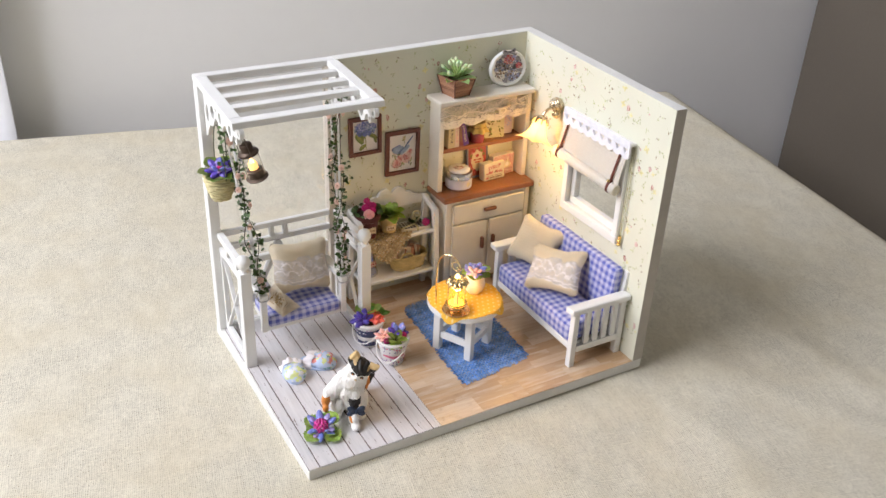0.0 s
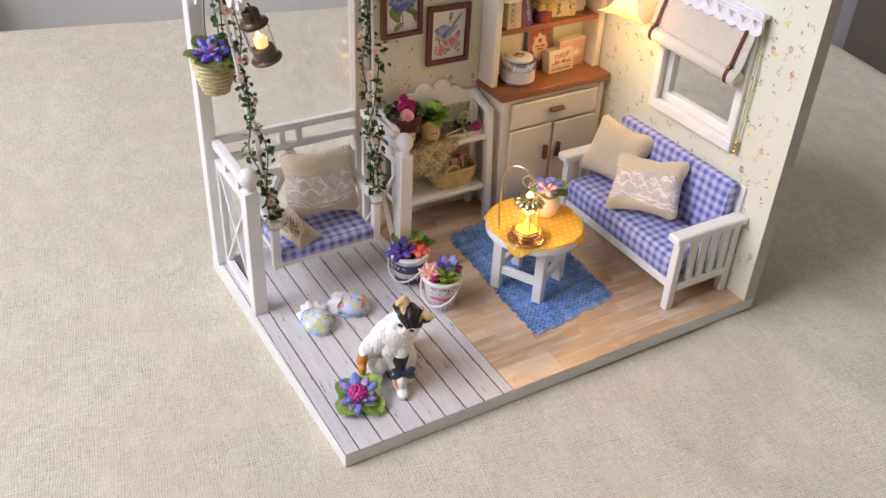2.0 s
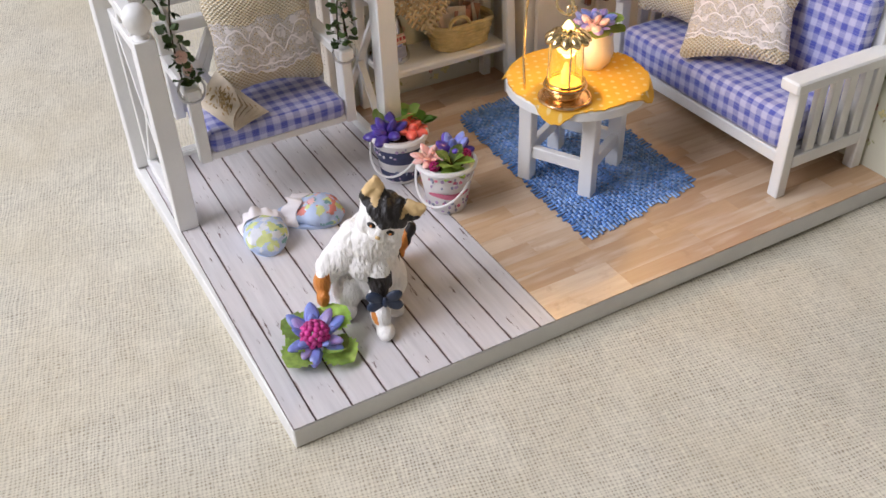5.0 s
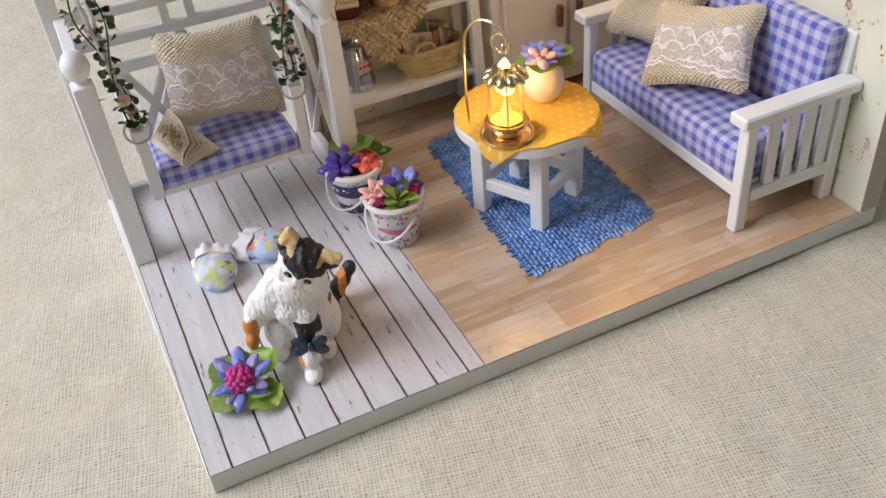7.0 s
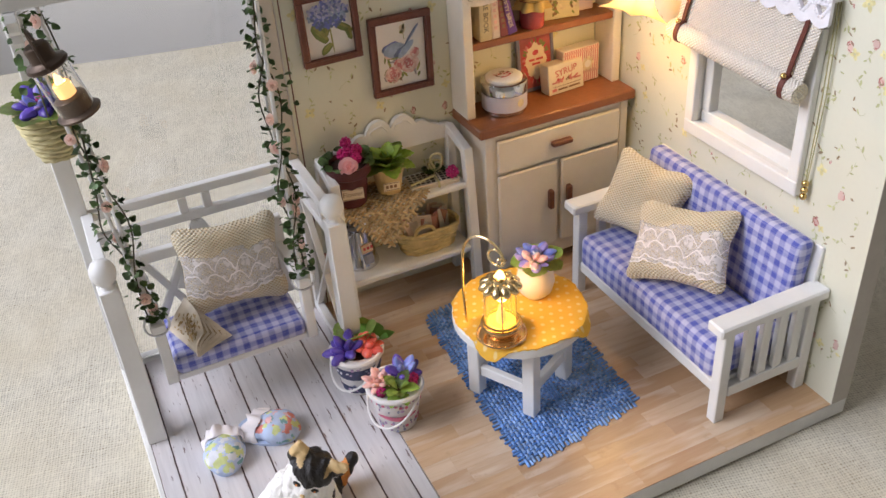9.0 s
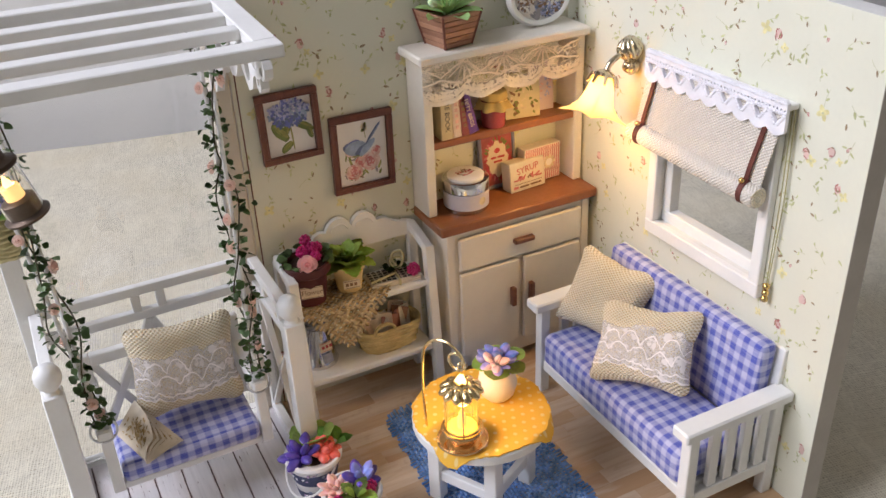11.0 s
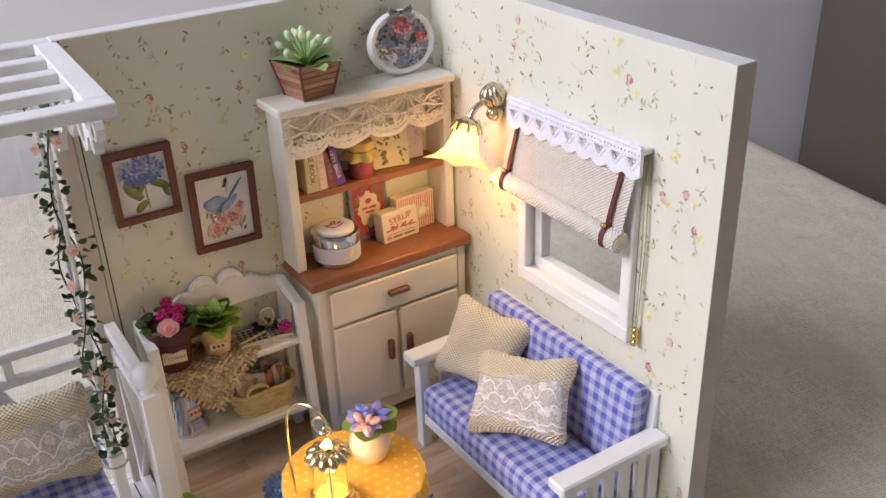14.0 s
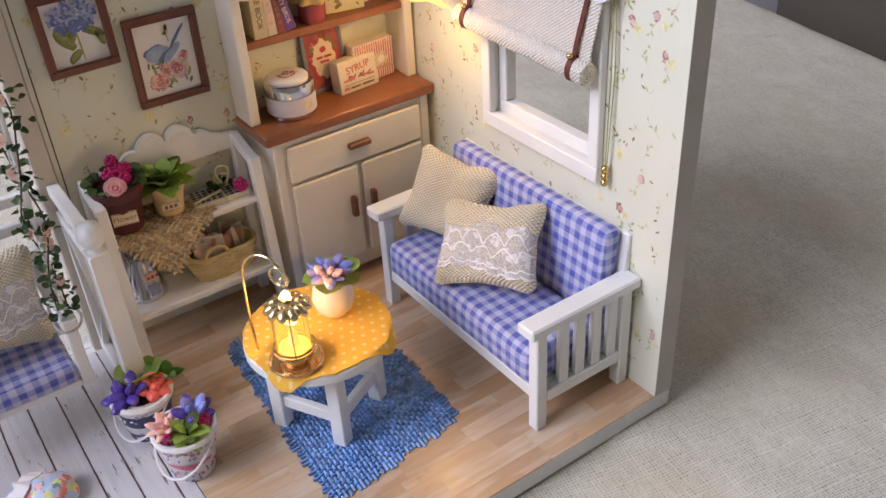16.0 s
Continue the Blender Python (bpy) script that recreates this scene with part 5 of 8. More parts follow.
def blob_mesh(name, balls, voxel, mats, pick=None, rough=0.0, scale=6.0, smooth_steps=4, relief=None):
    """Ellipsoids grown together into one skin; pick(point, normal) gives the material of each face."""
    bm = B()
    for c, r, t, *outer in balls:
        turn = pose(0, 0, 0, *t)
        if outer and outer[0]:
            turn = pose(0, 0, 0, *outer[0]) @ turn
        ball(bm, c, r, turn, 20, 12)
    me = bpy.data.meshes.new(name + "_raw")
    bm.to_mesh(me)
    bm.free()
    ob = new(name + "_raw", me)
    mod = ob.modifiers.new("skin", "REMESH")
    mod.mode, mod.voxel_size = "VOXEL", voxel
    mod = ob.modifiers.new("soften", "SMOOTH")
    mod.factor, mod.iterations = 0.5, smooth_steps
    skin = bpy.data.meshes.new_from_object(ob.evaluated_get(bpy.context.evaluated_depsgraph_get()))
    bpy.data.objects.remove(ob)
    bm = B()
    bm.from_mesh(skin)
    bpy.data.meshes.remove(skin)
    bm.normal_update()
    if relief:
        for v in bm.verts:
            v.co += v.normal * relief(v.co.copy(), v.normal)
    elif rough:
        for v in bm.verts:
            v.co += v.normal * rough * (noise.noise(v.co * scale) + 0.8 * noise.noise(Vector((v.co.x * scale * 2.2, v.co.y * scale * 2.2, v.co.z * scale * 0.7))))
    if pick:
        for f in bm.faces:
            f.material_index = pick(f.calc_center_median(), f.normal)
    return bm


# seated figurine of a calico cat, its head bent to one side
def combed(name, c, rough):
    """Painted resin with fine carved hair strokes running down."""
    n = Net(name)
    v = n.node("VectorMath", {"operation": "ADD"}, i0=n.coord(), i1=n.scaled(n.node("TexNoise", Vector=n.coord(), Scale=180.0, Detail=1.0).outputs["Color"], (0.0016, 0.0016, 0.0))).outputs[0]
    h = n.noise(n.scaled(v, (1700, 1700, 420)), 1.0, 2.0)
    col = n.mix(n.ramp(h, 0.34, 0.56), tone(c, 0.94), c)
    n.bump(h, 0.6, 0.0006)
    return n.surface(Base_Color=col, Roughness=rough)


CW = combed("figurine_white", (0.90, 0.88, 0.84), 0.45)
CB = combed("figurine_black", (0.016, 0.013, 0.012), 0.45)
CO = combed("figurine_orange", (0.66, 0.24, 0.04), 0.45)
CE = paint("figurine_ear_cream", (0.70, 0.50, 0.24), 0.5, var=0.2, vs=300, bump=0.6, bs=420)
HEAD_TURN = (8, 27, -32)
HM = pose(3.30, 2.06, 2.90, *HEAD_TURN)   # the head's own frame: it looks along its -y
HI = HM.inverted()


def cat_pick(p, n):
    q = HI @ p
    w = 0.07 * noise.noise(p * 3.0)
    if q.length < 1.15 and p.z > 2.2:
        if q.z > 0.30 and abs(q.x) > 0.27 and q.y < 0.16:
            return 3
        brow = 0.07 + 0.10 * abs(q.x)
        if q.z > brow + w and q.y < 0.0 or q.y >= 0.0 and q.z > -0.1 + w:
            return 1
        return 0
    if p.y < 2.2 and 0.74 + w < p.z < 1.42 + w and 2.78 + w < p.x < 3.40 + w:
        return 1
    if p.x > 4.08 and p.y > 3.3:
        return 2 if 4.30 < p.x + w < 4.52 else 1
    if p.x < 2.08 and p.z < 1.40 + w and p.y < 2.90 + w:
        return 2
    if p.x < 2.05 and p.z < 1.6 and p.y >= 2.90 + w:
        return 1
    if p.x < 2.72 and 0.35 < p.z < 0.65 and p.y < 1.85:
        return 2
    if p.x > 3.72 + w and p.y > 2.5 and 1.1 < p.z < 2.1:
        return 1
    return 0


def fur(p, n):
    """Carved tufts: deep and hanging on the ruff, fine and combed on the head."""
    if (HI @ p).length < 0.75 and p.z > 2.3:
        q = HI @ p
        return (0.008 if q.y < -0.2 and q.z < 0.08 else 0.022) * math.sin(24 * q.x + 5 * noise.noise(q * 3) + 7 * q.z)
    ruff = max(0.0, 1 - ((p.x - 3.0) ** 2 / 1.1 + (p.z - 1.85) ** 2 / 0.9)) ** 0.5 if p.y < 2.7 else 0.0
    lock = 1 - 2 * abs(noise.noise(Vector((p.x * 17 + 0.9 * noise.noise(p * 2), p.y * 8, p.z * 4.6))))
    fine = 1 - 2 * abs(noise.noise(Vector((p.x * 7, p.y * 7, p.z * 3 + 5))))
    return ruff * 0.040 * (lock - 0.5) + 0.012 * (fine - 0.4)


head_balls = [((0, 0, 0), (0.56, 0.52, 0.47), (0, 0, 0)), ((0, -0.46, -0.20), (0.22, 0.20, 0.17), (0, 0, 0)), ((0.26, -0.24, -0.18), (0.28, 0.28, 0.25), (0, 0, 0)), ((-0.26, -0.24, -0.18), (0.28, 0.28, 0.25), (0, 0, 0)),
              ((0, -0.44, 0.02), (0.12, 0.14, 0.18), (0, 0, 0))]
for side, tip in ((1, (0.66, 0.0, 0.58)), (-1, (-0.54, 0.0, 0.80))):
    root = Vector((0.36 * side, 0.04, 0.28))
    for k in range(6):
        f = k / 5
        head_balls.append((tuple(root.lerp(Vector(tip), f)), (0.29 * (1 - f) ** 0.8 + 0.07, 0.11 - 0.03 * f, 0.17 * (1 - f) + 0.06), (0, 32 * side, 0)))
body_balls = [((3.24, 3.08, 0.95), (0.70, 0.93, 0.98), (0, 0, 0)), ((3.25, 2.75, 1.75), (0.66, 0.62, 0.90), (14, 0, 0)), ((3.05, 2.35, 2.10), (0.55, 0.46, 0.58), (10, 0, -20)), ((2.82, 2.55, 2.1), (0.42, 0.42, 0.50), (0, -20, 0)),
              ((3.08, 2.12, 1.35), (0.27, 0.28, 0.62), (-8, 8, 0)), ((2.90, 2.36, 1.55), (0.44, 0.36, 0.50), (0, 0, 0)), ((2.92, 1.92, 0.75), (0.22, 0.23, 0.70), (-6, 8, 0)), ((2.88, 1.72, 0.45), (0.20, 0.22, 0.36), (-8, 4, 0)), ((2.86, 1.54, 0.15), (0.21, 0.30, 0.17), (0, 0, -20)),
              ((2.60, 2.66, 1.86), (0.58, 0.40, 0.40), (0, -50, 0)), ((2.36, 2.74, 1.58), (0.36, 0.32, 0.42), (0, -30, 0)), ((2.14, 2.80, 1.36), (0.27, 0.27, 0.38), (0, -16, 0)), ((1.94, 2.72, 1.10), (0.20, 0.22, 0.38), (14, 0, 0)), ((1.86, 2.56, 0.80), (0.15, 0.17, 0.24), (10, 0, 0)),
              ((2.62, 3.0, 0.62), (0.40, 0.62, 0.60), (0, 0, -20)), ((2.42, 2.60, 0.20), (0.22, 0.34, 0.2), (0, 0, -20)), ((3.70, 2.85, 0.55), (0.34, 0.62, 0.55), (0, 0, -12)), ((3.42, 2.18, 0.16), (0.22, 0.36, 0.17), (0, 0, -15)),
              ((3.9, 3.6, 0.3), (0.34, 0.4, 0.28), (0, 0, 0)), ((4.22, 3.74, 0.40), (0.25, 0.25, 0.28), (0, 40, 0)), ((4.46, 3.78, 0.62), (0.21, 0.21, 0.27), (0, 34, 0)), ((4.66, 3.82, 0.84), (0.18, 0.18, 0.24), (0, 32, 0))]
world_balls = [(HM @ Vector(c), r, t, HEAD_TURN) for c, r, t in head_balls] + [(c, r, t, None) for c, r, t in body_balls]
bm = blob_mesh("cat", world_balls, 0.036, None, cat_pick, 1.0, 0, 2, fur)
for s in (1, -1):
    ball(bm, HM @ Vector((0.215 * s, -0.475, -0.02)), (0.10, 0.05, 0.065), pose(0, 0, 0, *HEAD_TURN) @ pose(0, 0, 0, 0, 12 * s, 18 * s), 12, 8, 1)
    ball(bm, HM @ Vector((0.215 * s, -0.515, -0.02)), (0.035, 0.02, 0.04), pose(0, 0, 0, *HEAD_TURN), 8, 6, 2)
ball(bm, HM @ Vector((0, -0.655, -0.13)), (0.06, 0.04, 0.04), pose(0, 0, 0, *HEAD_TURN), 10, 6, 3)
for s in (1, -1):
    for k in (1, -1):
        ball(bm, Vector((2.95 + 0.20 * s, 1.66 - 0.08 * s, 0.90 + 0.11 * k)), (0.21, 0.07, 0.15), pose(0, 0, 0, 0, -32 * s * k, -22), 12, 8, 4)
ball(bm, Vector((2.94, 1.61, 0.90)), (0.07, 0.07, 0.14), None, 8, 6, 4)
solo("cat_figurine", bm, [CW, CB, CO, CE, paint("navy_bow", (0.03, 0.045, 0.085), 0.4, var=0.3)], (3.3, 2.8, 0), "painted resin figurine of a seated calico cat with navy bow", "figurine", smooth=True)


# slippers
def slipper(p, yaw, label, seed):
    rng = random.Random(seed)
    s = thing("slipper", p, (0, 0, yaw), label, "slipper", "slippers")
    cotton = paint("slipper_cotton", (0.52, 0.62, 0.82), 0.85, var=0.15, vs=200)
    cols = [cotton] + [paint("slipper_" + k, c, 0.85, var=0.15, vs=250) for k, c in (("lime", (0.64, 0.70, 0.30)), ("teal", (0.20, 0.38, 0.40)), ("white", (0.72, 0.74, 0.78)), ("coral", (0.72, 0.26, 0.22)), ("pink", (0.82, 0.52, 0.52)))]
    spots = [(Vector((rng.uniform(-0.5, 0.5), rng.uniform(-1.0, 0.6), rng.uniform(0.1, 0.7))), rng.uniform(0.07, 0.16), rng.choice((1, 4, 5, 3, 2, 0, 0) if seed == 2 else (1, 1, 2, 3, 3, 0))) for _ in range(150)]

    def pick(q, n):
        for c, r, mi in spots:
            if (q - c).length < r + 0.08 * noise.noise(q * 7):
                return mi
        return 0
    bm = blob_mesh("upper", [((0, -0.35, 0.28), (0.58, 0.55, 0.42), (0, 0, 0)), ((0, 0.1, 0.22), (0.5, 0.5, 0.34), (0, 0, 0)), ((0, -0.6, 0.2), (0.42, 0.4, 0.25), (0, 0, 0))], 0.05, None, pick, 0.02, 5)
    part("upper", bm, cols, s, local=True, smooth=True)
    bm = B()
    def ruffle(u, v):
        g = 0.045 * v * math.sin(u * 33 + seed) + 0.04 * v * math.sin(u * 19 + 2) - 0.05 * v * v
        return Vector(((0.53 + g) * math.cos(math.pi * u) * (1 + 0.10 * v), 0.10 + 0.42 * v + 0.05 * math.sin(u * 17) + 0.04 * v * math.sin(u * 27), 0.10 + (0.50 + g) * math.sin(math.pi * u) + 0.06 * math.sin(u * 11 + v)))
    sheet(bm, 120, 6, ruffle, 0.02)
    part("frill", bm, paint("frill_white", (0.86, 0.82, 0.83), 0.9, var=0.05) if seed == 1 else bpy.data.materials["frill_white"], s, "white gathered frill", local=True, smooth=True)
    part("sole", plate(B(), [(0.56 * math.cos(a) * (1 + 0.06 * math.sin(a)), 0.92 * math.sin(a) + 0.0) for a in np.linspace(0, 6.2832, 29)[:-1]], 0.08, Matrix.Identity(4)), cotton, s, local=True)
    return s


slipper((1.85, 6.55, 0), -10, "blue floral cotton slipper with white frill standing on the deck", 1)
slipper((3.15, 6.75, 0), 48, "blue floral slipper with a coral flower and white frill", 2)


# ---- sitting room: sofa cushions, table, rug ----
cushion((15.8, 6.80, 3.72), (60, 10, -64), 2.75, 2.7, 1.0, "plain beige woven cushion propped on the gingham sofa", None, 4)
cushion((15.33, 4.32, 3.58), (48, -8, -60), 3.15, 2.6, 1.0, "beige woven cushion with a white lace band on the sofa", (-0.80, 0.50, 3), 6)


def dotted(name, c):
    n = Net(name)
    p = n.node("SeparateXYZ", i0=n.scaled(n.coord(), (345, 345, 345)))
    row = n.math("FLOOR", p.outputs[1])
    fx = n.math("SUBTRACT", n.math("FRACT", n.math("ADD", p.outputs[0], n.math("MULTIPLY", n.math("MODULO", row, 2.0), 0.5))), 0.5)
    fy = n.math("SUBTRACT", n.math("FRACT", p.outputs[1]), 0.5)
    d = n.math("SQRT", n.math("ADD", n.math("MULTIPLY", fx, fx), n.math("MULTIPLY", fy, fy)))
    wob = n.math("MULTIPLY", n.noise(n.coord(), 500.0), 0.12)
    col = n.mix(n.math("MULTIPLY", n.ramp(n.math("ADD", d, wob), 0.29, 0.20), 0.75), c, (0.88, 0.72, 0.36))
    h, th = weave(n, n.scaled(n.coord(), (100, 100, 100)), 24.0)
    col = n.mix(n.math("MULTIPLY", th, 0.25), col, tone(c, 0.7))
    n.bump(h, 0.3, 0.0002)
    return n.surface(Base_Color=col, Roughness=0.85)


def yellow_cloth(u, v):
    """A small square cloth whose corners hang over the round top."""
    a = u * 2 * math.pi
    k = 4 * (a - radians(38))
    reach = 1.82 + 0.34 * (0.5 + 0.5 * math.cos(k)) ** 4 + 0.018 * math.sin(9 * a) + 0.012 * math.sin(23 * a) + 0.010 * math.sin(57 * a)
    r = reach * v
    z = TZ + 0.02 + 0.008 * math.sin(7 * a) * v
    over = max(0.0, r - 1.84)
    if over:
        r, z = 1.84 + over * 0.55, z - over * 1.1
    return Vector((TC[0] + r * math.cos(a), TC[1] + r * math.sin(a), z))


bm = sheet(B(), 120, 16, yellow_cloth)
bmesh.ops.remove_doubles(bm, verts=bm.verts[:], dist=1e-4)
bmesh.ops.recalc_face_normals(bm, faces=bm.faces[:])
bmesh.ops.solidify(bm, geom=bm.faces[:], thickness=-0.02)
tt = thing("table_topper", (*TC, TZ), label="yellow cotton cloth with white dots on the round table", category="tablecloth")
DOTS = dotted("yellow_dotted_cotton", (0.84, 0.47, 0.045))
part("cloth", bm, DOTS, tt, smooth=True)
part("hem", tube(B(), [yellow_cloth(k / 160, 1.0) + Vector((0, 0, 0.012 + 0.01 * math.sin(k * 1.7))) for k in range(161)], 0.022, 5), DOTS, tt, "frayed yellow hem", smooth=True)

# table lantern
LX, LY, LZ = 9.28, 4.0, TZ + 0.045
tl = thing("table_lantern", (LX, LY, LZ), label="small gold lantern with glass shade, lit, hung on a curled wire", category="lantern")
lm = pose(LX, LY, LZ)


PALE_BRASS = paint("pale_brass", (0.78, 0.62, 0.34), 0.24, 1.0, var=0.1)


def hoop(r, z, w):
    return tube(B(), [(LX + r * math.cos(a), LY + r * math.sin(a), LZ + z) for a in np.linspace(0, 6.2832, 40)], w, 7)


part("foot_ring", hoop(0.64, 0.05, 0.045), COPPER, tl, "copper-gold ring", smooth=True)
part("dish", lathe(B(), [(0.2, 0.0), (0.58, 0.0), (0.62, 0.05), (0.5, 0.06), (0.2, 0.08)], 30, lm), COPPER, tl, smooth=True)
part("upper_ring", hoop(0.51, 0.40, 0.045), COPPER, tl, "copper-gold ring", smooth=True)
part("cup", lathe(B(), [(0.34, 0.08), (0.42, 0.16), (0.46, 0.38), (0.43, 0.38), (0.39, 0.18), (0.3, 0.12)], 28, lm), COPPER, tl, smooth=True)
AMBER = Net("amber_glass").surface(Base_Color=(1.0, 0.93, 0.70), Roughness=0.06, IOR=1.25, Transmission_Weight=1.0, Emission_Color=(1.0, 0.62, 0.12), Emission_Strength=0.10)
part("glass_shade", lathe(B(), [(0.42, 0.3), (0.42, 0.9), (0.40, 1.62), (0.375, 1.62), (0.395, 0.9), (0.395, 0.3)], 32, lm, cap0=False, cap1=False), AMBER, tl, "amber-lit glass", smooth=True).visible_shadow = False
# added emitting form: the bulb's light pooled low in the glass, shaped as a cup
part("lit_cup", lathe(B(), [(0.30, 0.14), (0.385, 0.20), (0.39, 0.46), (0.33, 0.50), (0.2, 0.44)], 28, lm), glow("pooled_lamp_glow", (1.0, 0.63, 0.08), 1.25), tl, "yellow lamp glow low in the glass, built as a cup", smooth=True)
part("candle", lathe(B(), [(0.13, 0.45), (0.13, 0.72), (0.10, 0.78), (0.04, 0.98)], 14, lm), glow("lit_wax", (1.0, 0.60, 0.16), 0.75), tl, "cream candle", smooth=True)
part("flame", lathe(B(), [(0.06, 1.20), (0.22, 1.28), (0.28, 1.42), (0.24, 1.54), (0.10, 1.58)], 18, lm), glow("warm_bulb", (1.0, 0.72, 0.28), 3.6), tl, "glowing bulb under the cap", smooth=True)
for a in (0.4, 2.5, 4.3):
    part("strut", cyl(B(), (LX + 0.44 * math.cos(a), LY + 0.44 * math.sin(a), LZ + 0.38), (LX + 0.42 * math.cos(a), LY + 0.42 * math.sin(a), LZ + 1.6), 0.024, n=6), PALE_BRASS, tl)
part("gold_ring", hoop(0.47, 0.50, 0.04), GOLD, tl, "bright gold ring", smooth=True)
part("cap", lathe(B(), [(0.26, 1.54), (0.42, 1.54), (0.44, 1.62), (0.30, 1.78), (0.16, 1.84)], 40, lm), PALE_BRASS, tl, "pale gold cap", smooth=True)
for k in range(11):
    a = 2 * math.pi * k / 11
    part("cap_petal", ball(B(), lm @ pose(0, 0, 0, 0, 0, math.degrees(a)) @ Vector((0.38, 0, 1.66)), (0.215, 0.13, 0.11), pose(0, 0, 0, 0, 0, math.degrees(a)) @ pose(0, 0, 0, 0, 30, 0), 14, 10), PALE_BRASS, tl, smooth=True)
part("crown", tube(B(), [lm @ Vector((0.15 * math.cos(a), 0.15 * math.sin(a), 1.84 + 0.03 * math.sin(6 * a))) for a in np.linspace(0, 6.2832, 40)], 0.035, 6), GOLD, tl, smooth=True)
part("cap_bulb", lathe(B(), [(0.10, 1.82), (0.13, 1.90), (0.10, 1.98), (0.03, 2.07)], 16, lm, scallop=lambda a, k: 1 + 0.2 * math.sin(5 * a)), glow("bulb_tip", (1.0, 0.70, 0.25), 4.0), tl, "glowing bulb tip", smooth=True)
part("hook", tube(B(), [(LX + 0.07 * math.cos(a), LY, LZ + 2.30 + 0.13 * math.sin(a)) for a in np.linspace(0, 6.28, 14)], 0.022, 6), PALE_BRASS, tl, smooth=True)
ux, uy = (8.72 - LX), (4.95 - LY)
ul = math.hypot(ux, uy)
ux, uy = ux / ul, uy / ul
wire = [(ul, 0.0)] + [(ul + 0.05 * math.sin(k * 0.39), k * 0.28) for k in range(1, 9)]
wire += [(ul / 2 - 0.08 + (ul / 2 + 0.08) * math.cos(a), 2.18 + 0.74 * math.sin(a)) for a in np.linspace(0.05, 2.9, 20)]
wire += [(0.10 + (0.29 - 0.005 * i) * math.cos(a), 2.46 + (0.29 - 0.005 * i) * math.sin(a)) for i, a in enumerate(np.linspace(3.2, 10.0, 28))]
part("wire_stand", tube(B(), [(LX + ux * s, LY + uy * s, LZ + z) for s, z in wire], 0.035, 7), PALE_BRASS, tl, "bent pale gold wire with a curl", smooth=True)

# vase
VX, VY = 10.95, 5.1
va = thing("vase", (VX, VY, TZ + 0.02), label="round cream ceramic vase of violet and pink flowers on the table", category="vase")
part("body", lathe(B(), [(0.26, 0.0), (0.31, 0.02), (0.46, 0.20), (0.54, 0.50), (0.49, 0.80), (0.36, 1.0), (0.31, 1.08), (0.34, 1.14), (0.27, 1.14), (0.25, 1.05)], 30, pose(VX, VY, TZ + 0.02)), paint("cream_ceramic", (0.82, 0.70, 0.58), 0.35, var=0.05, bump=0.05), va, "cream glazed", smooth=True)
F_PINK, F_LILAC, F_BLUE = petal_form("plump_pink_petal", PINK_P, 0.40, 0.8), petal_form("plump_lilac_petal", LILAC_P, 0.40, 0.8), petal_form("plump_blue_petal", BLUE_P, 0.36, 0.75)
vz = TZ + 1.18
rosette(va, (VX + 0.10, VY - 0.05, vz), (0, -0.1, 1), ((BROAD_LEAF, 5, 0.68, 2, 0.12),), "leaf", rng=random.Random(8))
rosette(va, (VX, VY, vz - 0.02), (0.1, -0.2, 1), ((F_LILAC, 7, 0.42, 12, 0.17),), rng=random.Random(9))
rosette(va, (VX + 0.20, VY + 0.16, vz + 0.04), (0.25, 0.15, 1), ((F_BLUE, 4, 0.42, 30, 0.10), (F_LILAC, 2, 0.36, 58, 0.05)), rng=random.Random(10))
rosette(va, (VX - 0.12, VY - 0.08, vz + 0.06), (-0.25, -0.30, 1), ((F_PINK, 5, 0.33, 24, 0.09), (F_PINK, 3, 0.28, 58, 0.05)), rng=random.Random(11))
piece("petal", F_BLUE, va, rot_to((VX - 0.15, VY + 0.16, vz + 0.05), (-0.6, 0.5, 0.7), 0.42))


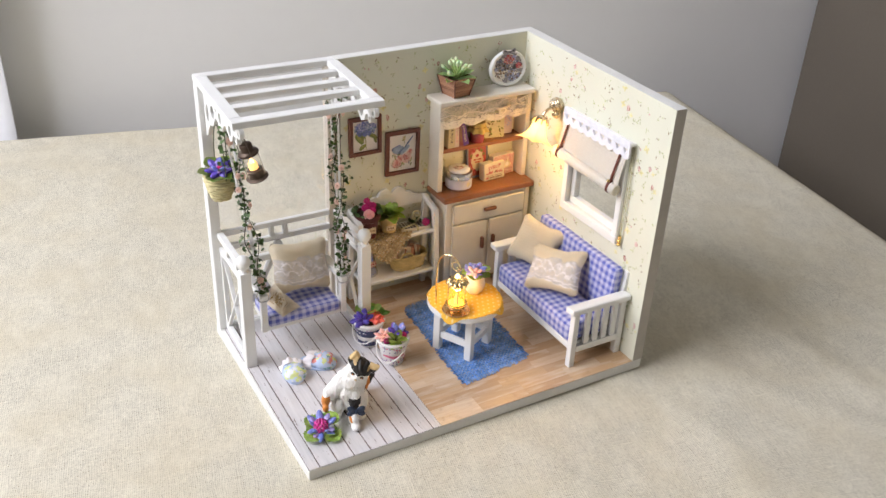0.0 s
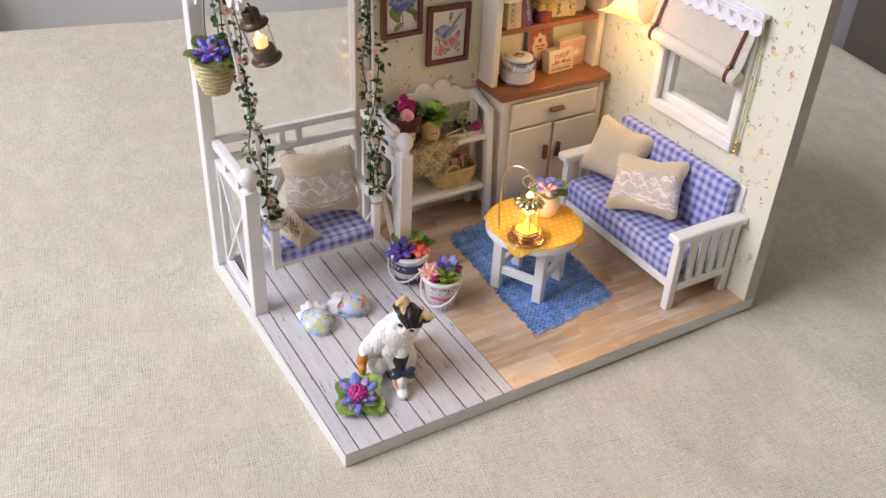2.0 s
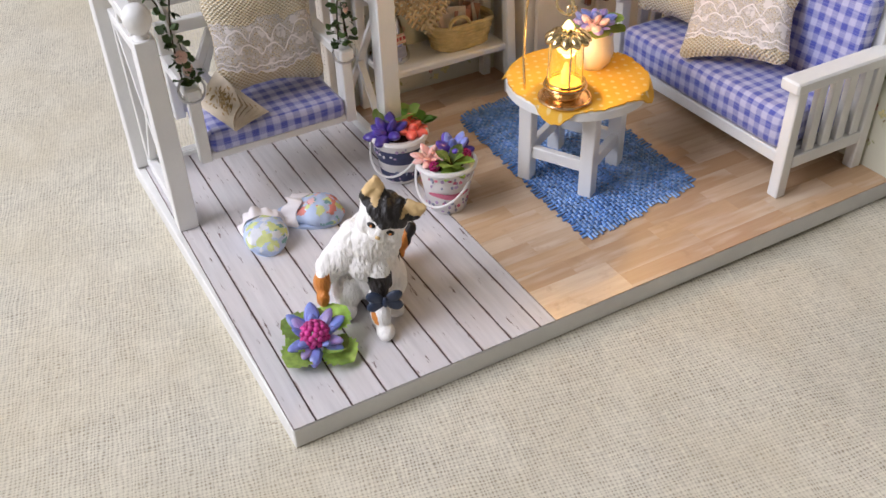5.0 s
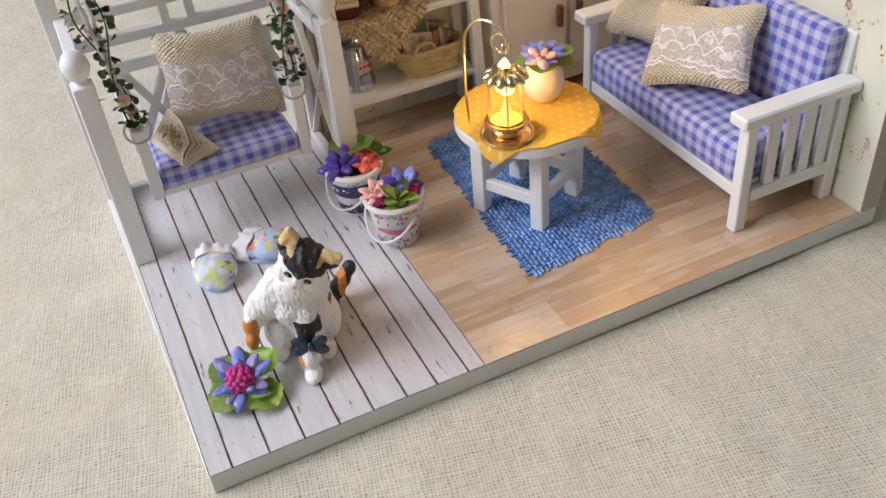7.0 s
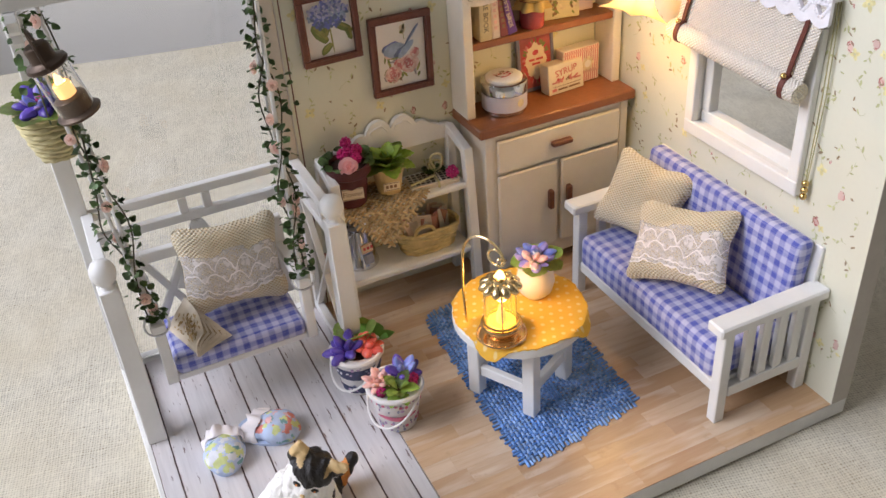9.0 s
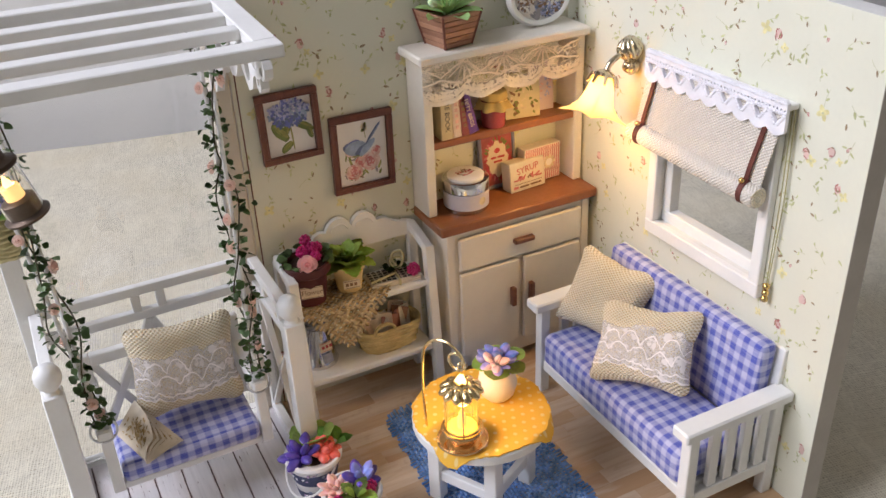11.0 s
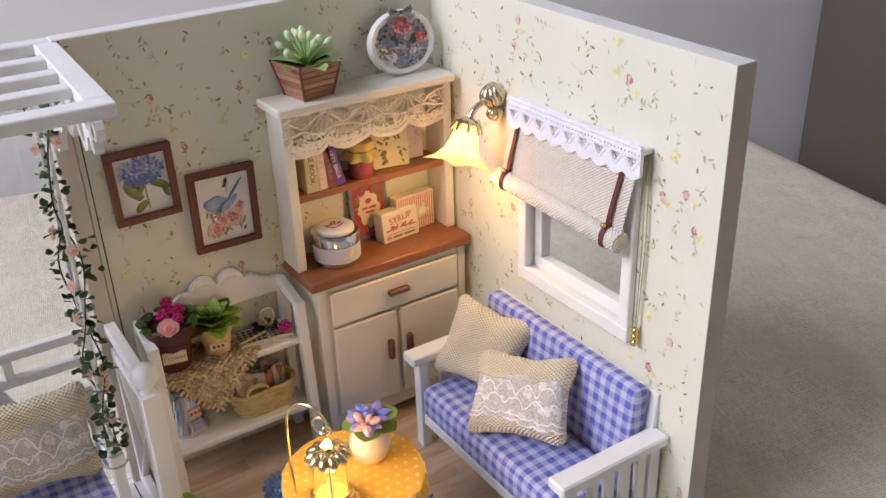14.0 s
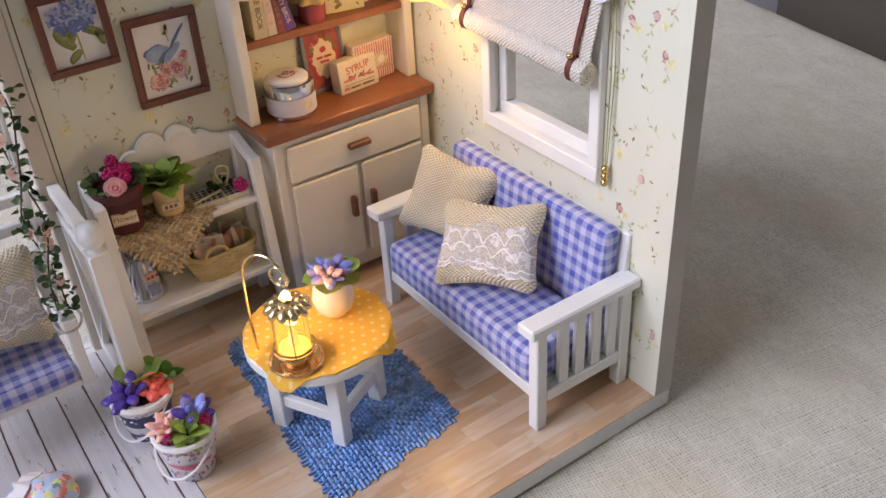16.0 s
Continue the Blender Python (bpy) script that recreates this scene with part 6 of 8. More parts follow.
def woven(name, w, l, pitch, r, mats, deform, fringe, seed, at, label, cat):
    """A coarse plain weave of real strands, w by l, laid through deform(x, y, z)."""
    rng = random.Random(seed)
    whole = thing(name, at, label=label, category=cat)
    inv = Matrix.Translation(at).inverted()

    def strand(pts, k):
        verts, faces = [], []
        base = 0
        n = len(pts)
        for i, p in enumerate(pts):
            d = Vector(pts[min(i + 1, n - 1)]) - Vector(pts[max(i - 1, 0)])
            side = Vector((-d.y, d.x, 0)).normalized() if abs(d.x) + abs(d.y) > 1e-6 else Vector((1, 0, 0))
            for s, h in ((-1.25, 0.0), (0, 0.62), (1.25, 0.0), (0, -0.62)):
                q = Vector(p) + side * (s * r) + Vector((0, 0, h * r))
                verts.append(deform(q))
        for i in range(n - 1):
            for j in range(4):
                a, b = base + 4 * i + j, base + 4 * i + (j + 1) % 4
                faces.append((a, b, b + 4, a + 4))
        me = bpy.data.meshes.new("strand")
        me.from_pydata([(inv @ v) * U for v in verts], [], faces)
        me.materials.append(mats[k])
        me.polygons.foreach_set("use_smooth", [True] * len(faces))
        me.update()
        new("strand", me).parent = whole
    nx, ny = int(w / pitch), int(l / pitch)
    for i in range(nx):
        x = (i + 0.5) * pitch - w / 2 + rng.uniform(-0.12, 0.12) * pitch
        e0, e1 = rng.uniform(0.3, 1.0) * fringe, rng.uniform(0.3, 1.0) * fringe
        pts = []
        m = ny * 3
        for k in range(m + 1):
            y = -l / 2 - e0 + (l + e0 + e1) * k / m
            g = (y + l / 2) / pitch
            pts.append((x + 0.012 * math.sin(y * 3 + i), y, r * 0.75 + (r * 0.7 * math.cos(math.pi * (g - 0.5 + i)) if abs(y) < l / 2 else -0.1 * r)))
        strand(pts, rng.choice((len(mats) - 1, len(mats) - 1, len(mats) - 2)))
    for j in range(ny):
        y = (j + 0.5) * pitch - l / 2 + rng.uniform(-0.12, 0.12) * pitch
        e0, e1 = rng.uniform(0.3, 1.0) * fringe, rng.uniform(0.3, 1.0) * fringe
        pts = []
        m = nx * 3
        for k in range(m + 1):
            x = -w / 2 - e0 + (w + e0 + e1) * k / m
            g = (x + w / 2) / pitch
            pts.append((x, y + 0.012 * math.sin(x * 3 + j), r * 0.75 - (r * 0.7 * math.cos(math.pi * (g - 0.5 + j)) if abs(x) < w / 2 else 0.1 * r)))
        strand(pts, rng.choice((0, 1)))
    return whole


RUGM = Matrix(((0.991, 0.055, 0, 11.05), (0.133, 0.998, 0, 5.93), (0, 0, 1, 0.004), (0, 0, 0, 1)))   # a little out of square
yarns = [paint("blue_yarn", (0.13, 0.28, 0.64), 0.9, var=0.35, vs=300, bump=0.5, bs=900), paint("mid_blue_yarn", (0.21, 0.38, 0.76), 0.9, var=0.35, vs=300, bump=0.5, bs=900), paint("pale_blue_yarn", (0.30, 0.46, 0.78), 0.9, var=0.35, vs=300, bump=0.5, bs=900)]
woven("rug", 3.95, 7.0, 0.122, 0.040, yarns, lambda q: RUGM @ q, 0.24, 3, (11.05, 5.93, 0), "coarse blue woven rug with frayed edges on the laminate floor", "rug")

# ---- pictures on the back wall ----
MATTE = paint("picture_paper", (0.80, 0.77, 0.73), 0.7, var=0.05)
INK = {k: paint("picture_" + k, c, 0.7, var=0.25, vs=450, bump=0) for k, c in (("blue", (0.16, 0.19, 0.50)), ("pale_blue", (0.42, 0.44, 0.66)), ("green", (0.20, 0.24, 0.07)), ("slate", (0.14, 0.18, 0.30)), ("rose", (0.58, 0.20, 0.20)), ("pale_rose", (0.70, 0.44, 0.38)), ("brown", (0.24, 0.14, 0.08)), ("red", (0.50, 0.06, 0.08)), ("grey", (0.30, 0.28, 0.30)), ("cream", (0.72, 0.62, 0.42)), ("dark", (0.06, 0.05, 0.05)), ("olive", (0.34, 0.33, 0.10)), ("sky", (0.34, 0.42, 0.58)), ("blush", (0.76, 0.58, 0.53)))}


def dab(bm, m, x, y, l, w, a, mi, lift, n=8, rng=None, rag=0.12):
    """One printed dab: a ragged ellipse lying on m's x, y."""
    vs = []
    for k in range(n):
        t = 2 * math.pi * k / n
        s = 1 + (rng.uniform(-rag, rag) if rng else 0)
        px, py = l * s * math.cos(t), w * s * math.sin(t)
        vs.append(bm.verts.new(m @ Vector((x + px * math.cos(a) - py * math.sin(a), y + px * math.sin(a) + py * math.cos(a), lift))))
    bm.faces.new(vs).material_index = mi


def framed(x0, x1, z0, z1, tilt, label, paint_it, inks):
    cx, cz = (x0 + x1) / 2, (z0 + z1) / 2
    f = thing("picture", (cx, YI, z0), label=label, category="picture", group="pictures on the back wall")
    m = pose(cx, YI - 0.01, cz) @ UPRIGHT @ pose(0, 0, 0, 0, 0, tilt)
    w, h, b = (x1 - x0) / 2, (z1 - z0) / 2, 0.20
    bm = B()
    for lo, hi in (((-w, h - b, 0), (w, h, 0.18)), ((-w, -h, 0), (w, -h + b, 0.18)), ((-w, -h + b, 0), (-w + b, h - b, 0.178)), ((w - b, -h + b, 0), (w, h - b, 0.178))):
        box(bm, lo, hi, 0.02, m)
    for lo, hi in (((-w + b - 0.03, h - b, 0.05), (w - b + 0.03, h - b + 0.05, 0.21)), ((-w + b - 0.03, -h + b - 0.05, 0.05), (w - b + 0.03, -h + b, 0.21)), ((-w + b - 0.05, -h + b, 0.05), (-w + b, h - b, 0.21)), ((w - b, -h + b, 0.05), (w - b + 0.05, h - b, 0.21))):
        box(bm, lo, hi, 0.015, m)
    part("frame", bm, DARK_WOOD, f, "dark red-brown wooden moulding")
    part("sheet", box(B(), (-w + b, -h + b, 0.0), (w - b, h - b, 0.05), 0, m), MATTE, f, "off-white paper")
    bm = B()
    paint_it(bm, m, random.Random(int(x0 * 10)))
    part("printed_picture", bm, inks, f, kind="stuff")


def hydrangea(bm, m, rng):
    for x, y, l, w, a in ((-0.30, -0.16, 0.36, 0.17, -0.9), (0.42, -0.08, 0.34, 0.11, -0.55), (-0.14, -0.62, 0.24, 0.11, 0.7), (0.58, -0.30, 0.22, 0.09, -1.3), (-0.08, -0.08, 0.26, 0.11, -1.9)):
        dab(bm, m, x, y, l, w, a, 2, 0.052, 12, rng)
        dab(bm, m, x + 0.03, y + 0.03, l * 0.85, w * 0.5, a, 7, 0.0525, 10, rng)
        dab(bm, m, x, y, l * 0.9, 0.012, a, 2, 0.053, 8)
    dab(bm, m, 0.05, -0.36, 0.025, 0.44, 0.05, 7, 0.0535)
    for k in range(46):
        r, a = 0.50 * math.sqrt((k + 0.5) / 46), 2.4 * k
        x, y, size, turn = 0.02 + r * 1.15 * math.cos(a), 0.38 + r * 0.75 * math.sin(a), rng.uniform(0.06, 0.085), rng.uniform(0, 1.5)
        shade = 0.055 + 0.0008 * k
        tint = rng.choice((0, 1, 1, 8, 8)) if y > 0.25 else rng.choice((0, 0, 3, 1))
        for q in range(4):
            b = turn + 1.57 * q
            dab(bm, m, x + 0.8 * size * math.cos(b), y + 0.8 * size * math.sin(b), size * 0.75, size * 0.6, b, tint if q % 3 else rng.choice((0, 1, 3)), shade + 0.0001 * q, 7, rng)
        dab(bm, m, x, y, 0.018, 0.018, 0, 3, shade + 0.0006, 5)


def blue_and_roses(bm, m, rng):
    for k in range(40):      # twigs and leaves
        dab(bm, m, rng.uniform(-0.60, 0.56), rng.uniform(-0.85, -0.02), rng.uniform(0.08, 0.16), rng.uniform(0.02, 0.05), rng.uniform(0, 3), rng.choice((2, 7, 6, 10)), 0.0515 + 0.00005 * k, 7, rng)
    for x, y, l, w, a, ink in ((-0.20, 0.13, 0.36, 0.22, 0.10, 8), (-0.46, 0.20, 0.15, 0.13, 0.2, 3), (-0.30, 0.26, 0.26, 0.12, 0.35, 0), (-0.33, 0.02, 0.22, 0.13, 0.1, 9), (-0.42, 0.08, 0.13, 0.12, 0.2, 5), (0.16, 0.10, 0.34, 0.11, 0.75, 8),
                               (0.02, 0.06, 0.28, 0.12, 0.5, 3), (0.36, 0.50, 0.42, 0.05, 0.90, 3), (0.40, 0.50, 0.38, 0.018, 0.90, 8), (0.10, 0.14, 0.22, 0.03, 0.6, 0), (-0.05, 0.20, 0.18, 0.03, 0.5, 8)):
        dab(bm, m, x, y, l, w, a, ink, 0.0545 + 0.0003 * (1 + x), 14, rng, 0.06)
    for cx, cy, r in ((0.24, -0.36, 0.30), (-0.30, -0.62, 0.26), (0.44, -0.06, 0.13), (-0.10, -0.34, 0.15)):
        dab(bm, m, cx, cy, r * 1.05, r * 0.95, 0, 9, 0.0560, 14, rng)
        for k in range(26):
            f = (k + 0.5) / 26
            q, a = r * f ** 0.6, 2.4 * k
            dab(bm, m, cx + q * math.cos(a), cy + q * math.sin(a), rng.uniform(0.07, 0.12), rng.uniform(0.018, 0.04), a + 1.57, rng.choice((4, 5, 5, 9)) if f > 0.3 else 4, 0.0565 + 0.0003 * k, 8, rng)
    for x, y, l, w, a, ink in ((0.10, 0.74, 0.10, 0.14, 0.2, 11), (0.13, 0.80, 0.05, 0.09, -0.2, 7), (0.06, 0.66, 0.07, 0.05, 0.6, 7), (0.12, 0.52, 0.012, 0.12, 0.1, 7)):
        dab(bm, m, x, y, l, w, a, ink, 0.0535, 10, rng)


inks = [INK[k] for k in ("blue", "pale_blue", "green", "slate", "rose", "pale_rose", "brown", "olive", "sky", "blush", "grey", "cream")]
framed(7.10, 8.90, 8.35, 10.44, 0.8, "blue hydrangea print in a dark wooden frame on the wall", hydrangea, inks)
framed(9.14, 11.12, 6.90, 9.35, -0.6, "print of blue and pink shapes in a dark wooden frame", blue_and_roses, inks)


# ---- plant shelf: back, sides and what stands on it ----
def crest():
    pts = [(-2.34, 0.0), (2.06, 0.0), (2.06, 0.42)]
    pts += [(2.06 - 0.31 * k / 4, 0.42 + 0.02 * k) for k in range(1, 5)]
    prof = []
    for k in range(61):
        x = 1.7 - 3.4 * k / 60
        s = abs(x)
        if s < 0.84:
            z = 0.76 + 0.36 * math.sin(math.pi * s / 0.84) ** 0.6 + 0.04 * (1 - s)
        elif s < 1.35:
            z = 0.76 - 0.15 * (s - 0.84) / 0.51 + 0.10 * math.sin(math.pi * (s - 0.84) / 0.51)
        else:
            z = 0.61 - 0.13 * (s - 1.35) / 0.35
        prof.append((x, z))
    pts += prof + [(-2.34, 0.42)]
    return plate(B(), pts, 0.18, pose(9.50, 11.62, 5.05) @ UPRIGHT)


part("scalloped_back", crest(), WHITE, ps)
for x in (-0.42, 0.42):
    part("carved_scallop", tube(B(), [(9.50 + x + (0.29 + 0.02 * math.cos(5 * a)) * math.cos(a), 11.43, 5.76 + (0.22 + 0.03 * abs(math.cos(2.5 * a))) * math.sin(a)) for a in np.linspace(0.1, 3.04, 25)], 0.022, 6), WHITE, ps, smooth=True)
part("back_rail", box(B(), (7.25, 11.42, 3.3), (11.45, 11.58, 3.6), 0.02), WHITE, ps)

JUTE = [paint("jute", (0.48, 0.35, 0.18), 0.9, var=0.3, vs=300, bump=0.6, bs=900), paint("pale_jute", (0.60, 0.47, 0.27), 0.9, var=0.3, vs=300, bump=0.6, bs=900)]
JT = pose(8.55, 10.3, 4.02, 0, 0, 43)


def drape(q):
    p = JT @ q
    over = 10.08 - p.y
    if over > 0:
        drop = max(0.0, over - 0.1)
        p = Vector((p.x, 10.08 - min(over, 0.1) - drop * 0.25, p.z - drop * 0.95 - min(over, 0.1) * 0.3))
    return p


woven("shelf_mat", 2.3, 2.2, 0.150, 0.043, JUTE, drape, 0.14, 5, (8.55, 10.35, 4.0), "natural jute mat hanging over the shelf edge", "mat")


def flat_text(words, size, m, mat, parent, name="lettering"):
    """Lettering in the built-in font as a thin mesh."""
    cu = bpy.data.curves.new(name, "FONT")
    cu.body, cu.size, cu.align_x, cu.align_y, cu.extrude = words, size, "CENTER", "CENTER", 0.003
    ob = new(name + "_raw", cu)
    me = bpy.data.meshes.new_from_object(ob.evaluated_get(bpy.context.evaluated_depsgraph_get()))
    bpy.data.objects.remove(ob)
    bm = B()
    bm.from_mesh(me)
    bpy.data.meshes.remove(me)
    bm.transform(m)
    return part(name, bm, mat, parent)


LABEL = paint("cream_label", (0.70, 0.60, 0.44), 0.7, var=0.08)


def pot_label(parent, m, w, h, words, ink):
    """A small label bent to a pot's front."""
    part("label", box(B(), (-w / 2, -h / 2, 0), (w / 2, h / 2, 0.02), 0.008, m), LABEL, parent, "cream paper label")
    bm = B()
    for lo, hi in (((-w / 2 + 0.02, h / 2 - 0.035, 0.02), (w / 2 - 0.02, h / 2 - 0.02, 0.024)), ((-w / 2 + 0.02, -h / 2 + 0.02, 0.02), (w / 2 - 0.02, -h / 2 + 0.035, 0.024))):
        box(bm, lo, hi, 0, m)
    if not words:
        for k in range(3):
            box(bm, (-w / 2 + 0.07 + 0.13 * k, -0.05, 0.02), (-w / 2 + 0.16 + 0.13 * k, 0.05, 0.024), 0, m)
    part("print", bm, ink, parent, kind="stuff")
    if words:
        flat_text(words, h * 0.62, m @ pose(0, 0, 0.021), ink, parent)


RP = (7.74, 10.80, 4.08)
rp = thing("flower_pot", RP, label="dark red clay pot with a pink rose and magenta berries", category="pot", group="pots on the plant shelf")
part("pot", lathe(B(), [(0.43, 0.0), (0.47, 0.03), (0.60, 1.02), (0.65, 1.05), (0.71, 1.10), (0.72, 1.36), (0.67, 1.39), (0.60, 1.36), (0.54, 1.2)], 28, pose(*RP)), paint("dark_red_clay", (0.085, 0.014, 0.014), 0.5, var=0.2), rp, smooth=True)
part("soil", lathe(B(), [(0.59, 1.24), (0.5, 1.30), (0.2, 1.34)], 16, pose(*RP)), SOIL, rp, smooth=True)
pot_label(rp, pose(RP[0] - 0.10, RP[1] - 0.545, RP[2] + 0.58, 82, 0, -12), 0.66, 0.36, "Flower", INK["brown"])
piece("rose", PINK_ROSE, rp, rot_up((7.62, 10.32, 5.56), (-0.1, -0.9, 0.6), 0.50))
for x, y, z, s in ((7.68, 10.92, 5.56, 0.42), (7.96, 10.9, 5.64, 0.4), (8.0, 10.7, 5.46, 0.38), (8.14, 10.94, 5.62, 0.36), (7.86, 11.1, 5.84, 0.38)):
    piece("berry", BERRY, rp, rot_up((x, y, z), (0, -0.3, 1), s))
rng = random.Random(12)
for k in range(34):
    a = rng.uniform(0, 6.28) if k < 24 else rng.uniform(2.2, 3.2)
    p = (RP[0] + 0.55 * math.cos(a), RP[1] + 0.5 * math.sin(a), RP[2] + 1.38 + rng.uniform(0, 0.15))
    piece("leaf", IVY_LEAF, rp, rot_to(p, (math.cos(a), math.sin(a), rng.uniform(-0.3, 0.8)), rng.uniform(0.2, 0.32), rng.uniform(-40, 40)))

CP = (9.05, 10.90, 4.05)
cp = thing("flower_pot", CP, label="small yellow clay pot planted with a leafy green plant", category="pot", group="pots on the plant shelf")
part("pot", lathe(B(), [(0.34, 0.0), (0.38, 0.03), (0.47, 0.72), (0.54, 0.76), (0.56, 0.95), (0.52, 0.98), (0.46, 0.9)], 28, pose(*CP)), paint("yellow_clay", (0.66, 0.50, 0.24), 0.6, var=0.1), cp, smooth=True)
part("soil", lathe(B(), [(0.47, 0.84), (0.4, 0.9), (0.2, 0.92)], 16, pose(*CP)), SOIL, cp, smooth=True)
pot_label(cp, pose(CP[0] - 0.08, CP[1] - 0.45, CP[2] + 0.38, 82, 0, -10), 0.52, 0.27, "", INK["brown"])
rosette(cp, (CP[0], CP[1], CP[2] + 0.92), (0, -0.1, 1), ((FRILLED_LEAF, 7, 0.80, 22, 0.1), (FRILLED_LEAF, 7, 0.80, 42, 0.08), (FRILLED_LEAF, 6, 0.70, 64, 0.06), (GREEN_LEAF, 4, 0.5, 78, 0.04)), "leaf", rng=random.Random(14))

# bundle of papers with a bow
NP = (10.45, 10.75, 4.01)
nb = thing("paper_bundle", NP, (0, 0, -6), "bundle of printed papers tied with straw twine and a flower", "papers")
for k in range(4):
    part("paper", box(B(), (-0.85 + 0.03 * k, -0.42, 0.045 * k), (0.8, 0.42 - 0.03 * k, 0.045 * k + 0.04), 0.008, pose(0, 0, 0, 0, 0, 3 * (k % 2))), paint("newsprint", (0.72, 0.66, 0.55), 0.8, var=0.1) if k == 0 else bpy.data.materials["newsprint"], nb, local=True)
bm = B()
for k in range(8):
    for j in range(5):
        box(bm, (-0.78 + 0.17 * k, -0.36 + 0.15 * j, 0.185), (-0.66 + 0.17 * k, -0.27 + 0.15 * j, 0.19))
part("print", bm, INK["dark"], nb, local=True, kind="stuff")
tw = paint("straw_twine", (0.55, 0.50, 0.28), 0.85, var=0.2, vs=300)
bm = tube(B(), [(0.1, -0.46, -0.0), (0.1, -0.44, 0.2), (0.08, 0, 0.26), (0.1, 0.44, 0.2)], 0.04, 6)
tube(bm, [(0.05, -0.1, 0.26), (-0.35, -0.3, 0.3), (-0.8, -0.35, 0.22)], 0.04, 6)
for s in (1, -1):
    tube(bm, [(0.10 + s * (0.03 + 0.20 * math.sin(a)) + 0.12, 0.05 + 0.16 * math.sin(a * 0.5), 0.28 + (0.56 if s > 0 else 0.34) * math.sin(a / 2)) for a in np.linspace(0, 6.2, 16)], 0.042, 6)
part("twine", bm, tw, nb, "straw twine bow", local=True, smooth=True)
piece("berry", BERRY, nb, rot_up((10.98, 10.48, 4.22), (0.3, -0.5, 1), 0.45))
rng = random.Random(15)
for k in range(14):
    piece("leaf", IVY_LEAF, nb, rot_to((10.2 + 0.8 * rng.random(), 10.75 + 0.3 * rng.random(), 4.24 + 0.15 * rng.random()), (rng.uniform(-1, 1), rng.uniform(-1, 0.4), rng.uniform(0, 0.8)), rng.uniform(0.2, 0.3)))

# milk can
MC = (7.82, 10.98, 1.68)
SILVER = paint("polished_tin", (0.62, 0.62, 0.64), 0.16, 1.0, var=0.06, bump=0.05)
mc = thing("milk_can", MC, label="shiny conical tin can with a small label on the lower shelf", category="can")
part("body", lathe(B(), [(0.56, 0.0), (0.60, 0.03), (0.60, 0.10), (0.57, 0.22), (0.36, 1.22), (0.32, 1.30), (0.36, 1.38), (0.33, 1.38), (0.28, 1.30)], 30, pose(*MC)), SILVER, mc, smooth=True)
pot_label(mc, pose(MC[0] + 0.10, MC[1] - 0.49, MC[2] + 0.78, 77, 0, 10), 0.42, 0.30, "", INK["red"])
part("lower_label", box(B(), (-0.17, -0.16, 0), (0.17, 0.16, 0.02), 0.008, pose(MC[0] + 0.11, MC[1] - 0.57, MC[2] + 0.40, 77, 0, 10)), INKS["grey_blue"], mc, "blue-grey printed label")
part("side_handle", tube(B(), [(MC[0] - 0.2 - 0.28 * math.sin(a), MC[1] - 0.2, MC[2] + 0.9 + 0.4 * math.cos(a)) for a in np.linspace(0.3, 2.8, 10)], 0.03, 6), SILVER, mc, smooth=True)

# basket of papers
BP = (10.12, 10.76, 1.68)
bp = thing("basket", BP, label="oval straw basket filled with small paper packets", category="basket")
STRAW2 = paint("yellow_straw", (0.60, 0.47, 0.21), 0.8, var=0.22, vs=260, bump=0.6, bs=400)
bm = B()
for k in range(8):
    f = 1 + 0.035 * k
    tube(bm, [(BP[0] + (0.86 * f + 0.02 * math.sin(11 * a + k * 3)) * math.copysign(abs(math.cos(a)) ** 0.7, math.cos(a)), BP[1] + (0.48 * f + 0.02 * math.sin(11 * a + k * 3)) * math.copysign(abs(math.sin(a)) ** 0.7, math.sin(a)), BP[2] + 0.08 + 0.105 * k + 0.015 * math.sin(4 * a + k)) for a in np.linspace(0, 6.2832, 44)], 0.072, 6)
part("wicker", bm, STRAW2, bp, smooth=True)
part("handle_loop", tube(B(), [(BP[0] - 0.3 + 0.34 * math.cos(a), BP[1] - 0.58, BP[2] + 0.86 + 0.28 * math.sin(a)) for a in np.linspace(-0.1, 3.24, 14)], 0.06, 6), STRAW2, bp, smooth=True)
part("base", box(B(), (BP[0] - 0.7, BP[1] - 0.36, BP[2] + 0.02), (BP[0] + 0.7, BP[1] + 0.36, BP[2] + 0.1)), STRAW2, bp)
rng = random.Random(21)
packs = [paint("packet_" + str(k), c, 0.6, var=0.12, vs=250) for k, c in enumerate(((0.70, 0.60, 0.48), (0.48, 0.22, 0.15), (0.76, 0.69, 0.58), (0.66, 0.50, 0.40), (0.34, 0.18, 0.12)))]
for k in range(13):
    m = pose(BP[0] - 0.62 + 0.105 * k, BP[1] + rng.uniform(-0.15, 0.25), BP[2] + 0.12, rng.uniform(-14, 6), rng.uniform(-16, 22), rng.uniform(-35, 35))
    part("packet", box(B(), (-0.28, -0.02, 0), (0.28, 0.02, rng.uniform(0.95, 1.25)), 0.008, m), packs[k % 5], bp)

# ---- hutch dressing ----
def valance(u, v):
    x = hx0 - 0.25 + 5.4 * u
    low = 1.08 + 0.24 * abs(math.sin(math.pi * 4 * u)) ** 0.7 - 0.12 * u
    z = 10.80 - low * v
    return Vector((x, UY - 0.06 - 0.04 * math.sin(u * 40) * v - 0.03 * v, z))


vl = thing("lace_valance", (14.4, UY - 0.06, 10.85), label="cream lace valance hung under the hutch top board", category="lace")
part("net", sheet(B(), 120, 12, lambda u, v: valance(u, 1 - v), uv=(4.62, 1.05)), LACE_CREAM, vl, smooth=True)
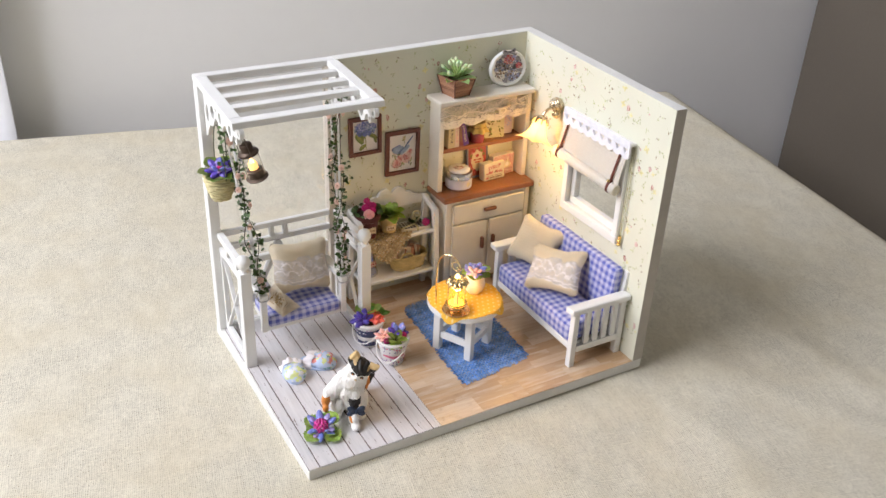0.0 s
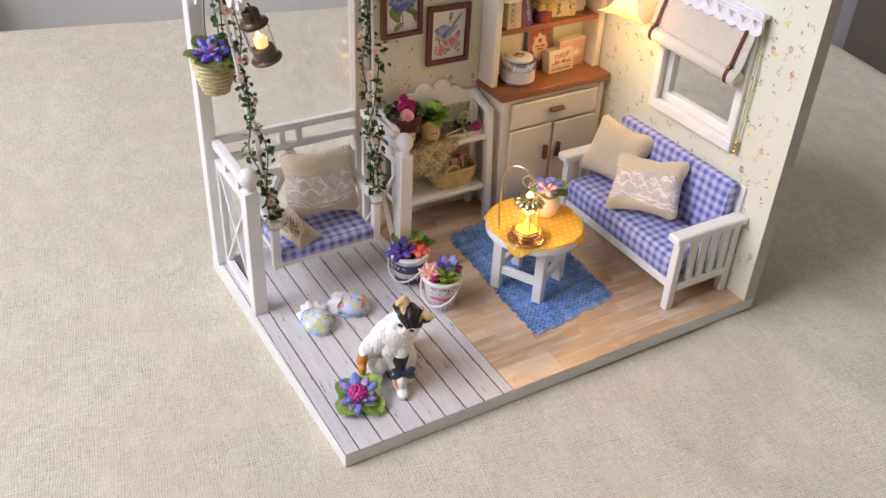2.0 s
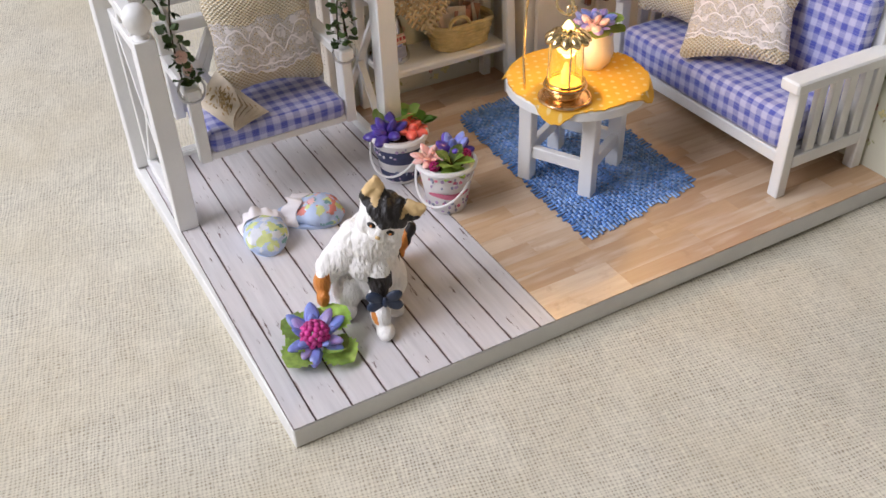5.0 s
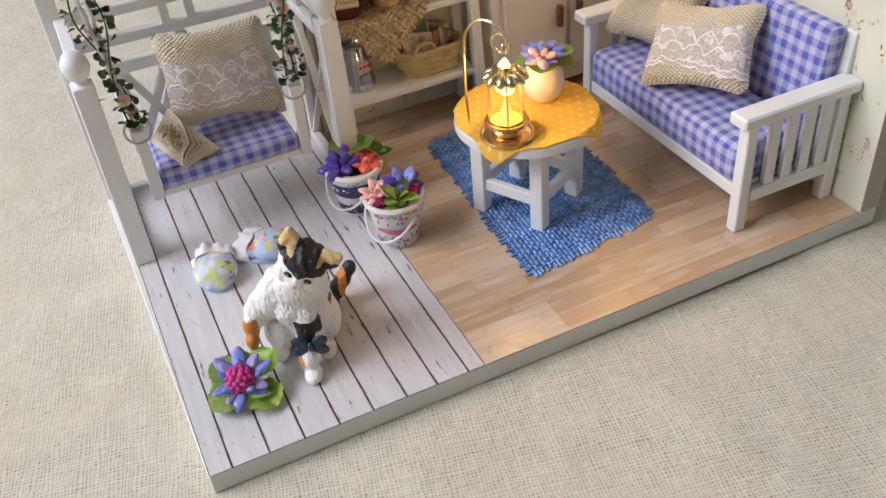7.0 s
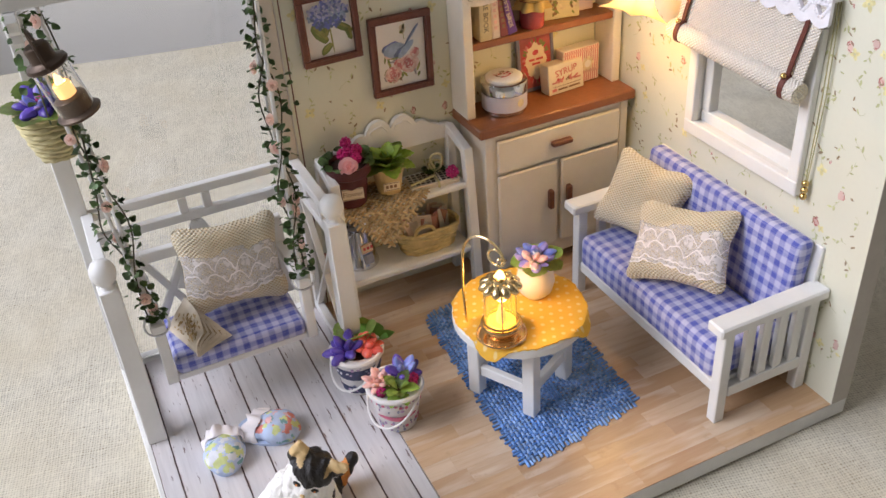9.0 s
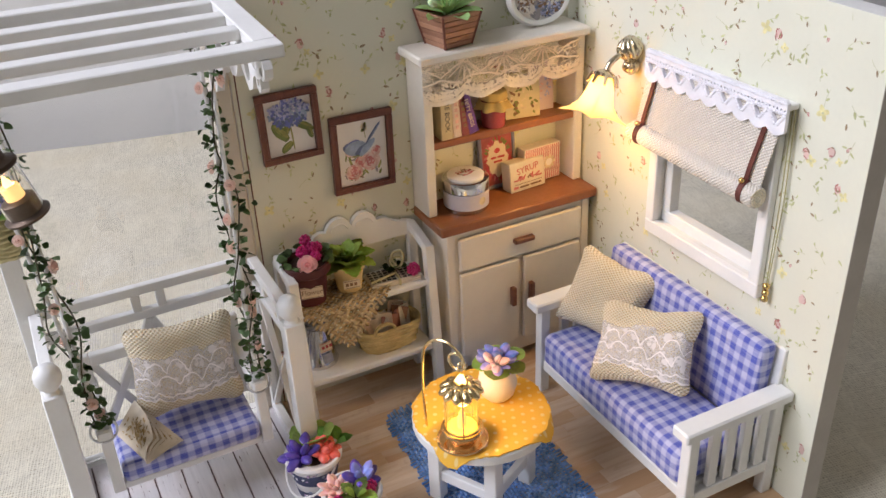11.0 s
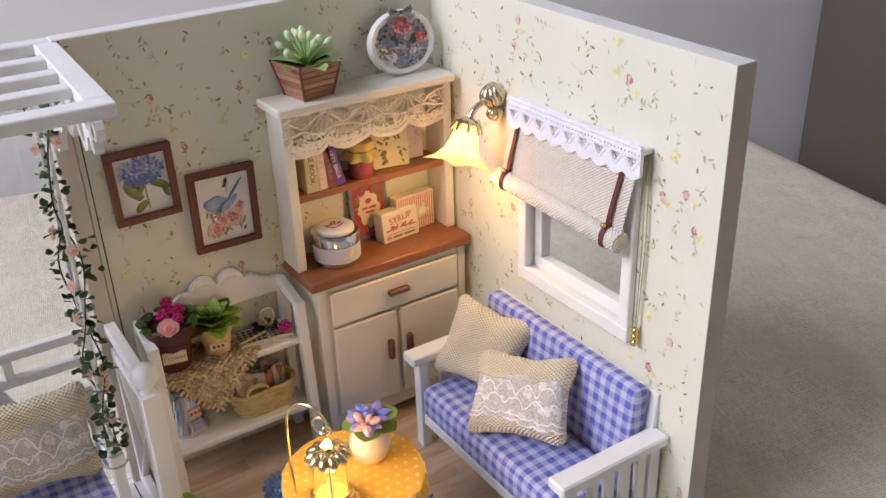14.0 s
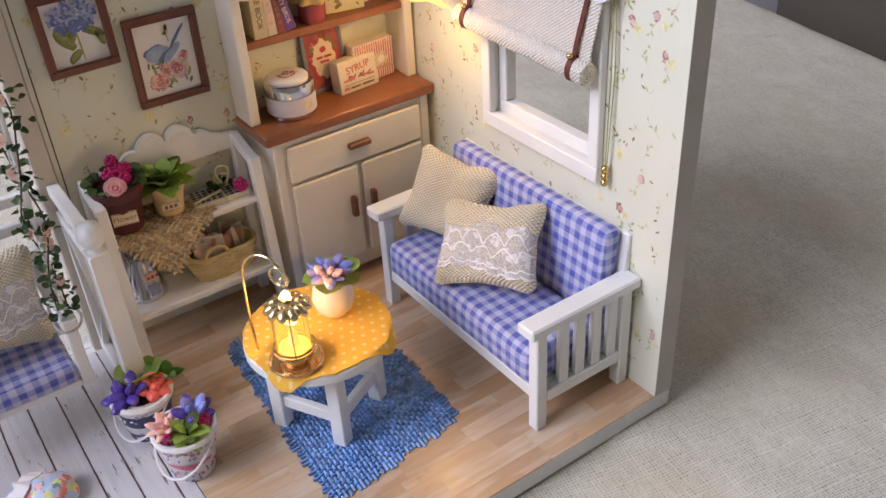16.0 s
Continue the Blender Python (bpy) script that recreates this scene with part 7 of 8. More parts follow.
COTTON = paint("cream_cotton_lace", (0.82, 0.75, 0.64), 0.85, var=0.1, vs=400, bump=0.8, bs=600)


def picot(u, v):
    """A solid cord along the scalloped edge, with tiny loops."""
    p = valance(u, 1.0)
    return p + Vector((0, -0.012, 0.09 - 0.12 * v - 0.022 * v * abs(math.sin(u * 150))))


part("picot_edge", sheet(B(), 300, 2, picot, 0.02), COTTON, vl, "solid scalloped edging", smooth=True)
for k in range(5):      # raised petals worked at the hollows between the scallops
    u0 = 0.125 + 0.25 * (k - 0.5) + 0.0
    for a in (-50, -25, 0, 25, 50):
        if 0.02 < u0 < 0.98:
            q = valance(u0, 0.0) + Vector((0, -0.03, -0.12))
            d = Vector((math.sin(radians(a)), 0, -math.cos(radians(a))))
            part("stitched_petal", tube(B(), [q + d * f for f in (0.12, 0.3, 0.48, 0.62)], 0.022, 6), COTTON, vl, smooth=True)


def book(x, w, h, d, lean, col, label, y=10.62, words="", ink=None, z=8.29, yaw=0):
    b = thing("book", (x, y, z), (0, lean, yaw), label, "book", "books on the hutch shelf")
    cover = paint("cover_" + label.split()[0] + str(round(x * 10)), col, 0.55, var=0.12, vs=220)
    bm = box(B(), (0, 0, 0), (0.03, d, h), 0.008)
    box(bm, (w - 0.03, 0, 0), (w, d, h), 0.008)
    box(bm, (0.031, 0, 0), (w - 0.031, 0.03, h), 0.008)
    part("cover", bm, cover, b, local=True)
    part("pages", box(B(), (0.032, 0.032, 0.03), (w - 0.032, d - 0.03, h - 0.03)), MATTE, b, local=True)
    if words:
        WMm = WM[b]
        flat_text(words, w * 0.55, WMm @ pose(w / 2, -0.002, h / 2) @ UPRIGHT @ pose(0, 0, 0, 0, 0, -90), ink, b)
    else:
        bm = B()
        for k in range(5):
            box(bm, (w * 0.3, -0.006, h * (0.2 + 0.13 * k)), (w * 0.7, 0.0, h * (0.28 + 0.13 * k)))
        part("print", bm, ink or INK["dark"], b, local=True, kind="stuff")
    return b


book(12.32, 0.40, 1.42, 0.85, 0, (0.58, 0.48, 0.28), "cream book with dark lettering standing on the hutch shelf", words="RE BOOK", ink=INK["dark"])
book(12.74, 0.26, 1.38, 0.8, -3, (0.66, 0.54, 0.44), "pale pink book standing on the hutch shelf", ink=INK["pale_rose"])
book(13.02, 0.26, 1.36, 0.8, -6, (0.24, 0.06, 0.06), "dark red book standing on the hutch shelf", ink=INK["brown"])
book(13.28, 0.32, 1.36, 0.8, -14, (0.13, 0.05, 0.27), "violet book leaning on the hutch shelf", words="FIFTY BIRDS", ink=INK["cream"])

JP = (14.28, 10.95, 8.29)
jar = thing("jam_jar", JP, label="glass jam jar with a yellow cloth cover tied round", category="jar")
part("glass", lathe(B(), [(0.36, 0.0), (0.39, 0.04), (0.39, 0.72), (0.34, 0.8)], 24, pose(*JP)), paint("red_jam", (0.30, 0.05, 0.05), 0.15, var=0.3), jar, "jar of red jam", smooth=True)
part("cloth_cover", lathe(B(), [(0.56, 0.60), (0.50, 0.68), (0.41, 0.86), (0.42, 0.9), (0.44, 1.0), (0.40, 1.12), (0.2, 1.18)], 48, pose(*JP), scallop=lambda a, k: 1 + (0.16 if k < 2 else 0.04) * math.sin(7 * a)), paint("yellow_cloth", (0.56, 0.40, 0.12), 0.85, var=0.15), jar, smooth=True)
part("string", tube(B(), [(JP[0] + 0.43 * math.cos(a), JP[1] + 0.43 * math.sin(a), JP[2] + 0.87) for a in np.linspace(0, 6.28, 24)], 0.025, 5), GOLD, jar, "gold string")


def flat_box(name, p, turn, size, col, label, cat, dabs, inks, seed, stripes=None):
    """A printed carton or album, front towards -y."""
    b = thing(name, p, turn, label, cat)
    w, d, h = size
    part("body", box(B(), (-w / 2, 0, 0), (w / 2, d, h), 0.025), paint(name + "_board" + str(seed), col, 0.55, var=0.08, vs=200), b, local=True)
    rng = random.Random(seed)
    bm = B()
    m = pose(0, -0.004, 0) @ UPRIGHT
    if stripes:
        for k in range(stripes):
            x = -w / 2 + 0.04 + (w - 0.08) * (k + 0.25) / stripes
            box(bm, (x, -0.006, 0.03), (x + (w - 0.08) / stripes * 0.5, -0.001, h - 0.03))
    for k in range(dabs[0]):
        x, y = rng.uniform(-w / 2 * dabs[1], w / 2 * dabs[1]), h * (dabs[3] + rng.uniform(-dabs[2], dabs[2]) / 2)
        dab(bm, m, x, y, rng.uniform(0.03, 0.1), rng.uniform(0.02, 0.06), rng.uniform(0, 3), rng.randrange(len(inks)), 0.006 + 0.0006 * k, 7, rng, 0.25)
    part("print", bm, inks, b, local=True, kind="stuff")
    return b


flat_box("album", (15.35, 10.95, 8.29), (-6, 0, -10), (1.2, 0.22, 1.45), (0.62, 0.56, 0.34), "album with a floral cover standing on the hutch shelf", "album", (60, 0.85, 0.85, 0.5), [INK["brown"], INK["green"], INK["cream"]], 3)
flat_box("album", (16.3, 11.2, 8.29), (-5, 0, -4), (0.72, 0.2, 1.5), (0.62, 0.50, 0.52), "lilac album standing on the hutch shelf", "album", (24, 0.7, 0.6, 0.5), [INK["pale_rose"], INK["pale_blue"]], 4)
CT = hz + 0.335
soap = flat_box("soap_box", (15.46, 10.74, CT), (-7, 0, 5), (1.38, 0.5, 0.98), (0.72, 0.65, 0.50), "cream carton with red lettering and emblem on the worktop", "carton", (16, 0.62, 0.10, 0.44), [INK["red"], INK["rose"], INK["brown"]], 5)
flat_text("SYRUP", 0.30, WM[soap] @ pose(0, -0.012, 0.70) @ UPRIGHT @ pose(0, 0, 0, 0, 0, 6), INK["red"], soap)
bm = B()
for x0, x1, z0, z1, mi in ((-0.58, -0.40, 0.10, 0.19, 1), (-0.34, 0.02, 0.11, 0.17, 0), (0.08, 0.52, 0.11, 0.17, 0), (-0.55, 0.55, 0.24, 0.255, 0), (0.30, 0.56, 0.36, 0.42, 1), (-0.56, -0.36, 0.36, 0.41, 1)):
    box(bm, (x0, -0.010, z0), (x1, -0.002, z1), mi=mi)
part("small_print", bm, [INK["brown"], INK["rose"]], soap, local=True, kind="stuff")
stripy = flat_box("striped_box", (16.18, 11.05, CT), (0, 0, 4), (1.45, 0.42, 1.24), (0.80, 0.72, 0.62), "pink and white striped paper box on the worktop", "carton", (10, 0.2, 0.2, 0.5), [INK["rose"], INK["cream"]], 6, 16)
bm = B()
box(bm, (-0.72, -0.008, 0.30), (0.72, -0.002, 0.40))
box(bm, (-0.72, -0.008, 1.06), (0.72, -0.002, 1.13))
for k in range(9):
    dab(bm, pose(0.25, -0.010, 0.62) @ UPRIGHT, 0.16 * math.cos(0.7 * k), 0.16 * math.sin(0.7 * k), 0.10, 0.07, 0.7 * k, 1, 0.001 + 0.0005 * k, 8)
dab(bm, pose(0.25, -0.016, 0.62) @ UPRIGHT, 0, 0, 0.13, 0.13, 0, 2, 0.002, 14)
part("bow_print", bm, [INK["pale_rose"], INK["cream"], MATTE], stripy, local=True, kind="stuff")
card = thing("framed_card", (14.72, 11.35, CT), (-6, 0, 3), "slate-framed card with a cream label wreathed in red flowers", "card")
bm = B()
for lo, hi in (((-0.70, -0.02, 0), (0.70, 0.12, 0.12)), ((-0.70, -0.02, 1.83), (0.70, 0.12, 1.95)), ((-0.70, -0.02, 0.12), (-0.58, 0.12, 1.83)), ((0.58, -0.02, 0.12), (0.70, 0.12, 1.83))):
    box(bm, lo, hi, 0.02)
part("frame", bm, paint("slate_frame", (0.20, 0.20, 0.27), 0.4, var=0.12), card, "slate blue frame", local=True)
part("backing", box(B(), (-0.58, 0.02, 0.12), (0.58, 0.10, 1.83)), paint("wine_paper", (0.42, 0.10, 0.09), 0.6, var=0.3, vs=350), card, "wine-red printed paper", local=True)
m = pose(0, 0.018, 0.98) @ UPRIGHT
plaque = [((0.40 + 0.05 * math.cos(8 * a)) * math.cos(a), (0.58 + 0.06 * math.cos(8 * a)) * math.sin(a)) for a in np.linspace(0, 6.2832, 65)[:-1]]
part("label", plate(B(), plaque, 0.012, m), LABEL, card, "cream scalloped label", local=True)
bm = B()
rng = random.Random(7)
for k in range(46):
    a = 0.1366 * k + rng.uniform(-0.05, 0.05)
    dab(bm, m, 0.46 * math.cos(a), 0.68 * math.sin(a), rng.uniform(0.05, 0.10), rng.uniform(0.03, 0.06), a, rng.choice((0, 0, 1, 2)), 0.015 + 0.0004 * k, 7, rng, 0.25)
for x0, x1, y in ((-0.26, -0.05, 0.02), (0.0, 0.27, 0.02), (-0.15, 0.16, -0.12)):
    box(bm, (x0, y, 0.013), (x1, y + 0.07, 0.018), 0, m)
dab(bm, m, 0.0, 0.28, 0.12, 0.09, 0.3, 0, 0.016, 9, rng)
part("print", bm, [INK["red"], INK["rose"], INK["green"]], card, local=True, kind="stuff")

# round tin
TN = (13.13, 10.72, CT)
tin = thing("round_tin", TN, label="round clear and silver tin with printed lid on the worktop", category="tin")
part("drum", lathe(B(), [(0.66, 0.0), (0.70, 0.03), (0.70, 0.70)], 40, pose(*TN)), SILVER, tin, smooth=True)
part("lid", lathe(B(), [(0.70, 0.70), (0.735, 0.71), (0.735, 1.0), (0.72, 1.03), (0.66, 1.045)], 40, pose(*TN)), SILVER, tin, "polished silver lid", smooth=True)
part("wrapper", lathe(B(), [(0.722, 0.15), (0.722, 0.66)], 40, pose(*TN), cap0=False, cap1=False), paint("lilac_paper", (0.62, 0.59, 0.66), 0.6), tin, "lilac paper band", smooth=True)
part("lid_label", lathe(B(), [(0.58, 1.045), (0.58, 1.12), (0.55, 1.145), (0.40, 1.155)], 40, pose(*TN)), MATTE, tin, "printed paper disc", smooth=True)
bm = B()
rng = random.Random(31)
for k in range(26):
    r, a = 0.3 * math.sqrt(rng.random()), rng.uniform(0, 6.28)
    dab(bm, pose(*TN), r * math.cos(a), r * math.sin(a) * 0.7, rng.uniform(0.03, 0.08), rng.uniform(0.02, 0.05), rng.uniform(0, 3), rng.randrange(2), 1.158 + 0.0006 * k, 7, rng, 0.2)
a0 = pose(TN[0], TN[1], TN[2] + 0.42, 0, 0, 15) @ pose(0, -0.735, 0) @ UPRIGHT
dab(bm, a0, 0, 0, 0.13, 0.13, 0, 2, 0.002, 16)
part("print", bm, [INK["red"], INK["brown"], INK["cream"]], tin, kind="stuff")

# succulent in a wooden box
WP = (12.86, 11.0, 11.09)
sp = thing("succulent_planter", WP, (0, 0, 10), "square wooden planter with a pale green succulent on the hutch", "planter")
bm = B()
rows = []
for s, z in ((0.46, 0.0), (0.68, 1.0), (0.60, 1.0), (0.56, 0.8)):
    rows.append([bm.verts.new((x * s, y * s, z)) for x, y in ((-1, -1), (1, -1), (1, 1), (-1, 1))])
ring_faces(bm, rows, True, 0, True, True)
part("box", bm, HANDLE, sp, local=True)
PLANKS = wood("reddish_plank", (0.22, 0.09, 0.05), (0.46, 0.25, 0.15), 0.6, "x", 2.2, per_piece=True)
for turn in range(4):
    tm = pose(0, 0, 0, 0, 0, 90 * turn)
    for k in range(6):
        z0, z1 = k / 6 + 0.006, (k + 1) / 6 - 0.006
        a0, a1 = 0.47 + 0.22 * z0, 0.47 + 0.22 * z1
        bm = B()
        rows = [[bm.verts.new(tm @ Vector(p)) for p in ((-a, -a - d, z), (a, -a - d, z), (a, -a + 0.05, z), (-a, -a + 0.05, z))] for a, z, d in ((a0, z0, 0.0), (a0, z0 + 0.015, 0.012), (a1, z1 - 0.015, 0.012), (a1, z1, 0.0))]
        ring_faces(bm, rows, True, 0, True, True)
        part("plank", bm, PLANKS, sp, local=True)
for x, y in ((-1, -1), (1, -1), (1, 1), (-1, 1)):
    part("corner_strip", beam(B(), (x * 0.475, y * 0.475, 0.0), (x * 0.70, y * 0.70, 1.02), 0.07, 0.07, 0.01), DARK_WOOD, sp, local=True)
rosette(sp, (WP[0], WP[1], 11.96), (0, -0.1, 1), ((PALE_LEAF, 7, 0.95, 14, 0.08), (PALE_LEAF, 5, 0.6, 40, 0.06)), "leaf", rng=random.Random(17))
rng = random.Random(18)
for k in range(13):
    a, e = 2.4 * k, radians(rng.uniform(22, 80))
    d = Vector((math.cos(a) * math.cos(e), math.sin(a) * math.cos(e), math.sin(e)))
    s0 = Vector((WP[0], WP[1], 12.01))
    s1 = s0 + d * rng.uniform(0.55, 0.85)
    part("stalk", tube(B(), [s0, s1], 0.045, 5), PALE_GREEN, sp)
    piece("bud", P_BUD, sp, rot_to(s1 - d * 0.04, d, rng.uniform(0.30, 0.40)))

# oval picture with a bow
OC = (16.05, 11.02)
ov = thing("oval_picture", (OC[0], OC[1], 11.09), (-7, 0, 2), "white oval framed flower picture with a grey bow, on the hutch", "picture")
om = pose(0, 0, 0.94) @ UPRIGHT @ Matrix.Diagonal((1.13, 0.93, 1, 1))
part("frame", lathe(B(), [(0.84, -0.12), (1.0, -0.12), (1.02, 0.0), (0.96, 0.1), (0.86, 0.08), (0.82, 0.03)], 48, om), WHITE, ov, "white rounded frame", local=True, smooth=True)
part("sheet", lathe(B(), [(0.85, 0.0), (0.83, 0.03)], 40, om), MATTE, ov, local=True)
bm = B()
rng = random.Random(41)
lift = 0.031


def cluster(x, y, rx, ry, n, size, inks):
    global lift
    for k in range(n * 3):
        r, a = math.sqrt(rng.random()), rng.uniform(0, 6.28)
        px, py = x + rx * r * math.cos(a), y + ry * r * math.sin(a)
        if math.hypot(px, py) < 0.80:
            s = size * rng.uniform(0.35, 0.75)
            dab(bm, om, px, py, s, s * rng.uniform(0.5, 0.8), rng.uniform(0, 3), rng.choice(inks), lift, 7, rng, 0.25)
            lift += 0.0001


cluster(0, 0, 0.8, 0.8, 40, 0.20, (0, 4, 0, 9))            # hazy ground
cluster(-0.5, -0.25, 0.25, 0.2, 12, 0.12, (7, 0, 9))    # baskets
cluster(0.25, -0.42, 0.45, 0.25, 22, 0.13, (7, 0, 4, 2))
cluster(-0.35, 0.15, 0.35, 0.22, 20, 0.12, (2, 6, 0))   # dark foliage
cluster(0.3, 0.1, 0.45, 0.2, 24, 0.12, (2, 6, 0))
cluster(-0.5, 0.42, 0.2, 0.2, 10, 0.11, (2, 0, 6))
cluster(0.55, 0.42, 0.2, 0.2, 10, 0.11, (2, 0, 6))
cluster(0.02, 0.5, 0.28, 0.24, 26, 0.09, (5, 1, 8, 5))  # roses
cluster(0.56, 0.08, 0.18, 0.17, 14, 0.08, (5, 1, 8, 5))
cluster(0.2, -0.6, 0.22, 0.14, 9, 0.07, (4, 9, 2))
for x, y, l, w, a in ((-0.38, -0.5, 0.17, 0.06, 0.5), (-0.28, -0.42, 0.12, 0.05, 1.4), (-0.5, -0.56, 0.12, 0.05, 0.1), (0.33, -0.3, 0.10, 0.05, 1.2)):
    dab(bm, om, x, y, l, w, a, 9, lift + 0.002, 9, rng)  # white dove shapes
part("printed_picture", bm, [INK["grey"], INK["rose"], INK["slate"], INK["cream"], INK["pale_blue"], INK["red"], INK["dark"], INK["brown"], INK["pale_rose"], MATTE], ov, local=True, kind="stuff")
bow = [(-0.05, 0.98), (-0.32, 1.13), (-0.37, 1.0), (-0.30, 0.86), (-0.06, 0.93), (-0.44, 0.78), (-0.36, 0.70), (0.0, 0.89), (0.36, 0.70), (0.44, 0.78), (0.06, 0.93), (0.30, 0.86), (0.37, 1.0), (0.32, 1.13), (0.05, 0.98)]
part("bow", plate(B(), bow, 0.04, om @ pose(0, 0, 0.10)), INK["grey"], ov, "grey printed bow", local=True)
bm = B()
for x, y, l, w, a in ((-0.2, 0.99, 0.10, 0.03, -0.3), (0.2, 0.99, 0.10, 0.03, 0.3), (0, 0.95, 0.05, 0.05, 0)):
    dab(bm, om, x, y, l, w, a, 0, 0.146, 9, rng)
part("bow_folds", bm, INK["dark"], ov, local=True)

# ---- wall lamp ----
wl = thing("wall_lamp", (17.4, 8.15, 10.75), label="brass wall lamp with a lit frosted bell shade by the window", category="lamp")


def fluted_bud(at, axis, r, length, lobes, twist):
    """A swirled melon bud: a lathe with rounded lobes that wind round its axis."""
    bm = B()
    m = axis_m(Vector(at), Vector(at) + Vector(axis))
    rows = []
    for k in range(13):
        f = k / 12
        q = math.sin(math.pi * (0.08 + 0.88 * f)) ** 0.7
        rows.append([bm.verts.new(m @ Vector((r * q * s * math.cos(a), r * q * s * math.sin(a), length * f))) for a, s in
                     ((2 * math.pi * i / 54, 0.80 + 0.20 * abs(math.cos(lobes / 2 * (2 * math.pi * i / 54 + twist * f))) ** 0.6) for i in range(54))])
    ring_faces(bm, rows, True, 0, True, True)
    return bm


part("wall_plate", lathe(B(), [(0.20, 0.0), (0.24, 0.03), (0.22, 0.08), (0.14, 0.10)], 24, axis_m(Vector((17.44, 8.15, 10.8)), Vector((17.0, 8.15, 10.8)))), SILVER_GOLD, wl, smooth=True)
part("rosette", fluted_bud((17.22, 8.13, 10.55), (-0.10, 0.02, 1.0), 0.40, 0.72, 9, 0.7), SILVER_GOLD, wl, "swirled brass bud", smooth=True)
part("drop", fluted_bud((17.22, 8.12, 10.60), (0.02, -0.06, -1.0), 0.26, 0.46, 7, -0.5), SILVER_GOLD, wl, "small brass bud hanging under the rosette", smooth=True)
part("arm", tube(B(), [(17.1, 8.15, 10.8), (16.88, 8.12, 10.80), (16.64, 8.1, 10.72), (16.44, 8.1, 10.56), (16.33, 8.1, 10.35)], 0.085, 10), SILVER_GOLD, wl, smooth=True)
part("arm_collar", ball(B(), (16.92, 8.12, 10.80), (0.07, 0.13, 0.13), None, 12, 8), SILVER_GOLD, wl, smooth=True)
S0v, S1v = Vector((16.34, 8.1, 10.4)), Vector((15.78, 7.95, 9.0))
sm = axis_m(S0v, S1v)
part("gallery", lathe(B(), [(0.10, -0.05), (0.20, 0.0), (0.32, 0.08), (0.36, 0.16), (0.30, 0.18), (0.22, 0.12)], 40, sm, scallop=lambda a, k: 1 + 0.05 * math.sin(7 * a)), SILVER_GOLD, wl, "pale brass gallery", smooth=True)
for k in range(8):
    c, q = math.cos(0.785 * k), math.sin(0.785 * k)
    part("gallery_leaf", tube(B(), [sm @ Vector((r * c, r * q, z)) for r, z in ((0.30, 0.10), (0.38, 0.20), (0.42, 0.32), (0.46, 0.38))], 0.075, 6, taper=0.5), SILVER_GOLD, wl, smooth=True)


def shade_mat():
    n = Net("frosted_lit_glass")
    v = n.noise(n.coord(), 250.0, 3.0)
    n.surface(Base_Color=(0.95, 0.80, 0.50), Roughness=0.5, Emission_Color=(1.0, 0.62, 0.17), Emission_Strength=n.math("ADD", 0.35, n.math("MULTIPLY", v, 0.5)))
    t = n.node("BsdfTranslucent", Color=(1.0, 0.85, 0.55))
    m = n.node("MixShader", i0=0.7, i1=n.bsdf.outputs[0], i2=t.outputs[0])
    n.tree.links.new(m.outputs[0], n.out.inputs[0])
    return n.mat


prof = [(0.22, 0.12), (0.33, 0.3), (0.40, 0.6), (0.46, 0.9), (0.58, 1.10), (0.76, 1.24)]
inner = [(r - 0.03, z) for r, z in reversed(prof)]
bm = B()
m = sm @ pose(0, 0, 0, 0, 0, 20)
rows = []
for k, (r, z) in enumerate(prof + inner):
    f = max(0.0, (z - 0.70) / 0.62)
    row = []
    for i in range(80):
        a = 2 * math.pi * i / 80
        petal = (1 - abs(((a * 5 / (2 * math.pi)) % 1.0) * 2 - 1)) ** 2.0
        s = 1 + f * (0.62 * petal - 0.16)
        row.append(bm.verts.new(m @ Vector((r * s * math.cos(a), r * s * math.sin(a), z + 0.10 * f * petal))))
    rows.append(row)
ring_faces(bm, rows)
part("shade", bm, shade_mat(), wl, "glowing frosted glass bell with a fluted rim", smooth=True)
part("bulb", lathe(B(), [(0.08, 0.3), (0.15, 0.45), (0.15, 0.75), (0.06, 0.95)], 14, sm), glow("lamp_bulb", (1.0, 0.78, 0.40), 26.0), wl, "glowing bulb", smooth=True)

# ---- roller blind ----
bl = thing("roller_blind", (17.3, 4.9, 8.1), label="half-rolled cream linen blind with crocheted edging over the window", category="blind")
BY0, BY1 = 2.5, 7.4
RZ = 8.60   # height of the rolled edge
part("panel", sheet(B(), 20, 14, lambda u, v: Vector((17.12 - 0.16 * math.sin(1.57 * (1 - v)) ** 2 + 0.02 * math.sin(9 * u), BY0 + (BY1 - BY0) * u - 0.35 * v, 8.68 + 0.04 * u + 2.35 * v)), 0.03, uv=(4.85, 2.4)), BLIND, bl, smooth=True)
bm = B()
rl = []
for k in range(30):
    a = k * 0.52
    rr = 0.09 + 0.006 * k
    rl.append((rr * math.cos(a), rr * math.sin(a)))
lathe(bm, [(0.27, 0), (0.28, 0.02), (0.28, 4.95), (0.27, 4.98)], 24, pose(16.88, BY1 + 0.02, RZ + 0.16, 92, 0, 0))
part("roll", bm, BLIND, bl, "rolled linen", smooth=True, uv=True)
bm = tube(B(), [(16.88 + p, BY0 - 0.06, RZ - 0.02 + q) for p, q in rl], 0.018, 5)
part("roll_end", bm, LINEN, bl, "spiral of rolled edge")
RIB = paint("brown_ribbon", (0.12, 0.03, 0.018), 0.7, var=0.25, vs=400, bump=0.6)
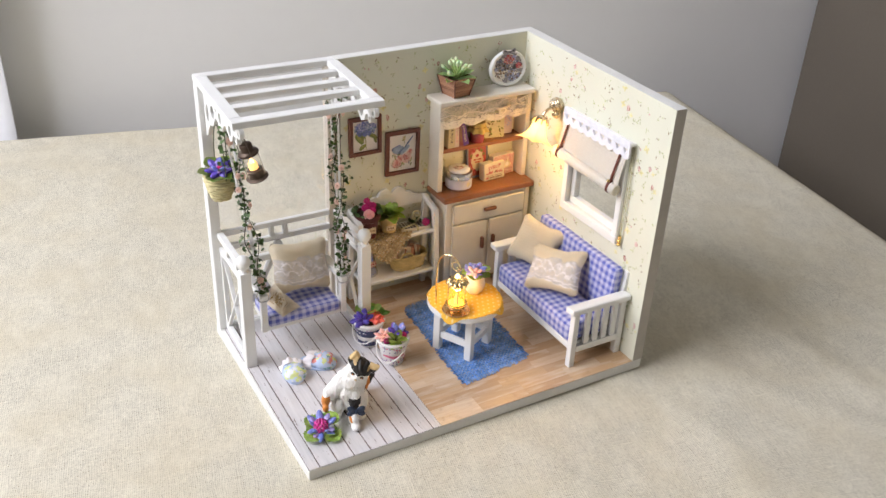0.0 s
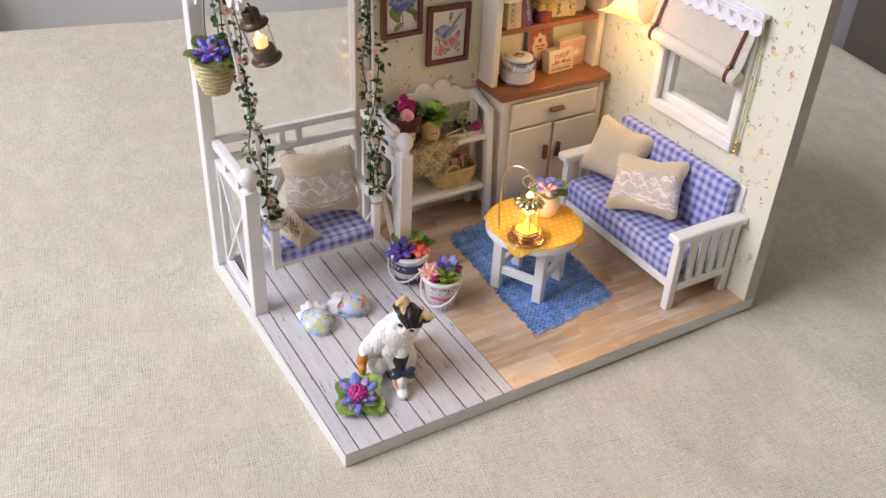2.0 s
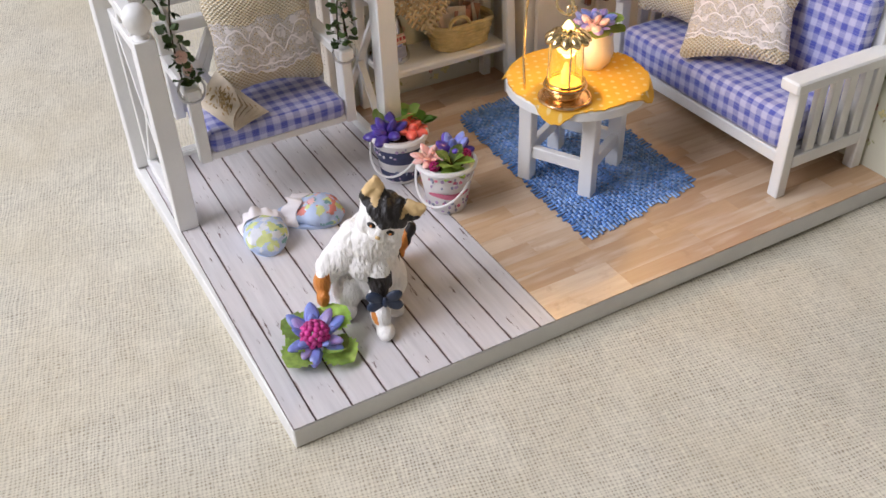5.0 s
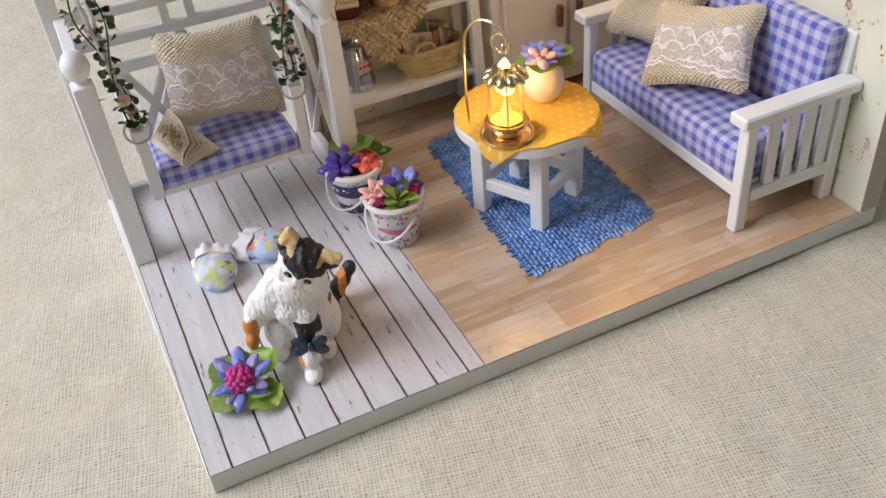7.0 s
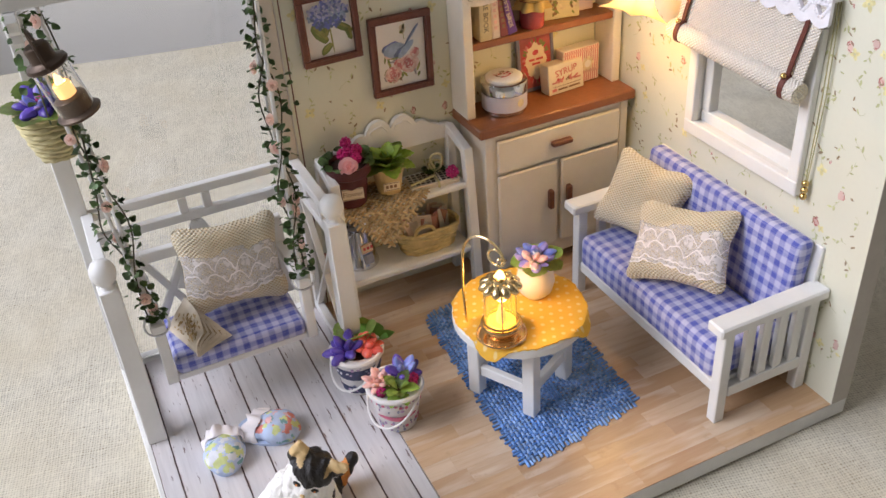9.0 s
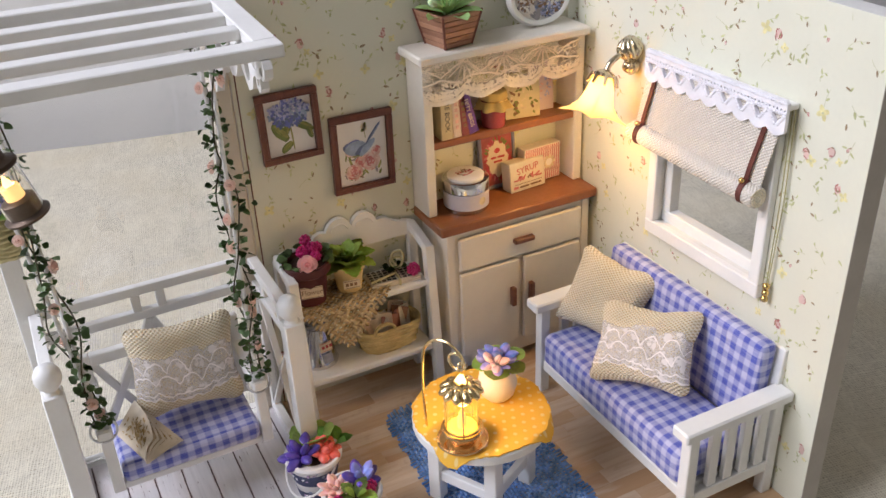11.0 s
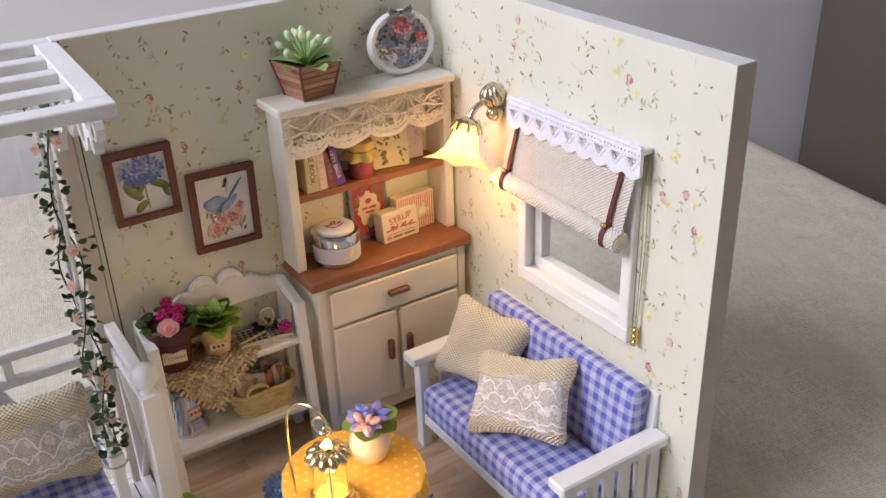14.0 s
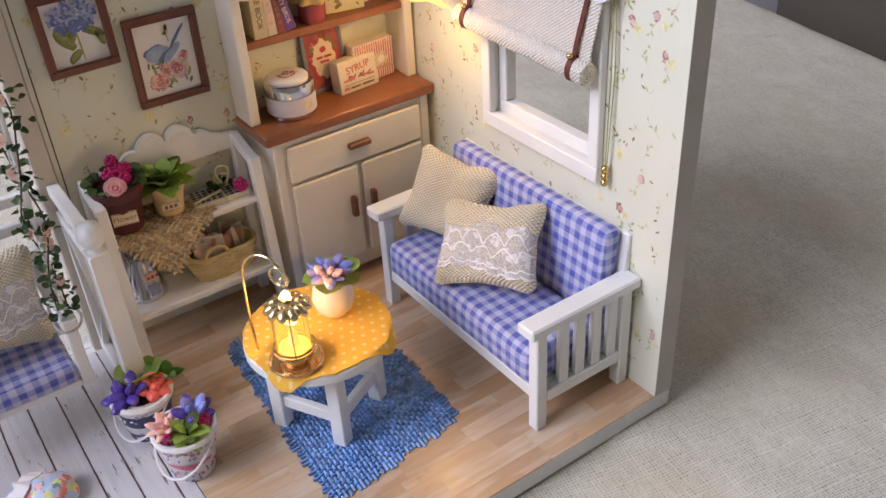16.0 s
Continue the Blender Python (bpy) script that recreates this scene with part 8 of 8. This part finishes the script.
for y, top in ((7.05, 6.72), (2.92, 2.62)):
    bm = B()
    sheet(bm, 2, 14, lambda u, v, y=y, top=top: Vector((17.05 - 0.17 * math.sin(1.57 * (1 - v)) ** 2, y + (top - y) * v - 0.07 + 0.14 * u, RZ + 0.22 + 1.9 * v)), 0.03)
    lathe(bm, [(0.30, -0.08), (0.315, -0.07), (0.315, 0.07), (0.30, 0.08)], 22, pose(16.88, y - 0.02, RZ + 0.035 * (y - 2.5), 90, 0, 12))
    part("ribbon", bm, RIB, bl, "dark brown ribbon", smooth=True)
    part("bead", ball(B(), (16.72, y - 0.02, RZ + 0.33 + 0.035 * (y - 2.5)), 0.08), GOLD, bl, "gold bead", smooth=True)
CRO = paint("white_crochet", (0.80, 0.79, 0.83), 0.9, var=0.06, vs=300, bump=1.0, bs=500)
LX0 = 17.03
bm = B()
LY0, LY1 = 2.05, 7.2
nT = 9
pitch = (LY1 - LY0) / nT
low = [(LY1 - LY0) * k / 108 for k in range(109)]
edge = [(y, 10.30 - 0.13 * abs(math.sin(math.pi * y / pitch)) - 0.012 * abs(math.sin(6 * math.pi * y / pitch))) for y in low]
holes = []
for k in range(nT):
    y = pitch * (k + 0.5)
    holes.append([(y - 0.17, 10.70), (y + 0.17, 10.70), (y + 0.13, 10.62), (y, 10.45), (y - 0.13, 10.62)])
for k in range(44):
    holes.append([(y + (LY1 - LY0) * (k + 0.5) / 44, z) for y, z in ((-0.02, 10.80), (0.02, 10.80), (0.022, 10.84), (0.0, 10.855), (-0.022, 10.84))])
bm = fret(edge + [(LY1 - LY0, 11.0), (LY1 - LY0 - 0.06, 11.06), (0.06, 11.06), (0, 11.0)], holes, 0.10, pose(LX0 + 0.05, LY1, 0) @ SIDEWAYS)
for k in range(nT):      # raised stitches along the zigzag
    y = LY1 - pitch * (k + 0.5)
    for side in (-1, 1):
        for q in range(5):
            f = (q + 0.5) / 5
            ball(bm, (LX0 - 0.05, y + side * (0.03 + 0.24 * f), 10.42 + 0.30 * f), (0.03, 0.055, 0.045), pose(0, 0, 0), 8, 5)
for z, size in ((10.98, 0.04), (10.74, 0.034)):
    for k in range(64):
        ball(bm, (LX0 - 0.05, LY0 + (LY1 - LY0) * (k + 0.5) / 64, z + 0.008 * (k % 2)), (0.025, 0.036, size), None, 6, 5)
bm.transform(Matrix.Translation((0, 0, 0.12)))
part("crochet_edging", bm, CRO, bl, "white crocheted edging with open triangles", smooth=True)
part("head_rail", box(B(), (17.1, 2.1, 10.9), (17.44, 7.2, 11.05), 0.03), WHITE, bl)
CORD = paint("olive_cord", (0.36, 0.33, 0.15), 0.7, var=0.2)
bm = tube(B(), [(17.3, 2.16, 10.9), (17.3, 2.12, 8.5), (17.28, 2.13, 6.2)], 0.018, 6)
tube(bm, [(17.33, 2.10, 10.9), (17.35, 2.05, 8.5), (17.3, 2.10, 6.2)], 0.016, 6)
part("pull_cord", bm, CORD, bl, "thin olive pull cord", smooth=True)
for z in (6.1, 5.9, 5.72):
    part("bead", ball(B(), (17.28, 2.13, z), 0.1), GOLD, bl, "gold bead", smooth=True)

# ---- floor pieces, last ----
def deck_mat():
    n = Net("worn_white_deck")
    rnd = n.node("ObjectInfo").outputs["Random"]
    v = n.coord()
    v = n.node("VectorMath", {"operation": "ADD"}, i0=v, i1=n.node("CombineXYZ", X=rnd, Y=n.math("MULTIPLY", rnd, 5.1), Z=0.0).outputs[0]).outputs[0]
    grain = n.noise(n.scaled(v, (700, 45, 100)), 1.0, 5.0, 0.6)
    col = n.mix(n.ramp(grain, 0.3, 0.7), (0.55, 0.535, 0.545), (0.69, 0.675, 0.685))
    col = n.mix(n.math("MULTIPLY", n.ramp(n.noise(v, 60.0, 3.0), 0.4, 0.65), 0.3), col, (0.70, 0.63, 0.62))
    scr = n.ramp(n.noise(n.scaled(v, (950, 120, 100)), 1.0, 3.0, 0.7), 0.62, 0.67)
    gate = n.ramp(n.noise(v, 150.0, 2.0), 0.45, 0.56)
    col = n.mix(n.math("MULTIPLY", scr, gate), col, (0.16, 0.11, 0.10))
    gx = n.node("SeparateXYZ", i0=n.coord("Generated")).outputs[0]
    rim = n.math("ABSOLUTE", n.math("SUBTRACT", gx, 0.5))
    worn = n.ramp(n.math("ADD", rim, n.math("MULTIPLY", n.math("SUBTRACT", n.noise(n.scaled(v, (500, 160, 100)), 1.0, 4.0, 0.7), 0.5), 0.16)), 0.470, 0.50)
    col = n.mix(n.math("MULTIPLY", worn, 0.75), col, (0.24, 0.15, 0.12))
    n.bump(grain, 0.08, 0.0001)
    return n.surface(Base_Color=col, Roughness=0.38)


DECK = deck_mat()
edges = [0.02, 0.52, 1.33, 2.11, 2.90, 3.69, 4.48, 5.22, 6.0, 6.42]
for a, b in zip(edges, edges[1:]):
    piece("deck_plank", mesh_of("deck_plank", box(B(), (-(b - a) / 2 + 0.017, 0, -0.021), ((b - a) / 2 - 0.017, Y1 - 0.65, 0.0), 0.008), DECK), floor, pose((a + b) / 2, 0.01, 0))


def laminate_mat():
    """Printed laminate: strips of different tone, long pale and dark streaks, a half-gloss film."""
    n = Net("laminate_strip")
    rnd = n.node("ObjectInfo").outputs["Random"]
    v = n.node("VectorMath", {"operation": "ADD"}, i0=n.coord(), i1=n.node("CombineXYZ", X=rnd, Y=n.math("MULTIPLY", rnd, 3.7), Z=rnd).outputs[0]).outputs[0]
    grain = n.noise(n.scaled(v, (55, 800, 100)), 1.0, 6.0, 0.65)
    broad = n.noise(n.scaled(v, (40, 260, 100)), 1.0, 3.0)
    pick = n.math("FRACT", n.math("MULTIPLY", rnd, 7.3))
    base = n.mix(n.ramp(pick, 0.1, 0.9), (0.60, 0.40, 0.23), (0.70, 0.56, 0.41))
    base = n.mix(n.math("MULTIPLY", n.ramp(n.math("FRACT", n.math("MULTIPLY", rnd, 23.1)), 0.66, 0.72), 0.8), base, (0.50, 0.31, 0.17))
    col = n.mix(n.math("MULTIPLY", n.ramp(grain, 0.40, 0.72), 0.45), base, (0.45, 0.26, 0.13))
    col = n.mix(n.math("MULTIPLY", n.ramp(broad, 0.52, 0.70), 0.55), col, (0.75, 0.64, 0.51))
    col = n.mix(n.math("MULTIPLY", n.ramp(n.noise(v, 120.0, 4.0, 0.7), 0.60, 0.70), 0.35), col, (0.40, 0.24, 0.13))
    n.bump(grain, 0.06, 0.0001)
    return n.surface(Base_Color=col, Roughness=0.36, Coat_Weight=0.35, Coat_Roughness=0.22)


LAM = laminate_mat()
rng = random.Random(77)
strips = {}
row, y = 0, 0.01
while y < YI - 0.05:
    hgt = min(0.56, YI - y)
    x = 6.43
    first = True
    while x < XI - 0.01:
        ln = rng.choice((2.0, 2.6, 3.2, 4.0)) * (rng.choice((0.4, 0.7, 1.0)) if first else 1.0)
        first = False
        ln = round(min(ln, (X1 - 0.01 if y < 0.02 else XI) - x), 3)
        if ln < 0.25:
            break
        key = (ln, round(hgt, 3))
        if key not in strips:
            strips[key] = mesh_of("laminate_strip", box(B(), (0.0005, 0.0005, -0.025), (ln - 0.0005, hgt - 0.0005, 0.0), 0.0015), LAM)
        piece("laminate_strip", strips[key], floor, pose(x, y, 0))
        x += ln
    y += hgt
